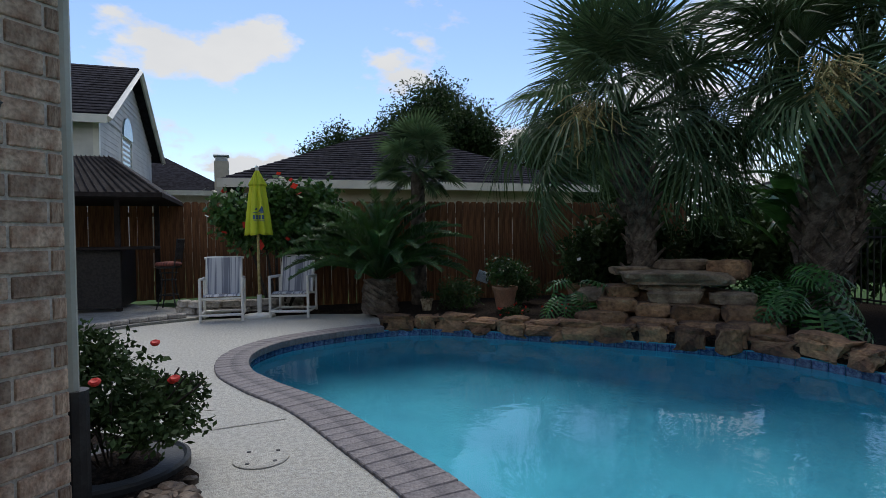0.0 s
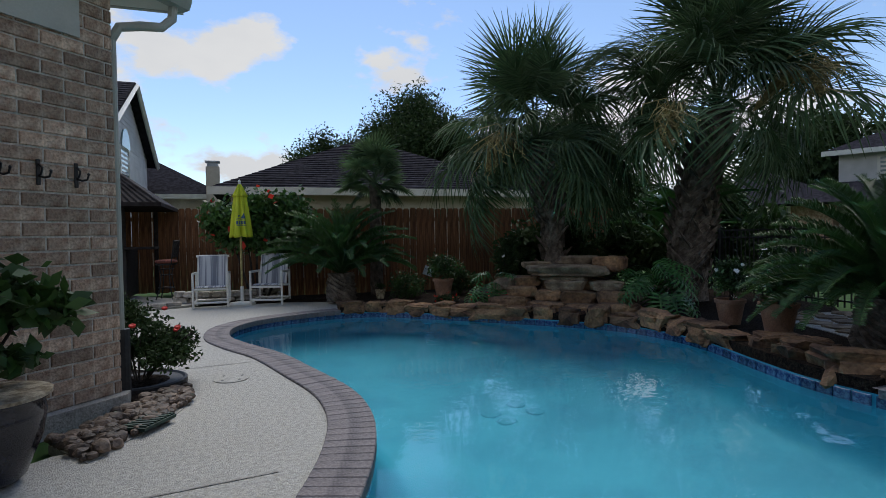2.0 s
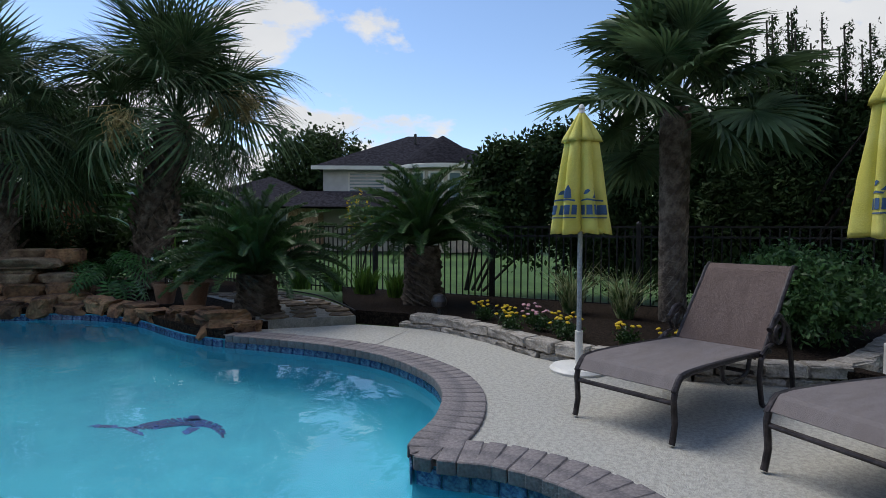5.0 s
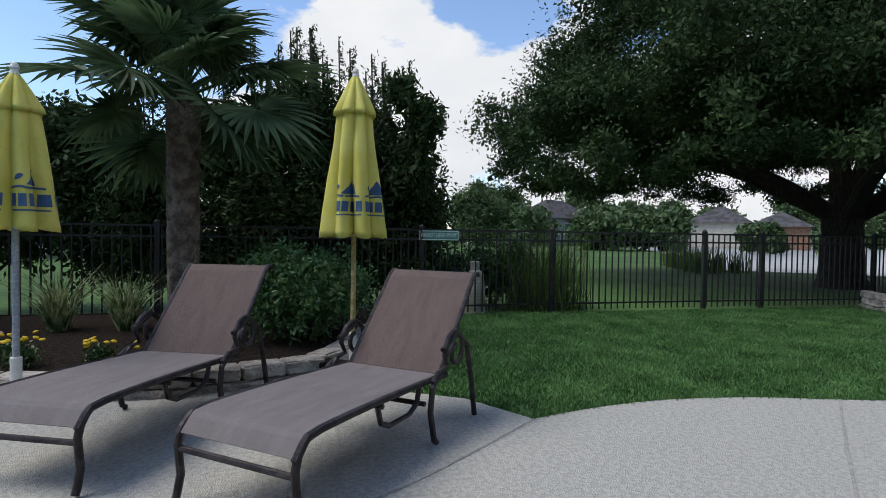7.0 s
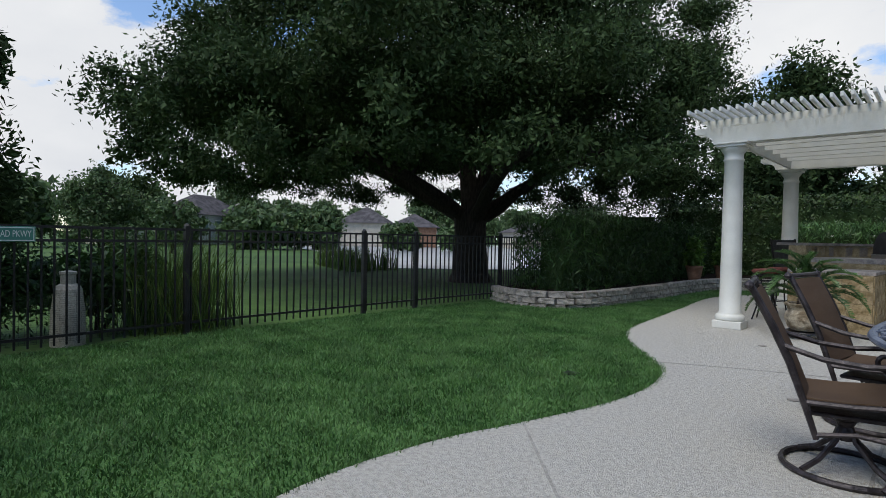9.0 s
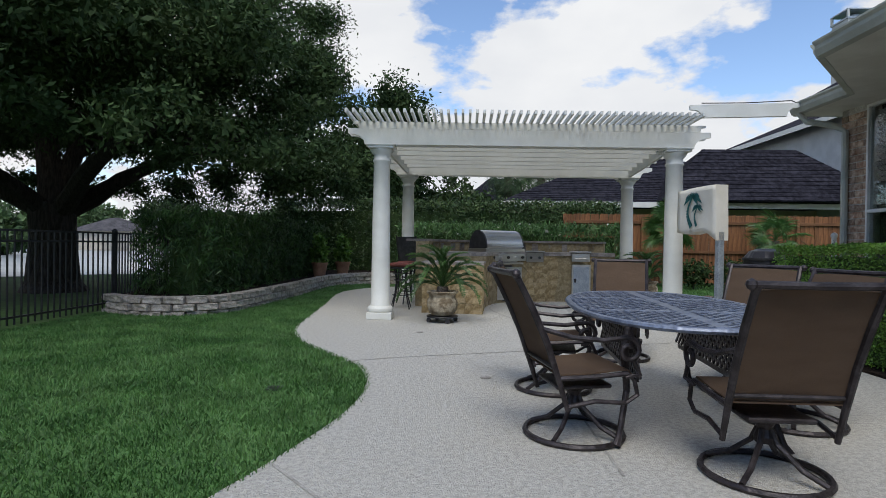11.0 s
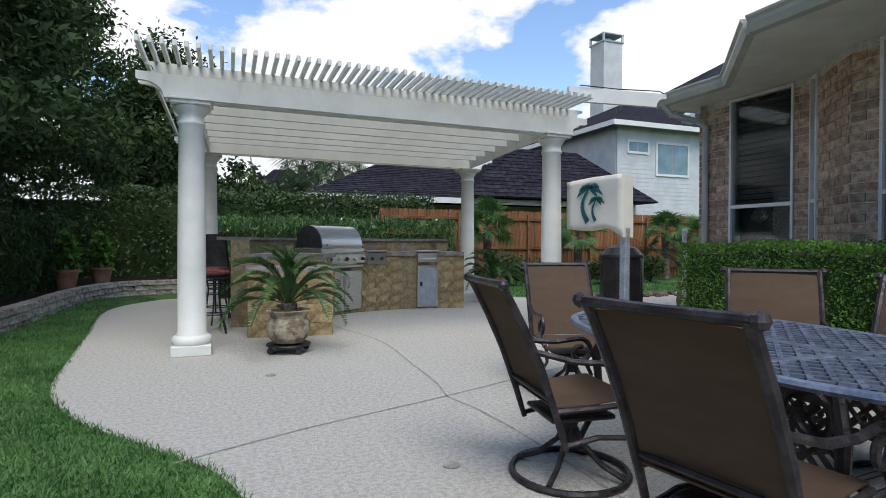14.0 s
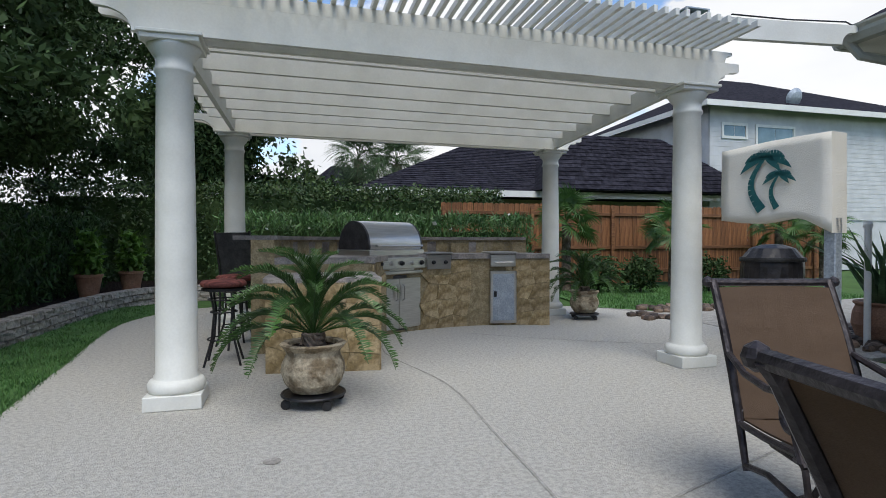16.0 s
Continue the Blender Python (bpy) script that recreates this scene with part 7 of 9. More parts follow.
# ---- shrubs, flowers, hedges ----
def box_leaves(x0, x1, y0, y1, z0, z1, n, size, seed, depth=0.1, aspect=0.55, wob=0.06, up=0.0):
    g = np.random.default_rng(seed)
    L = np.array([x1 - x0, y1 - y0, z1 - z0])
    A = np.array([L[1] * L[2], L[1] * L[2], L[0] * L[2], L[0] * L[2], L[0] * L[1]])
    f = g.choice(5, n, p=A / A.sum())
    c = np.array([x0, y0, z0]) + g.random((n, 3)) * L
    d = g.random(n) ** 1.5 * depth
    w = wob * (np.sin(c[:, 0] * 5 + c[:, 2] * 4) * np.cos(c[:, 1] * 4.3 + c[:, 2] * 3) + 0.5 * np.sin(c[:, 1] * 11 + c[:, 0] * 9))
    c[f == 0, 0] = (x0 + d - w)[f == 0]
    c[f == 1, 0] = (x1 - d + w)[f == 1]
    c[f == 2, 1] = (y0 + d - w)[f == 2]
    c[f == 3, 1] = (y1 - d + w)[f == 3]
    c[f == 4, 2] = (z1 - d + w)[f == 4]
    u = g.normal(size=(n, 3))
    u[:, 2] += up
    u /= np.linalg.norm(u, axis=1, keepdims=True)
    v = np.cross(u, g.normal(size=(n, 3)))
    v /= np.linalg.norm(v, axis=1, keepdims=True)
    s = size * (0.6 + 0.8 * g.random((n, 1)))
    q = np.stack([c - u * s, c + v * s * aspect, c + u * s, c - v * s * aspect], 1).reshape(-1, 3)
    return q, np.arange(n * 4).reshape(n, 4)


def hedge(name, x0, x1, y0, y1, z0, z1, n, size, seed, material, label, aspect=0.55, depth=0.12, wob=0.05, up=0.0, core="leafdark", rz=0.0, at=(0, 0), flower=None):
    ob = empty(name, Matrix.Translation((*at, 0)) @ Matrix.Rotation(radians(rz), 4, "Z"), label, "hedge")
    part("foliage", box_leaves(x0, x1, y0, y1, z0, z1, n, size, seed, depth, aspect, wob, up), material, ob)
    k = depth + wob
    # solid box in dark leaf colour, standing for the shade inside the hedge
    part("inner_growth", box(B(), x0 + k, x1 - k, y0 + k, y1 - k, max(z0, 0.0), z1 - k - 0.03), core, ob, "solid dark core standing for the shade inside the hedge")
    if flower:
        part("blossom", box_leaves(x0, x1, y0, y1, z1 - 0.4, z1, flower[1], 0.04, seed + 1, 0.0, 0.9, wob), flower[0], ob)
    return ob


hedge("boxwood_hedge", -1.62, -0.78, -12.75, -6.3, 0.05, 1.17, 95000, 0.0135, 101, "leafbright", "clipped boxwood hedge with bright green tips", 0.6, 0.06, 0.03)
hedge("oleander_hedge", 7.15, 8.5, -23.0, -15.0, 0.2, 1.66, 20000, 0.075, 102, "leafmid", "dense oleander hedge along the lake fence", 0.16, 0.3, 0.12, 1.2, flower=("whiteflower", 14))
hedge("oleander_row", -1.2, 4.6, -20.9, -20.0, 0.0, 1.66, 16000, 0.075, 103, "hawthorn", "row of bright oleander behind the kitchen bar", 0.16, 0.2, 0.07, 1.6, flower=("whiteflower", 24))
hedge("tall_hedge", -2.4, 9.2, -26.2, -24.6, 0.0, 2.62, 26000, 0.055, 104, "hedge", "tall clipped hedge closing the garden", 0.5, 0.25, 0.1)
hedge("tall_hedge", 9.2, 14.5, -26.6, -25.2, 1.2, 2.75, 5000, 0.055, 105, "hedge", "thin tall hedge with gaps by the lake", 0.5, 0.4, 0.2)


def shrub(at, blobs, n, size, material, seed, label, shell=0.5, aspect=0.5, stems=True, flower=None, z0=0.0, name="shrub"):
    ob = empty(name, Matrix.Translation((*at, z0)), label, "shrub")
    part("foliage", leaves(blobs, n, size, seed, shell, aspect), material, ob)
    if n > 4000:
        part("inner_foliage", leaves([(x, y, z, p * 0.75, q * 0.75, w * 0.8) for x, y, z, p, q, w in blobs], n // 4, size * 1.7, seed + 7, 0.1, 0.6), material, ob)
    if stems:
        bm = B()
        for x, y, z, rx, ry, rz in blobs:
            tube(bm, [(x * 0.2, y * 0.2, 0), (x * 0.6, y * 0.6, z * 0.6), (x, y, z)], [0.03, 0.02, 0.008], 5)
        part("stem", bm, "bark", ob)
    if flower:
        part("blossom", leaves(blobs, flower[1], flower[2], seed + 5, 0.98, 0.9), flower[0], ob)
    return ob


shrub((0.3, 9.55), [(-0.62, 0, 1.5, 0.55, 0.35, 0.5), (0.0, 0.05, 1.72, 0.6, 0.35, 0.45), (0.62, 0.05, 1.62, 0.62, 0.35, 0.55), (-0.2, -0.05, 1.2, 0.75, 0.35, 0.42), (0.95, 0, 1.3, 0.48, 0.3, 0.5), (0.45, -0.1, 1.15, 0.6, 0.35, 0.45)], 6200, 0.05, "hibiscus", 111, "tall hibiscus shrub with red flowers against the fence", 0.45, 0.62, True, ("red", 26, 0.075), 0.1)
shrub((3.0, 8.3), [(0, 0, 0.3, 0.42, 0.4, 0.32)], 2400, 0.03, "leafmid", 112, "low rounded green shrub in the mulch", 0.5, 0.3)
shrub((4.1, 8.4), [(0, 0, 0.35, 0.4, 0.4, 0.3)], 1500, 0.035, "leafdark", 113, "dark low shrub before the fence")
shrub((6.35, -4.72), [(0, 0, 0.46, 0.66, 0.6, 0.48), (0.35, -0.35, 0.5, 0.55, 0.52, 0.46), (0.15, 0.15, 0.68, 0.45, 0.42, 0.33)], 9000, 0.03, "hawthorn", 114, "rounded dense green shrub behind the stone edging", 0.6, 0.42, True, None, 0.12)
big = [(0, 0, 1.5, 1.2, 1.2, 1.4), (0.2, -1.4, 1.7, 1.1, 1.2, 1.6), (0.3, 1.6, 1.4, 1.0, 1.2, 1.3), (0.2, -0.6, 2.9, 0.8, 1.0, 1.0), (0.2, -2.4, 1.5, 0.9, 0.9, 1.3), (0.3, 0.5, 2.5, 0.9, 1.1, 0.9), (0.2, -1.7, 2.6, 0.8, 0.9, 0.9), (0.4, 1.8, 2.2, 0.8, 1.0, 0.8), (0.1, -0.5, 0.6, 1.0, 2.8, 0.7), (-0.6, -2.3, 2.2, 0.5, 0.5, 0.75), (-0.8, -2.45, 2.9, 0.36, 0.4, 0.5), (-0.7, -2.1, 3.35, 0.3, 0.35, 0.4)]
bs = shrub((9.95, -4.15), big, 80000, 0.05, "leafdark", 115, "big dark wax myrtle thicket beyond the fence", 0.45, 0.35)
bm = B()
g = random.Random(6)
pts = []
for i in range(44):
    x, y, h = g.uniform(-0.6, 0.8), g.uniform(-2.6, 2.2), g.uniform(0.35, 1.15)
    z = 2.7 + g.uniform(-0.3, 0.5) + 0.5 * math.exp(-(y + 0.7) ** 2)
    tube(bm, [(x, y, z - 0.5), (x + 0.05, y + 0.04, z + h)], 0.012, 4)
    pts += [(x + 0.05 * k / 20 + g.gauss(0, 0.03), y + g.gauss(0, 0.03), z - 0.2 + (h + 0.2) * k / 20, 0.17 - 0.006 * k, 0.17 - 0.006 * k, 0.11) for k in range(21)]
part("shoot", bm, "bark", bs)
part("shoot_leaf", leaves(pts, 20000, 0.032, 116, 0.0, 0.3), "leafdark", bs)
shrub((10.3, 0.6), [(0.1, -0.55, 1.9, 0.7, 0.7, 0.85), (0.3, -1.2, 1.7, 0.9, 0.9, 1.3), (0.2, -2.4, 1.6, 0.9, 1.0, 1.5), (0.2, -0.8, 2.5, 0.5, 0.6, 0.6), (0.3, -1.8, 2.5, 0.8, 0.9, 0.8)], 26000, 0.055, "leafdark", 117, "dark leafy thicket behind the iron fence")
shrub((6.5, 8.4), [(0, 0, 1.0, 1.0, 0.7, 1.0), (1.3, -0.3, 0.9, 0.8, 0.7, 0.9), (-0.8, 0.2, 0.8, 0.7, 0.6, 0.8), (1.6, -1.2, 0.8, 0.6, 0.7, 0.8)], 9000, 0.07, "leafdark", 141, "tall dark shrubs filling the corner behind the waterfall", 0.35, 0.4)
shrub((9.7, 8.0), [(0, 0, 1.1, 0.8, 1.2, 1.1), (0.2, -1.5, 1.0, 0.7, 1.0, 1.0), (0.3, 1.6, 1.3, 0.8, 1.2, 1.2), (0.1, -0.4, 1.9, 0.6, 0.9, 0.6)], 15000, 0.075, "leafmid", 142, "broad-leaved shrubs growing along the side fence", 0.35, 0.4)
shrub((12.5, 4.6), [(0, 0, 1.5, 0.4, 0.4, 0.7), (0.1, -0.4, 1.2, 0.35, 0.4, 0.6)], 2200, 0.045, "hawthorn", 118, "loose shrub topped with yellow flowers", 0.4, 0.4, True, ("gold", 220, 0.04))
shrub((9.75, -7.9), [(0, 0, 0.6, 0.7, 0.9, 0.7), (0.2, 0.8, 0.55, 0.6, 0.7, 0.6), (0.2, -0.5, 0.8, 0.5, 0.5, 0.6)], 5000, 0.04, "leafmid", 119, "dark shrub behind the fence by the utility pedestal", 0.4, 0.3)
for x, y, s in ((8.1, 2.75, 1.0), (8.05, 2.0, 0.9), (7.95, 1.25, 1.0), (7.8, 0.55, 0.85)):
    a = np.random.default_rng(int(x * 100)).random((160, 2))
    r, th = 0.16 * np.sqrt(a[:, 0]), a[:, 1] * 6.28
    f = empty("foxtail_fern", Matrix.Translation((x, y, 0.12)) @ Matrix.Scale(s, 4), "bright green foxtail fern in the mulch bed", "fern", "ferns along the fence")
    part("plume", blades(np.column_stack([r * np.cos(th), r * np.sin(th), np.zeros(160)]), 0.42, 0.016, 121, 0.75), "leafbright", f)
for x, y, s in ((7.35, -2.35, 1.0), (7.25, -3.02, 0.95), (7.4, -4.5, 0.8)):
    a = np.random.default_rng(int(x * 77)).random((150, 2))
    r, th = 0.1 * np.sqrt(a[:, 0]), a[:, 1] * 6.28
    f = empty("striped_lily", Matrix.Translation((x, y, 0.12)) @ Matrix.Scale(s, 4), "clump of cream-striped strappy leaves", "ornamental grass", "striped clumps in the bed")
    part("blade", blades(np.column_stack([r * np.cos(th), r * np.sin(th), np.zeros(150)]), 0.55, 0.012, 122, 1.3), "stripegrass", f)
g = random.Random(14)
for x, y, fl in ((6.35, -1.55, "gold"), (6.2, -1.9, "gold"), (6.35, -2.15, "pink"), (5.95, -2.35, "pink"), (5.85, -2.6, "gold"), (5.6, -2.75, "gold"), (5.55, -3.3, "gold"), (5.5, -3.75, "gold"), (5.75, -2.1, "gold")):
    f = empty("bedding_flower", Matrix.Translation((x, y, 0.12)), "low bedding plant with %s flowers" % {"gold": "yellow-orange", "pink": "pale pink"}[fl], "flowers", "flowers in the stone-edged bed")
    part("foliage", leaves([(0, 0, 0.09, 0.15, 0.15, 0.11)], 420, 0.02, int(x * 50), 0.3, 0.4), "leafmid", f)
    for k in range(9):
        part("bloom", lathe(B(), [(0.006, 0), (0.022, 0.006), (0.024, 0.014), (0.014, 0.022), (0.003, 0.022)], 8), fl, f, m=Matrix.Translation((g.gauss(0, 0.08), g.gauss(0, 0.08), 0.17 + g.random() * 0.05)) @ Matrix.Rotation(g.uniform(-0.4, 0.4), 4, "X"))
for x, y in ((4.05, 7.1), (4.6, 6.75), (3.4, 7.15)):
    f = empty("bedding_flower", Matrix.Translation((x, y, 0.06)), "low border plant with small orange flowers", "flowers", "flowers behind the boulders")
    part("foliage", leaves([(0, 0, 0.08, 0.28, 0.16, 0.1)], 420, 0.025, int(x * 50), 0.3, 0.4), "leafdark", f)
    part("bloom", leaves([(0, 0, 0.10, 0.28, 0.16, 0.1)], 26, 0.016, 9, 0.95, 0.9), "red", f)


def philo_leaf():
    """A long leaf cut almost to the midrib into wavy fingers."""
    v, f = [], []
    L, n = 0.50, 9

    def mid(t):
        return Vector((L * t, 0, 0.05 * math.sin(t * 2.6) - 0.16 * t * t))
    for i in range(8):
        a, b = mid(i / 8), mid((i + 1) / 8)
        w0, w1 = 0.024 * (1 - 0.7 * i / 8), 0.024 * (1 - 0.7 * (i + 1) / 8)
        k = len(v)
        v += [(a.x, -w0, a.z), (a.x, w0, a.z), (b.x, w1, b.z), (b.x, -w1, b.z)]
        f.append((k, k + 1, k + 2, k + 3))
    for s in (-1, 1):
        for i in range(n):
            t = 0.02 + 0.94 * i / (n - 1)
            ln = 0.235 * math.sin(math.pi * (0.20 + 0.70 * t)) ** 0.8 + 0.02
            ang = radians(118 - 92 * t)
            d = Vector((math.cos(ang), s * math.sin(ang), 0))
            nr = Vector((-d.y, d.x, 0))
            c, k = mid(t), len(v)
            for u, w in ((0.0, 0.5), (0.25, 0.62), (0.55, 0.95), (0.8, 0.85), (1.0, 0.15)):
                p = c + d * ln * u + Vector((0, 0, 0.03 * math.sin(u * 3) - 0.10 * ln * u * u * 4 + 0.008 * math.sin(9 * u + i)))
                ww = 0.021 * w * (1.15 - 0.4 * t)
                v += [tuple(p - nr * ww), tuple(p + nr * ww)]
            f += [(k + 2 * j, k + 2 * j + 1, k + 2 * j + 3, k + 2 * j + 2) for j in range(4)]
    return v, f


PH = mesh_of("leaf", philo_leaf(), "philo")
PS = mesh_of("stalk", tube(B(), [(0, 0, 0), (0.25, 0, 0.2), (0.5, 0, 0.26)], 0.008, 5), "philo")


def philodendron(at, z0, n, scale, seed, label):
    ob = empty("philodendron", Matrix.Translation((*at, z0)) @ Matrix.Scale(scale, 4), label, "philodendron", "split-leaf plants by the waterfall")
    g = random.Random(seed)
    for i in range(n):
        a, e = i * 2.39996, g.uniform(-10, 55)
        m = Matrix.Rotation(a, 4, "Z") @ Matrix.Rotation(-radians(e - 15), 4, "Y")
        piece("stalk", PS, ob, m)
        piece("leaf", PH, ob, m @ Matrix.Translation((0.5, 0, 0.26)) @ Matrix.Rotation(radians(25 + g.uniform(0, 45)), 4, "Y") @ Matrix.Rotation(g.uniform(-0.5, 0.5), 4, "X") @ Matrix.Scale(g.uniform(0.8, 1.15), 4))
    return ob


philodendron((4.1, 6.55), 0.25, 15, 0.66, 131, "split-leaf philodendron with glossy lobed leaves")
philodendron((5.7, 4.6), 0.25, 20, 0.74, 132, "large split-leaf philodendron hanging over the boulders")
philodendron((6.1, 5.1), 0.4, 13, 0.78, 133, "split-leaf philodendron beside the waterfall stones")
bn = empty("banana_plant", Matrix.Translation((7.9, 6.2, 0.05)), "broad-leaved banana clump behind the palms", "banana plant")
bl = mesh_of("leaf", (lambda: ([(0, 0, 0)] + [(1.1 * t, s * 0.16 * math.sin(math.pi * (0.05 + 0.9 * t)) ** 0.6, 0.5 * t - 0.75 * t * t + abs(s) * 0.04) for t in [i / 8 for i in range(9)] for s in (-1, 0, 1)], [(1 + 3 * i + j, 2 + 3 * i + j, 5 + 3 * i + j, 4 + 3 * i + j) for i in range(8) for j in (0, 1)]))(), "philo")
for i in range(16):
    piece("leaf", bl, bn, Matrix.Translation((0.5 * math.cos(i * 2.1) * (i % 3), 0.4 * math.sin(i * 1.7), 0.9 + 0.05 * i)) @ Matrix.Rotation(i * 2.4, 4, "Z") @ Matrix.Rotation(radians(-35), 4, "Y"))
part("stem", tube(tube(B(), [(0, 0, 0), (0, 0, 1.5)], 0.05, 8), [(0.5, 0.3, 0), (0.45, 0.25, 1.3)], 0.04, 8), "leafbright", bn)
lt = part("garden_light", lathe(B(), [(0.02, 0), (0.02, 0.1), (0.09, 0.14), (0.1, 0.2), (0.07, 0.27), (0.01, 0.29)], 16), "steeldark", m=Matrix.Translation((6.35, -0.95, 0.12)))
tagged(lt, "dark round garden spotlight on a stake in the mulch", "garden light")
gsn = part("garden_stake", box(B(), -0.1, 0.1, -0.006, 0.006, 0.42, 0.6, 0.004), "greypost", m=Matrix.Translation((3.35, 8.55, 0.06)) @ Matrix.Rotation(radians(-15), 4, "Z") @ Matrix.Rotation(0.35, 4, "Y"))
tagged(gsn, "small tilted metal garden plaque on a stake", "garden sign")
part("stake", tube(B(), [(0, 0, 0), (0, 0, 0.44)], 0.006, 5), "iron", gsn)

# ---- gazebo bar in the corner ----
gz = empty("gazebo_bar", Matrix.Translation((-3.05, 11.1, 0.03)), "dark metal gazebo with a ribbed hip roof over a bar", "gazebo")
bm = B()
R0, R1 = [(-2.2, -1.35), (1.65, -1.35), (1.65, 1.35), (-2.2, 1.35)], [(-1.4, -0.35), (0.75, -0.35), (0.75, 0.35), (-1.4, 0.35)]
lo, hi = [bm.verts.new((x, y, 1.93)) for x, y in R0], [bm.verts.new((x, y, 2.6)) for x, y in R1]
for i in range(4):
    bm.faces.new((lo[i], lo[(i + 1) % 4], hi[(i + 1) % 4], hi[i]))
bm.faces.new(hi)
lo2 = [bm.verts.new((x, y, 1.86)) for x, y in R0]
for i in range(4):
    bm.faces.new((lo2[i], lo2[(i + 1) % 4], lo[(i + 1) % 4], lo[i]))
bm.faces.new(lo2)
part("roof", bm, "gazebo", gz)
bm = B()
for i in range(32):
    t = i / 31
    x0 = -2.1 + 3.7 * t
    x1 = -1.35 + 2.05 * t
    tube(bm, [(x0, -1.35, 1.945), (x1, -0.36, 2.61)], 0.012, 4)
part("roof_rib", bm, "gazebo", gz)
for x, y in ((0.85, -0.55), (1.25, 0.75), (-1.9, -0.55), (-1.9, 0.75)):
    part("post", box(B(), x - 0.04, x + 0.04, y - 0.04, y + 0.04, 0, 1.88, 0.005), "gazebo", gz)
part("counter", box(B(), -1.95, 1.45, -0.75, -0.25, 1.03, 1.08, 0.01), "gazebo", gz)
part("bar_front", box(B(), -1.9, 0.9, -0.62, -0.55, 0.06, 1.028, 0.008), "wicker", gz, "dark woven bar front")
part("bar_side", box(B(), 0.83, 0.9, -0.54, 0.6, 0.06, 1.028, 0.008), "wicker", gz)

# ---- oak, background trees ----
def limb_path(a, b, sag, r0, r1, n=6, seed=0):
    g = random.Random(seed)
    a, b = Vector(a), Vector(b)
    pts = [a.lerp(b, i / n) + Vector((g.uniform(-1, 1), g.uniform(-1, 1), 0)) * 0.12 * (i not in (0, n)) + Vector((0, 0, sag * math.sin(math.pi * i / n))) for i in range(n + 1)]
    return pts, [r0 + (r1 - r0) * i / n for i in range(n + 1)]


def tree(at, z0, trunk_h, r, limbs, blobs, n, size, seed, material, label, shell=0.35, aspect=0.45):
    ob = empty("tree", Matrix.Translation((*at, z0)), label, "tree")
    bm = B()
    tube(bm, [(0, 0, -0.1), (0.02, 0, 0.25), (0, 0.03, trunk_h * 0.6), (0.05, 0, trunk_h)], [r * 1.5, r * 1.08, r * 0.92, r * 0.95], 14)
    part("trunk", bm, "bark", ob)
    for i, (b, r0) in enumerate(limbs):
        p, rr = limb_path((0, 0, trunk_h * 0.85), b, 0.35, r0, r0 * 0.25, 7, seed + i)
        part("limb", tube(B(), p, rr, 8), "bark", ob)
        g = random.Random(seed + 50 + i)
        for k in range(4):
            s = p[3 + k % 4]
            q = s + Vector((g.uniform(-1.3, 1.3), g.uniform(-1.3, 1.3), g.uniform(0.2, 1.5)))
            part("branch", tube(B(), [s, s.lerp(q, 0.5) + Vector((0, 0, 0.15)), q], [r0 * 0.3, r0 * 0.2, r0 * 0.06], 5), "bark", ob)
    part("crown", leaves(blobs, n, size, seed, shell, aspect), material, ob)
    part("inner_crown", leaves([(x, y, z, p * 0.72, q * 0.72, w * 0.72) for x, y, z, p, q, w in blobs], n // 4, size * 1.45, seed + 7, 0.1, 0.55), material, ob)
    return ob


g = random.Random(77)
OAK = (12.3, -18.4)
ob_bl = []
for i in range(70):
    a = i * 2.39996
    rr = 7.6 * math.sqrt((i + 0.5) / 70)
    hz = 2.9 + 0.012 * rr * rr + g.uniform(0, 1.0)
    ob_bl.append((rr * math.cos(a), rr * math.sin(a), hz + 0.6, g.uniform(1.1, 1.7), g.uniform(1.1, 1.7), g.uniform(0.6, 1.0)))
for i in range(70):
    a = i * 2.39996 + 1
    rr = 6.3 * math.sqrt((i + 0.5) / 70)
    ob_bl.append((rr * math.cos(a), rr * math.sin(a), 9.0 - 0.075 * rr * rr + g.uniform(-0.5, 0.5), g.uniform(1.2, 1.9), g.uniform(1.2, 1.9), g.uniform(0.9, 1.4)))
for i in range(70):
    a = g.random() * 6.28
    rr = g.uniform(2.0, 6.3)
    ob_bl.append((rr * math.cos(a), rr * math.sin(a), g.uniform(4.2, 6.6), 1.5, 1.5, 1.2))
for i in range(34):
    a = i * 0.77 + g.uniform(-0.2, 0.2)
    rr = g.uniform(6.6, 7.8)
    ob_bl.append((rr * math.cos(a), rr * math.sin(a), g.uniform(2.6, 5.0), 0.7, 0.7, 0.55))
ob_low = []
for i in range(80):
    a = i * 2.39996 + 0.5
    rr = 3.4 + 4.5 * math.sqrt((i + 0.5) / 80)
    ob_low.append((rr * math.cos(a) + 0.6, rr * math.sin(a) + 0.3, g.uniform(2.65, 3.3), g.uniform(0.6, 1.1), g.uniform(0.6, 1.1), g.uniform(0.35, 0.55)))
for x, y, z in ((-1.8, -4.2, 8.6), (-1.8, -4.2, 6.8), (-3.4, -4.9, 8.8), (-3.4, -4.9, 7.2), (-3.4, -4.9, 5.4), (-4.6, -5.3, 8.8), (-4.6, -5.3, 7.2), (-4.4, -5.3, 6.2), (-2.4, 0.0, 7.6), (-1.4, 0.6, 7.2)):
    ob_low += [(x + g.gauss(0, 0.7), y + g.gauss(0, 0.7), z + g.gauss(0, 0.4), 1.1, 1.1, 0.8) for k in range(4)]
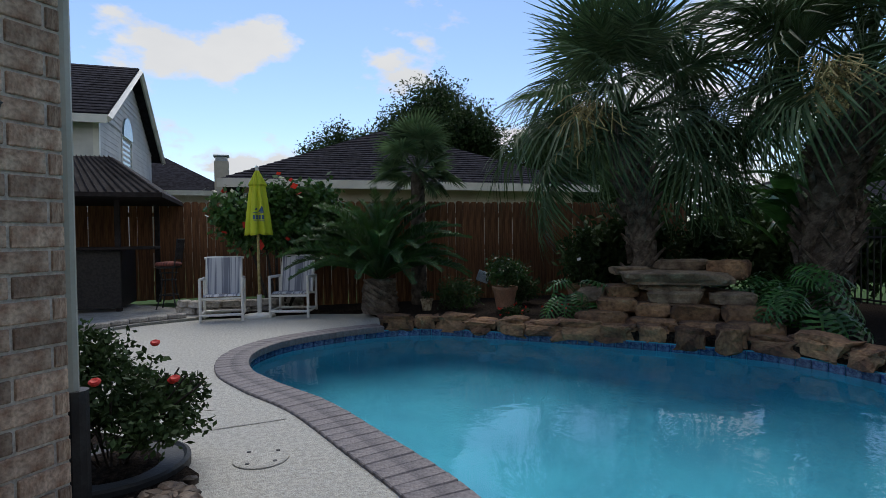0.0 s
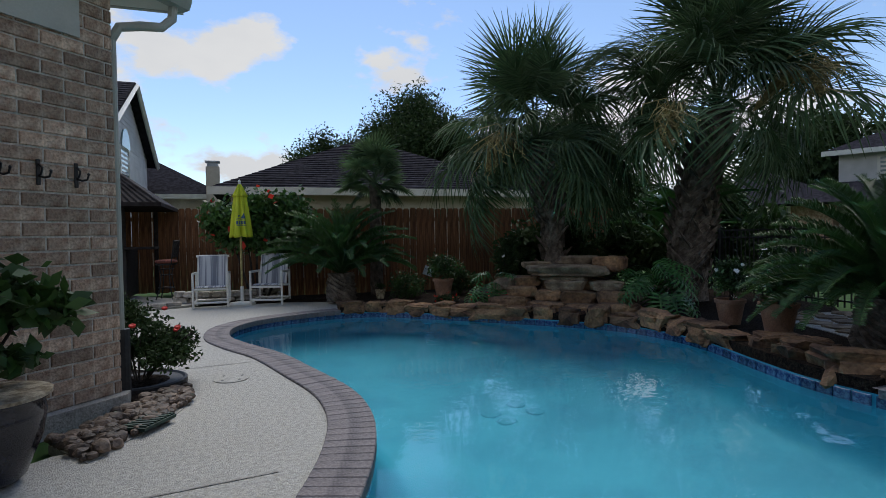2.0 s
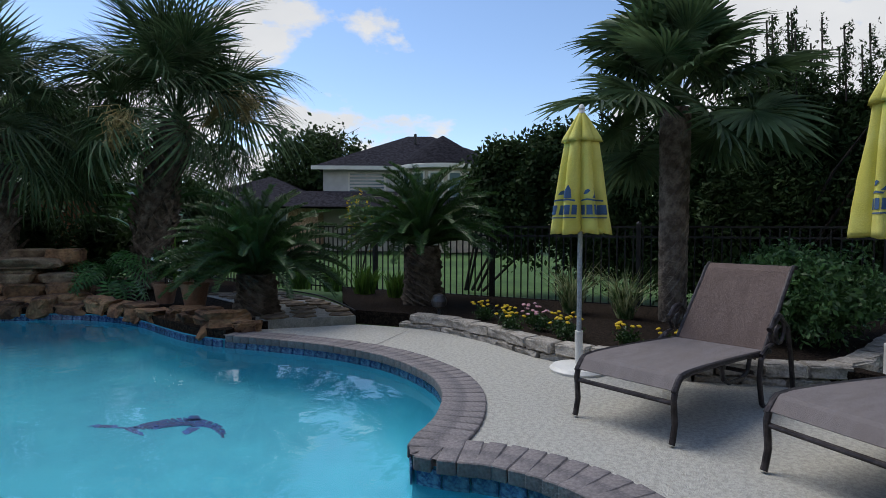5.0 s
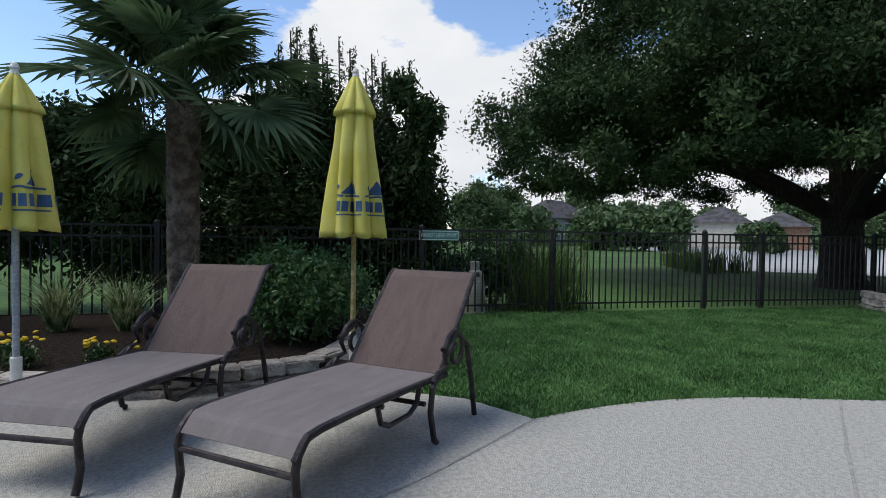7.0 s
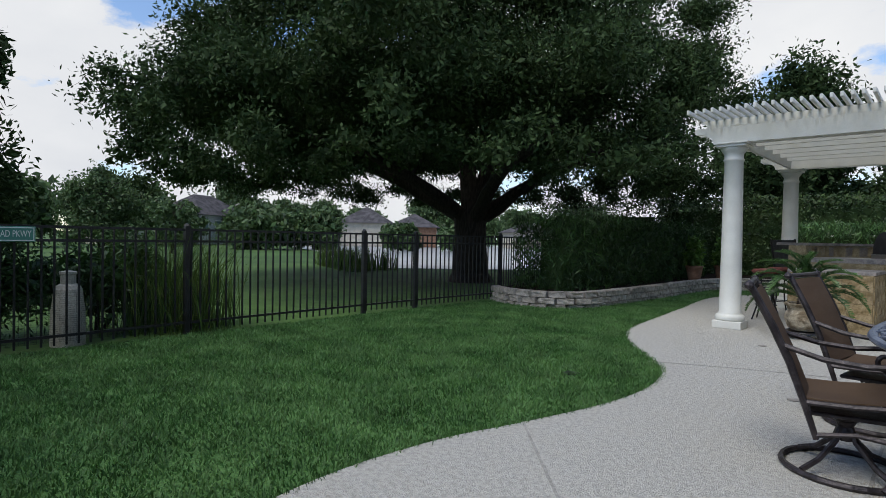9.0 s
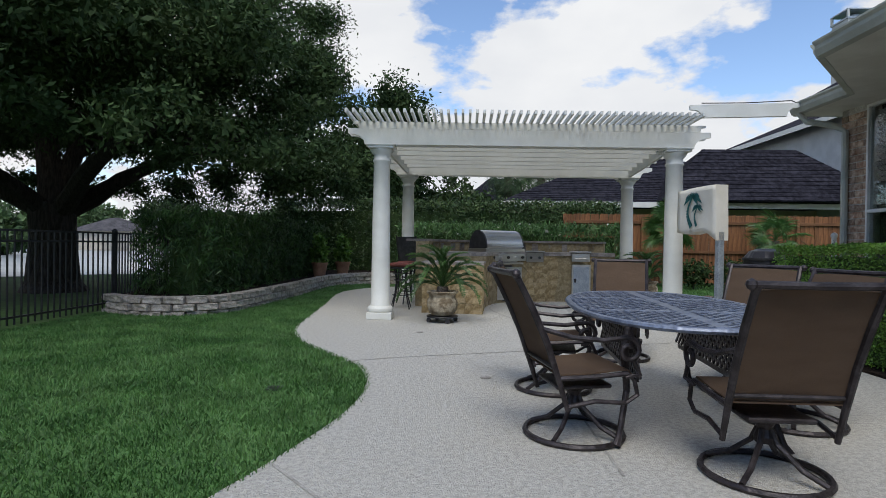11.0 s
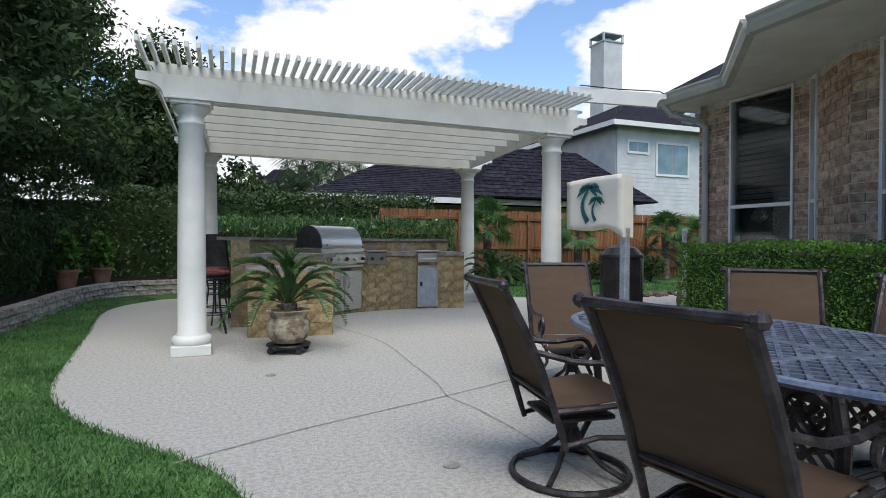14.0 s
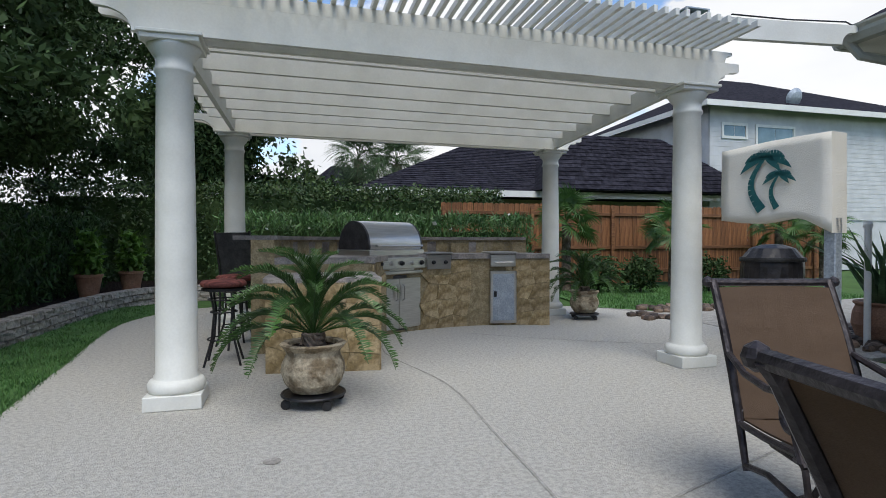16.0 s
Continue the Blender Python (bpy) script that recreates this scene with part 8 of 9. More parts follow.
for x, y, z, s in ((3.1, 7.6, 3.6, 1.0), (3.2, 8.0, 3.3, 0.7), (2.9, 6.9, 3.0, 0.9), (2.5, 6.6, 4.8, 1.1), (-5.3, -0.8, 3.6, 1.0), (-5.5, -0.9, 4.9, 1.1), (-5.4, -1.0, 5.8, 0.9), (-5.0, -0.6, 2.8, 0.9)):
    ob_low += [(x + g.gauss(0, 0.4), y + g.gauss(0, 0.4), z + g.gauss(0, 0.25), s * 0.8, s * 0.8, s * 0.55) for k in range(3)]
tree(OAK, -0.05, 2.0, 0.50, [((5.0, 2.5, 3.9), 0.22), ((-3.2, -4.0, 4.2), 0.22), ((2.5, -4.5, 4.2), 0.2), ((-4.3, 2.6, 3.6), 0.24), ((1.2, 4.8, 3.7), 0.22), ((0.3, 0.3, 6.5), 0.3), ((-1.2, -1.5, 6.0), 0.24), ((-5.0, -0.6, 3.8), 0.2)], [(x + 1.3, y + 1.0, z, p, q, r) for x, y, z, p, q, r in ob_bl] + ob_low, 400000, 0.054, 200, "leafdark", "broad live oak with a dark spreading crown beside the lake", 0.3, 0.4)


def plain_tree(at, h, r, seed, label, material="leafdark", n=7000, size=0.11, squash=1.0, base=0.35):
    g = random.Random(seed)
    bl = []
    for i in range(44):
        a = i * 2.39996
        t = (i + 0.5) / 44
        rr = r * 0.75 * math.sqrt(t) * g.uniform(0.7, 1.1)
        z = h * (base + (1 - base) * (0.12 + 0.78 * g.random() * (1 - 0.5 * rr / r)))
        bl.append((rr * math.cos(a), rr * math.sin(a), z, r * g.uniform(0.3, 0.48), r * g.uniform(0.3, 0.48), r * squash * g.uniform(0.28, 0.42)))
    return tree(at, -0.05, h * base, 0.05 * h ** 0.8, [((r * 0.4, 0.1, h * 0.65), 0.08), ((-r * 0.4, r * 0.2, h * 0.7), 0.08), ((0, -r * 0.4, h * 0.8), 0.08)], bl, n, size, seed, material, label, 0.3)


plain_tree((6.2, -29.5), 8.6, 2.9, 301, "slender leafy tree beyond the tall hedge", n=30000, size=0.085, squash=1.5, base=0.2)
plain_tree((3.2, -31.5), 4.6, 2.0, 302, "leafy tree rising behind the hedge", "hedge", 5000)
plain_tree((8.9, 28.0), 9.3, 5.0, 303, "broad dark oak behind the neighbouring house", n=140000, size=0.075, base=0.1)
plain_tree((14.2, 26.0), 8.4, 4.4, 304, "dark oak behind the neighbouring house", n=60000, size=0.07, base=0.1)
plain_tree((4.3, 30.0), 8.2, 3.5, 305, "rounded green tree behind the neighbouring house", n=30000, size=0.07, base=0.1)
plain_tree((16.5, 24.0), 9.0, 4.6, 306, "dark tree beyond the palms", n=60000, size=0.07, base=0.1)
plain_tree((30.0, 20.5), 9.5, 5.0, 307, "dark street tree beside the two-storey house", n=9000, size=0.16, base=0.1)
plain_tree((30.6, -14.3), 4.5, 2.15, 308, "rounded tree across the lake", "shoretree", n=22000, size=0.075, base=0.1)
plain_tree((38.0, -20.6), 3.8, 1.5, 309, "small rounded tree across the lake", "shoretree", n=2600, size=0.14, base=0.15)
for i, (x, y, h, r) in enumerate(((75, -30, 7, 5), (82, -48, 8, 5), (80, -62, 6, 5), (66, -75, 7, 5), (60, -92, 6, 5), (88, -18, 7, 5), (50, -100, 7, 6), (70, -8, 8, 5), (36, -110, 7, 6), (56, -15, 5, 4), (61, -27, 5, 4), (66, -42, 4.5, 4), (70, -50, 5, 4), (68, -61, 4.5, 4), (62, -82, 5, 5), (52, -96, 5, 4), (47.0, -31.8, 3.3, 3.2), (44.5, -36.0, 3.0, 2.4), (39.5, -42.0, 2.3, 1.6), (35.6, -45.2, 2.4, 1.5), (66, -33.5, 4, 2.0))):
    plain_tree((x, y), h * 1.35, r * 1.2, 320 + i, "far tree along the opposite shore", "shoretree", 6500, 0.28, 0.9, 0.05)
for x, y, h in ((0.6, -33.5, 4.6), (-1.0, -33.3, 4.4)):
    fan_palm((x, y), 0, h, 0.22, 0.2, 36, FAN, 0.9, int(x * 9), "distant fan palm over the hedge", 0, -75, 80)
FAN_SMALL = [mesh_of("frond", fan_leaf(0.55, 30, 0.55, 140, 0.2 + 0.2 * i, 30 + i, 0.02), "fanpalm") for i in range(2)]
for x, y, h in ((-2.9, -21.9, 1.6), (-6.1, -22.2, 1.35), (-9.6, -22.3, 1.5), (-11.3, -22.4, 1.3)):
    fan_palm((x, y), 0, h, 0.11, 0.1, 20, FAN_SMALL, 0.82, int(-x * 9), "small fan palm before the wooden fence", 0, -45, 80)
for x, y in ((-4.3, -21.0), (-6.0, -20.8), (-3.4, -21.3), (-8.0, -21.2)):
    shrub((x, y), [(0, 0, 0.45, 0.6, 0.5, 0.45)], 1500, 0.045, "leafdark", int(-x * 31), "dark rounded shrub along the side fence")
g = np.random.default_rng(17)
rb = empty("rock_bed", Matrix.Identity(4), "bed of loose brown stones beside the lawn", "stones", kind="structure")
for i in range(150):
    x, y = -1.7 - 4.0 * g.random(), 0.0
    y = -17.0 - 0.25 * (x + 1.7) * 0.4 - 0.55 * g.random() - (0.9 if x < -2.4 else 0.0)
    piece("pebble", pms[i % 5], rb, Matrix.Translation((x, y, 0.02)) @ Matrix.Rotation(g.random() * 6, 4, "Z") @ Matrix.Scale(1.0 + 1.0 * g.random(), 4))
for i in range(90):
    x, y = -2.4 - 1.6 * g.random(), -15.6 + 1.3 * g.random()
    piece("pebble", pms[i % 5], rb, Matrix.Translation((x, y, 0.02)) @ Matrix.Rotation(g.random() * 6, 4, "Z") @ Matrix.Scale(1.0 + 1.2 * g.random(), 4))
tagged(part("rock_bed_base", prism(B(), [(-1.75, -15.05), (-2.25, -16.2), (-2.35, -17.6), (-1.7, -18.85), (-2.6, -17.9), (-5.2, -18.2), (-8.5, -18.8), (-8.5, -14.15), (-2.2, -14.15), (-1.92, -14.55)], -0.1, -0.006), "joint"), "gritty brown soil between the stones", "soil", kind="structure")

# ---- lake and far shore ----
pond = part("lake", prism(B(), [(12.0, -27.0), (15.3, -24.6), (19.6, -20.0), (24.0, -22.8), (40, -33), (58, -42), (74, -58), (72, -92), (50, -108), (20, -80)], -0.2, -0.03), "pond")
tagged(pond, "rippling lake with the grey of the reflected sky put into its colour", "lake", kind="structure")
g = np.random.default_rng(21)
rp = np.concatenate([np.column_stack([g.uniform(19, 27, 4200), g.uniform(-20.0, -12.5, 4200)]), np.column_stack([g.uniform(17.5, 23, 1200), g.uniform(-20.5, -17.5, 1200)])])
rp = rp[np.abs((rp[:, 0] - 18) * 0.45 + rp[:, 1] + 19.5) < 1.3]
tagged(part("reeds", blades(np.column_stack([rp, np.full(len(rp), -0.05)]), 0.8, 0.02, 22, 0.4), "reed"), "tall green reeds on the lake shore", "reeds", kind="stuff")
cl = np.column_stack([g.normal(9.55, 0.32, 900), g.normal(-8.75, 0.3, 900), np.full(900, -0.05)])
tagged(part("ornamental_grass", blades(cl, 1.1, 0.007, 23, 0.8), "reed"), "arching ornamental grass behind the iron fence", "grass", kind="stuff")


# ---- neighbouring houses ----
def hip_roof(bm, x0, x1, y0, y1, z0, z1, over=0.5, ridge="x"):
    a = [(x0 - over, y0 - over), (x1 + over, y0 - over), (x1 + over, y1 + over), (x0 - over, y1 + over)]
    w, d = x1 - x0 + 2 * over, y1 - y0 + 2 * over
    if w > d:
        r = [(x0 - over + d / 2, (y0 + y1) / 2), (x1 + over - d / 2, (y0 + y1) / 2)]
    else:
        r = [((x0 + x1) / 2, y0 - over + w / 2), ((x0 + x1) / 2, y1 + over - w / 2)]
    lo = [bm.verts.new((x, y, z0)) for x, y in a]
    R = [bm.verts.new((x, y, z1)) for x, y in r]
    if w > d:
        fs = [(lo[0], lo[1], R[1], R[0]), (lo[1], lo[2], R[1]), (lo[2], lo[3], R[0], R[1]), (lo[3], lo[0], R[0])]
    else:
        fs = [(lo[0], lo[1], R[0]), (lo[1], lo[2], R[1], R[0]), (lo[2], lo[3], R[1]), (lo[3], lo[0], R[0], R[1])]
    for f in fs:
        bm.faces.new(f)
    bm.faces.new(list(reversed(lo)))
    return bm


def nb_window(parent, m, w, h, panes=2):
    fr = part("window", box(box(box(box(B(), -w / 2 - 0.09, w / 2 + 0.09, -0.05, 0.02, -0.1, 0), -w / 2 - 0.09, w / 2 + 0.09, -0.05, 0.02, h, h + 0.1), -w / 2 - 0.09, -w / 2, -0.045, 0.02, 0, h), w / 2, w / 2 + 0.09, -0.045, 0.02, 0, h), "white", parent, m=m)
    for i in range(panes):
        x0 = -w / 2 + w * i / panes
        part("pane", box(B(), x0 + 0.015, x0 + w / panes - 0.015, -0.012, 0.012, 0, h), "skypane", fr)
    return fr


def siding(parent, m, w, z0, z1, lap=0.18):
    bm = B()
    z = z0
    while z < z1:
        boxm(bm, Matrix.Translation((w / 2, -0.012, z + lap / 2)) @ Matrix.Rotation(radians(-2.5), 4, "X"), w, 0.02, lap)
        z += lap
    ob = part("siding", bm, "siding", parent, m=m)
    ob["kind"] = "stuff"
    return ob


def lap_courses(parent, A, Bv, Cv, Dv, step=0.28):
    """Shingle laps on a roof slope: A-B is the eave, D-C the ridge."""
    A, Bv, Cv, Dv = map(Vector, (A, Bv, Cv, Dv))
    n = max(2, int((Dv - A).length / step))
    nrm = (Bv - A).cross(Dv - A).normalized()
    if nrm.z < 0:
        nrm = -nrm
    v, f = [], []
    for i in range(n):
        p0, p1 = A.lerp(Dv, i / n), A.lerp(Dv, (i + 1.05) / n)
        q0, q1 = Bv.lerp(Cv, i / n), Bv.lerp(Cv, (i + 1.05) / n)
        k = max(1, int((q0 - p0).length / 0.9))
        for j in range(k):
            a, b = p0.lerp(q0, j / k), p0.lerp(q0, (j + 0.985) / k)
            c, d = p1.lerp(q1, (j + 0.985) / k), p1.lerp(q1, j / k)
            s = len(v)
            v += [tuple(a + nrm * 0.035), tuple(b + nrm * 0.035), tuple(c + nrm * 0.012), tuple(d + nrm * 0.012), tuple(a + nrm * 0.002), tuple(b + nrm * 0.002)]
            f += [(s, s + 1, s + 2, s + 3), (s, s + 1, s + 5, s + 4)]
    ob = part("shingles", (v, f), "shingle", parent)
    ob["kind"] = "stuff"
    return ob


n1 = empty("neighbour_house", Matrix.Identity(4), "single-storey house with a dark hip roof behind the fence", "house")
part("wall", box(B(), -0.3, 9.0, 14.7, 24.0, 0, 2.6), "tanwall", n1)
part("roof", hip_roof(B(), -0.3, 9.0, 14.7, 24.0, 2.62, 4.95, 0.55), "shingle", n1)
part("fascia", box(B(), -0.87, 9.57, 14.11, 14.15, 2.45, 2.66), "trim", n1)
lap_courses(n1, (-0.85, 14.15, 2.62), (9.55, 14.15, 2.62), (4.4, 19.35, 4.95), (4.3, 19.35, 4.95))
lap_courses(n1, (-0.85, 24.5, 2.62), (-0.85, 14.15, 2.62), (4.3, 19.3, 4.95), (4.3, 19.4, 4.95))
n2 = empty("neighbour_house", Matrix.Identity(4), "two-storey house with white siding and a gabled front", "house")
part("wall", box(B(), -16.0, -4.4, 18.9, 27.6, 0, 4.95), "siding", n2)
siding(n2, frame_at(Vector((-16.0, 18.88, 0)), Vector((1, 0, 0))), 11.6, 2.2, 4.95)
siding(n2, frame_at(Vector((-4.38, 18.9, 0)), Vector((0, 1, 0))), 8.7, 2.2, 4.95)
part("gable", prism(B(), [(0, 0), (8.7, 0), (4.35, 2.4)], 0, 0.1), "siding", n2, m=Matrix.Translation((-4.48, 18.9, 4.95)) @ Matrix.Rotation(radians(90), 4, "Z") @ Matrix.Rotation(radians(90), 4, "X"))
v, f = [], []
for i in range(12):
    z, d = i * 0.2, i * 0.2 / 2.4 * 4.35
    v += [(-4.33, 18.95 + d, 4.95 + z), (-4.33, 27.55 - d, 4.95 + z), (-4.36, 27.5 - d - 0.3, 5.14 + z), (-4.36, 19.0 + d + 0.3, 5.14 + z)]
    f.append((4 * i, 4 * i + 1, 4 * i + 2, 4 * i + 3))
part("gable_siding", (v, f), "siding", n2)
bm = B()
for y0, y1 in ((18.35, 23.25), (28.15, 23.25)):
    lo = [bm.verts.new((x, y, z)) for x, y, z in ((-16.4, y0, 4.72), (-4.0, y0, 4.72), (-4.0, y1, 7.42), (-16.4, y1, 7.42))]
    hi = [bm.verts.new(Vector(q.co) + Vector((0, 0, 0.14))) for q in lo]
    bm.faces.new(hi)
    bm.faces.new(lo)
    for i in range(4):
        bm.faces.new((lo[i], lo[(i + 1) % 4], hi[(i + 1) % 4], hi[i]))
part("roof", bm, "shingle", n2)
lap_courses(n2, (-16.4, 18.35, 4.87), (-4.0, 18.35, 4.87), (-4.0, 23.25, 7.57), (-16.4, 23.25, 7.57))
part("bargeboard", tube(B(), [(-3.97, 18.3, 4.72), (-3.97, 23.25, 7.45), (-3.97, 28.2, 4.72)], 0.1, 4), "white", n2)
part("fascia", box(B(), -16.4, -4.0, 18.28, 18.34, 4.6, 4.84), "white", n2)
part("corner_board", box(B(), -4.5, -4.34, 18.84, 19.0, 0, 4.7), "white", n2)
nb_window(n2, Matrix.Translation((-4.37, 22.6, 3.6)) @ Matrix.Rotation(radians(90), 4, "Z"), 1.5, 1.2)
part("arch_window", prism(B(), [(0.75 * math.cos(math.pi * i / 12), 0.75 * math.sin(math.pi * i / 12)) for i in range(13)], 0, 0.06), "skypane", n2, m=Matrix.Translation((-4.34, 22.6, 4.84)) @ Matrix.Rotation(radians(90), 4, "Z") @ Matrix.Rotation(radians(90), 4, "X"))
part("wing", box(B(), -9.0, -1.5, 27.7, 36.0, 0, 3.4), "tanwall", n2)
part("wing_roof", hip_roof(B(), -9.5, -1.4, 27.7, 36.0, 3.4, 6.0, 0.5), "shingle", n2)
part("wing_fascia", box(B(), -9.9, -0.9, 27.12, 27.16, 3.2, 3.42), "trim", n2)
ch = part("chimney", box(B(), -1.75, -1.15, 27.0, 27.6, 2.6, 4.75), "tanwall", n2)
part("chimney_cap", box(box(B(), -1.7, -1.2, 27.05, 27.55, 4.75, 4.95), -1.78, -1.12, 26.97, 27.63, 4.96, 5.02), "greypost", n2)

n3 = empty("neighbour_house", Matrix.Translation((27.3, 11.3, 0)) @ Matrix.Rotation(radians(-62), 4, "Z"), "two-storey brick and siding house with a round bay of windows", "house")
part("wall", box(B(), -5.0, 5.5, 0.0, 9.0, 0, 4.62), "siding", n3)
siding(n3, frame_at(Vector((-5.0, -0.02, 0)), Vector((1, 0, 0))), 10.5, 2.3, 4.6)
part("roof", hip_roof(B(), -5.0, 5.5, 0.0, 9.0, 4.62, 7.1, 0.55), "shingle", n3)
part("fascia", box(B(), -5.56, 6.06, -0.6, -0.56, 4.45, 4.66), "white", n3)
bay = part("bay", lathe(B(), [(2.3, 0), (2.3, 4.6)], 32, (1.6, 0.6, 0)), "tanwall", n3, "round brick bay")
part("bay_roof", lathe(B(), [(2.65, 4.55), (2.65, 4.72), (1.4, 5.7), (0.05, 6.5)], 32, (1.6, 0.6, 0)), "shingle", n3)
part("bay_fascia", lathe(B(), [(2.66, 4.45), (2.68, 4.47), (2.68, 4.66), (2.66, 4.68)], 32, (1.6, 0.6, 0)), "white", n3)
for a in (-150, -125, -100, -75, -50, -28):
    nb_window(n3, Matrix.Translation((1.6, 0.6, 2.95)) @ Matrix.Rotation(radians(a + 90), 4, "Z") @ Matrix.Translation((0, -2.3, 0)), 0.62, 1.25, 1)
nb_window(n3, Matrix.Translation((-2.6, -0.03, 3.15)), 1.9, 1.15)
part("porch_roof", hip_roof(B(), -9.0, 6.5, -2.5, 0.5, 2.35, 3.25, 0.4), "shingle", n3)
part("lower_wall", box(B(), -9.0, -5.02, -1.5, 7.0, 0, 2.3), "brickstuff", n3)
part("garage_roof", hip_roof(B(), -12.5, -4.5, -1.8, 8.0, 2.34, 4.3, 0.5), "shingle", n3)
nb_window(n3, Matrix.Translation((-7.4, -1.53, 1.0)), 1.5, 1.2)
part("vent", tube(B(), [(0, 3, 6.4), (0, 3, 7.0)], 0.08, 8), "rubber", n3)

n4 = empty("neighbour_house", Matrix.Identity(4), "white two-storey house with dark roofs and a tall chimney", "house")
part("wall", box(B(), -24.0, -11.6, -38.0, -27.3, 0, 6.2), "siding", n4)
siding(n4, frame_at(Vector((-11.58, -38.0, 0)), Vector((0, 1, 0))), 10.7, 2.0, 6.2)
siding(n4, frame_at(Vector((-11.6, -27.28, 0)), Vector((-1, 0, 0))), 12.4, 2.0, 6.2)
part("roof", hip_roof(B(), -24.0, -11.6, -38.0, -27.3, 6.22, 9.0, 0.6), "shingle", n4)
part("fascia", box(box(B(), -24.6, -10.98, -26.72, -26.68, 6.05, 6.26), -11.02, -10.98, -38.6, -26.73, 6.05, 6.26), "white", n4)
nb_window(n4, Matrix.Translation((-14.6, -27.26, 4.2)) @ Matrix.Rotation(math.pi, 4, "Z"), 1.7, 1.3)
nb_window(n4, Matrix.Translation((-12.7, -27.26, 5.1)) @ Matrix.Rotation(math.pi, 4, "Z"), 1.0, 0.4)
part("front_wing", box(B(), -13.0, 1.0, -38.0, -29.0, 0, 2.7), "tanwall", n4)
part("wing_roof", hip_roof(B(), -11.4, 1.0, -37.0, -27.0, 2.75, 5.3, 0.5), "shingle", n4)
part("wing_fascia", box(B(), -11.9, 1.5, -26.5, -26.46, 2.58, 2.78), "white", n4)
lap_courses(n4, (1.5, -26.5, 2.75), (-11.9, -26.5, 2.75), (-6.4, -32.0, 5.3), (-4.0, -32.0, 5.3))
part("side_roof", hip_roof(B(), -12.2, -4.6, -30.2, -26.3, 2.8, 5.0, 0.4), "shingle", n4)
lap_courses(n4, (-4.2, -25.9, 2.82), (-12.6, -25.9, 2.82), (-10.25, -28.25, 5.02), (-6.55, -28.25, 5.02))
part("chimney", box(B(), -17.65, -16.35, -35.6, -34.4, 5.0, 12.75), "siding", n4)
part("chimney_cap", box(lathe(box(B(), -17.72, -16.28, -35.67, -34.33, 12.72, 12.8), [(0.3, 12.8), (0.3, 13.05), (0.34, 13.06)], 16, (-17.0, -35.0, 0)), -17.72, -16.28, -35.67, -34.33, 13.16, 13.22), "greypost", n4, "metal cowl over the chimney")
for x in (-17.66, -16.34):
    for y in (-35.61, -34.39):
        part("cap_post", box(B(), x - 0.05, x + 0.05, y - 0.05, y + 0.05, 12.8, 13.16), "siding", n4)
v, f = [], []
for i in range(42):
    z = 5.2 + i * 0.18
    for a, b in (((-17.65, -34.39), (-16.35, -34.39)), ((-16.34, -35.6), (-16.34, -34.4))):
        k, o = len(v), (0.0, 0.012) if a[1] == b[1] else (0.012, 0.0)
        v += [(a[0] + o[0], a[1] + o[1], z), (b[0] + o[0], b[1] + o[1], z), (b[0], b[1], z + 0.18), (a[0], a[1], z + 0.18)]
        f.append((k, k + 1, k + 2, k + 3))
part("chimney_siding", (v, f), "siding", n4)["kind"] = "stuff"
part("dish", lathe(B(), [(0.02, 0), (0.25, 0.05), (0.38, 0.16)], 20), "greypost", n4, m=Matrix.Translation((-15.6, -27.2, 6.7)) @ Matrix.Rotation(radians(70), 4, "X"))
part("vent", tube(B(), [(-13.5, -29.5, 6.8), (-13.5, -29.5, 7.6)], 0.14, 8), "rubber", n4)
n5 = empty("neighbour_house", Matrix.Identity(4), "far house with a dark pointed roof", "house")
part("wall", box(B(), -2.6, 3.5, -46.0, -41.0, 0, 3.0), "tanwall", n5)
part("roof", hip_roof(B(), -2.6, 3.5, -46.0, -41.0, 3.0, 5.6, 0.4), "shingle", n5)
for i, (x, y, w, h, rz, c) in enumerate(((69, -29, 7.5, 3.5, -65, "tanwall"), (70, -37.5, 9.5, 4.8, -62, "greypost"), (63.5, -49, 7, 2.6, -52, "tanwall"), (59.5, -55, 7, 4.2, -50, "tanwall"), (55.5, -60, 6.5, 3.6, -48, "terracotta"), (43, -70, 8, 3.0, -35, "tanwall"), (37, -74, 8, 3.0, -30, "tanwall"))):
    hs = empty("far_house", Matrix.Translation((x, y, 0)) @ Matrix.Rotation(radians(rz), 4, "Z"), "distant suburban house across the lake", "house", "houses across the lake")
    part("wall", box(B(), -w / 2, w / 2, -3, 3, 0, h * 0.72), c, hs)
    part("roof", hip_roof(B(), -w / 2, w / 2, -3, 3, h * 0.72, h * 1.25, 0.5), "farroof", hs)
    for k in range(4):
        nb_window(hs, Matrix.Translation((-w / 2 + w * (k + 0.5) / 4, -3.02, h * 0.3)), 1.0, h * 0.28, 2)

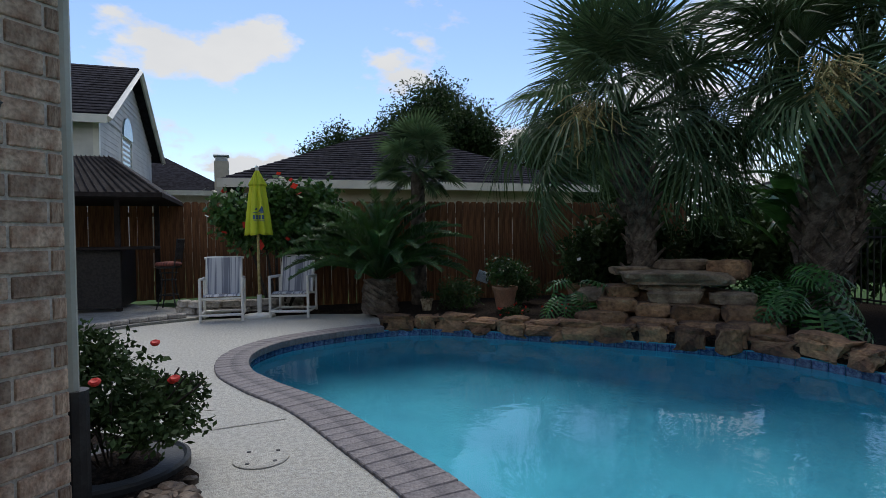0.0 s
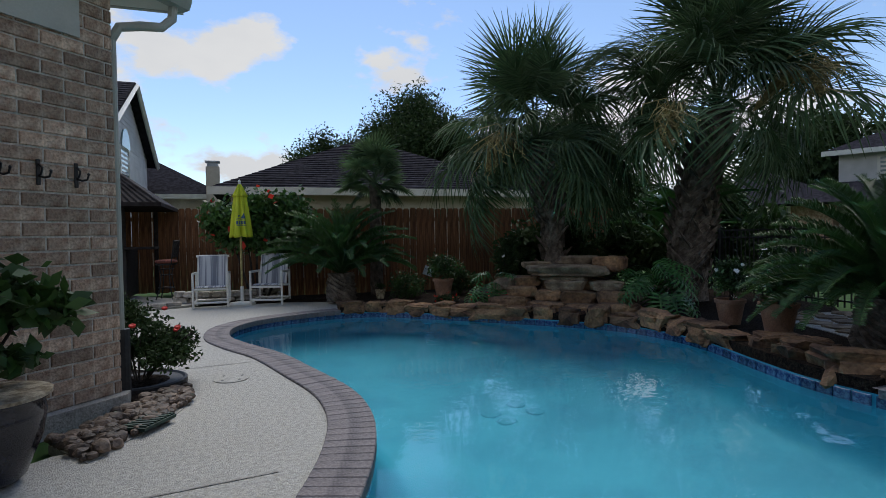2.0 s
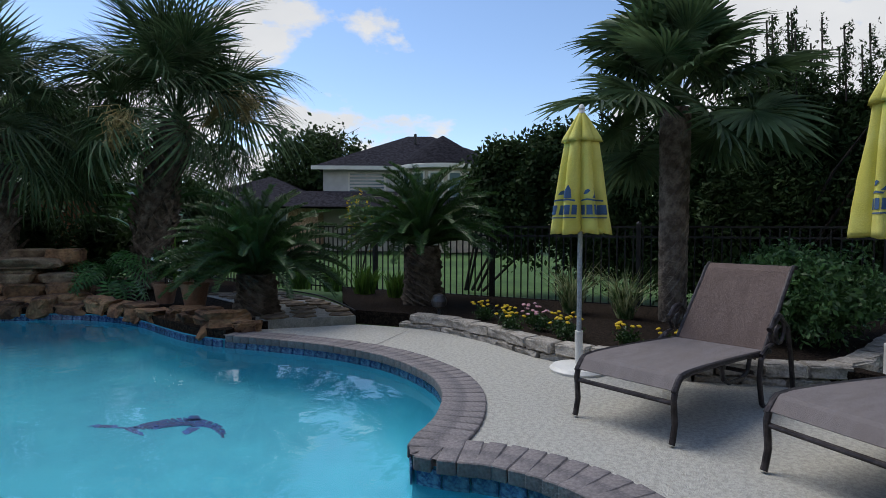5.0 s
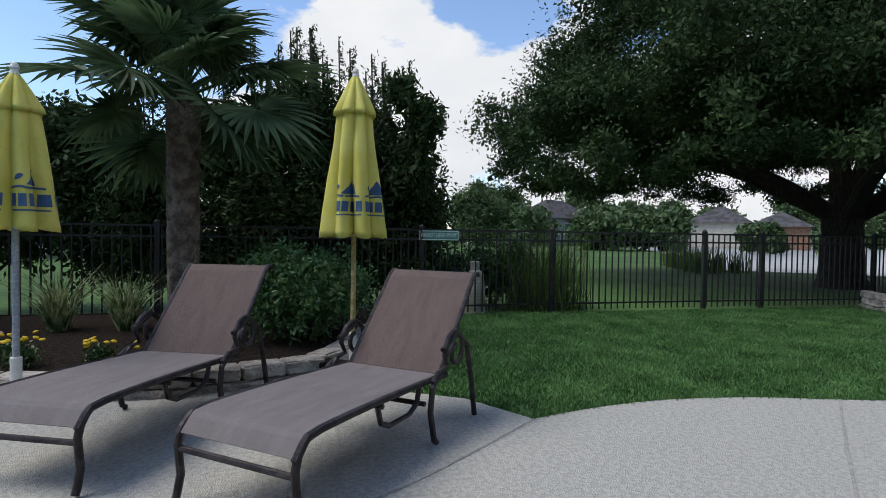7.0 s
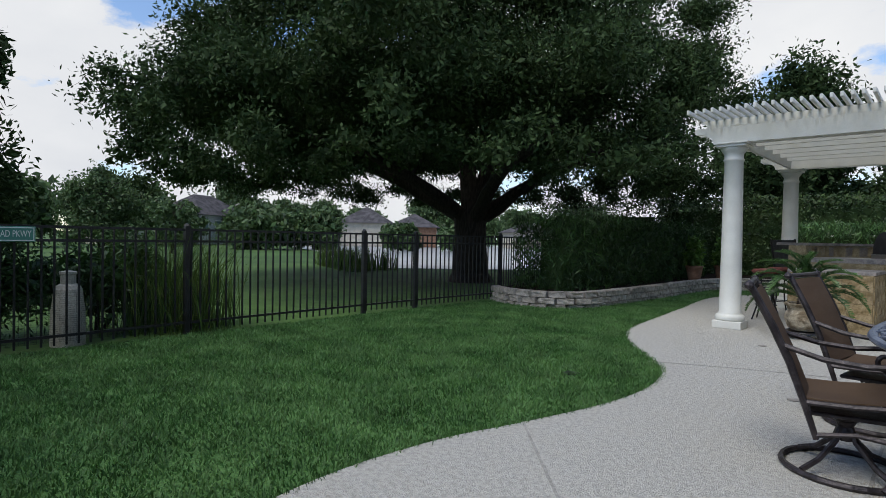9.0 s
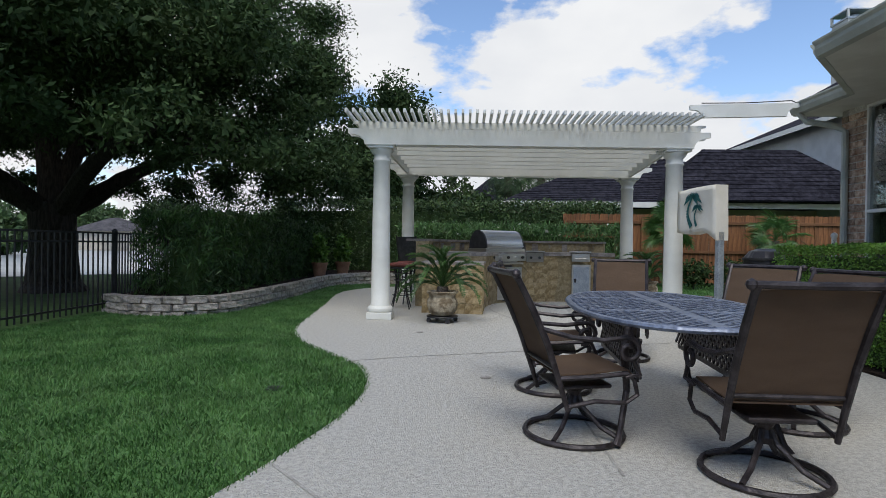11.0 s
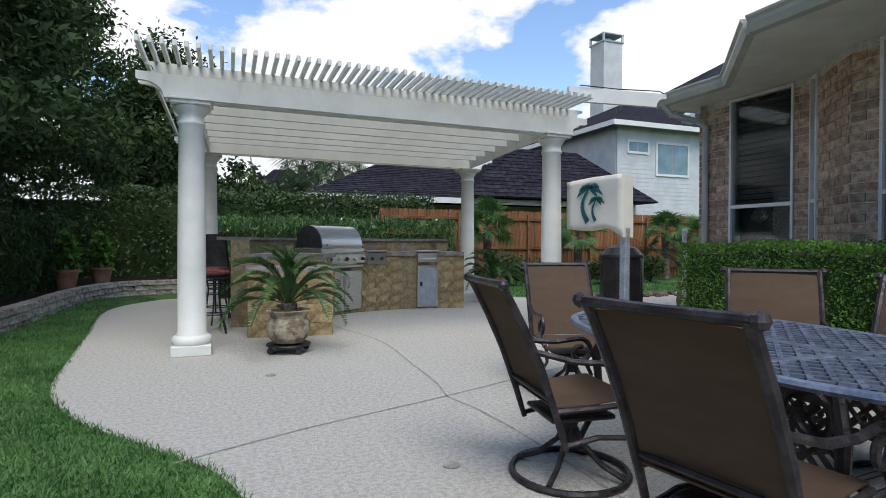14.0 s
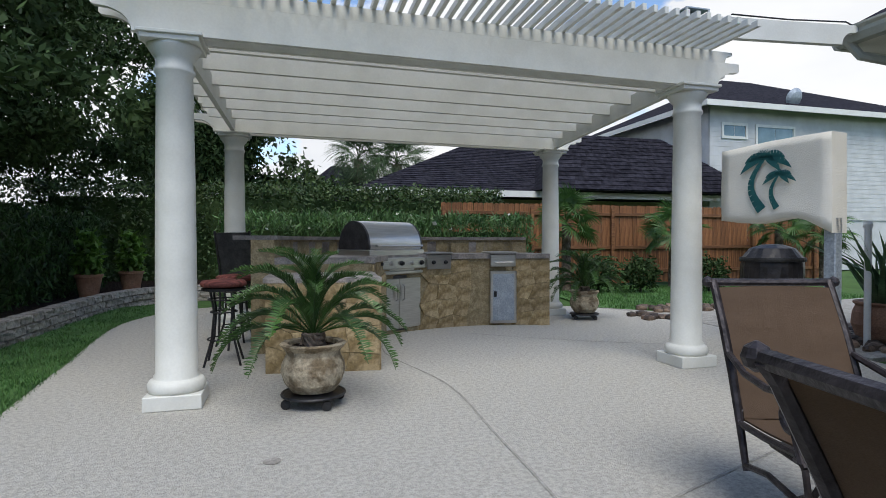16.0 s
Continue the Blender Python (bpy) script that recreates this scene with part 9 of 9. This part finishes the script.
# ---- pieces of the pool edge and of the brick walls ----
cm = mesh_of("coping_brick", box(B(), -0.0512, 0.0512, -0.155, 0.155, -0.055, 0.022, 0.006), "coping")
cop = empty("pool_coping", Matrix.Identity(4), "grey-brown bullnose brick coping round the pool", "coping", kind="structure")
bm = B()
mid = offset(coping_line, 0.14 * OUT, False)
a, b = offset(coping_line, 0.285 * OUT, False), offset(coping_line, 0.0, False)
for i in range(len(mid) - 1):
    q = [(a[i], -0.04), (a[i + 1], -0.04), (b[i + 1], -0.04), (b[i], -0.04)]
    bm.faces.new([bm.verts.new((p.x, p.y, 0.015)) for p, z in q])
part("coping_bed", bm, "copingjoint", cop, "sand joints under the coping bricks")
for i, (p, d) in enumerate(along(mid, 0.104)):
    piece("coping_brick", cm, cop, frame_at(p, d, random.Random(i).uniform(-0.002, 0.002)) @ Matrix.Rotation(random.Random(i + 999).uniform(-0.02, 0.02), 4, "Z"))
tm = mesh_of("tile", box(B(), -0.072, 0.072, -0.006, 0.006, -0.17, -0.042, 0.003), "tile")
band = empty("tile_band", Matrix.Identity(4), "blue patterned waterline tiles", "tiles", kind="structure")
for i, (p, d) in enumerate(along(offset(pool, 0.006 * OUT), 0.15, True)):
    piece("tile", tm, band, frame_at(p, d))
made, full, rest_v, rest_f = 0, brick_mesh(0.285), [], []
cube_f = [(0, 1, 3, 2), (4, 6, 7, 5), (0, 4, 5, 1), (2, 3, 7, 6), (0, 2, 6, 4), (1, 5, 7, 3)]
for i, m, L, holes in BRICK_RUNS:
    if i not in (2, 3, 4, 7):
        continue
    for s0, s1, z in brick_positions(L, 0.102, H_WALL, holes):
        if i == 7 and made < 300 and s1 > 1.15 and z < 3.0:
            w = s1 - s0
            k = m @ Matrix.Translation((s0, 0, z)) @ Matrix.Diagonal((w / 0.285, 1, 1, 1))
            piece("brick", full, house, k)
            made += 1
        else:
            k = len(rest_v)
            rest_v += [tuple(m @ Vector((x, y, q))) for x in (s0, s1) for y in (-0.012, 0.03) for q in (z, z + 0.084)]
            rest_f += [tuple(k + j for j in f) for f in cube_f]
tagged(part("brickwork", (rest_v, rest_f), "brickstuff", house, "weathered brown brickwork"), kind="stuff")
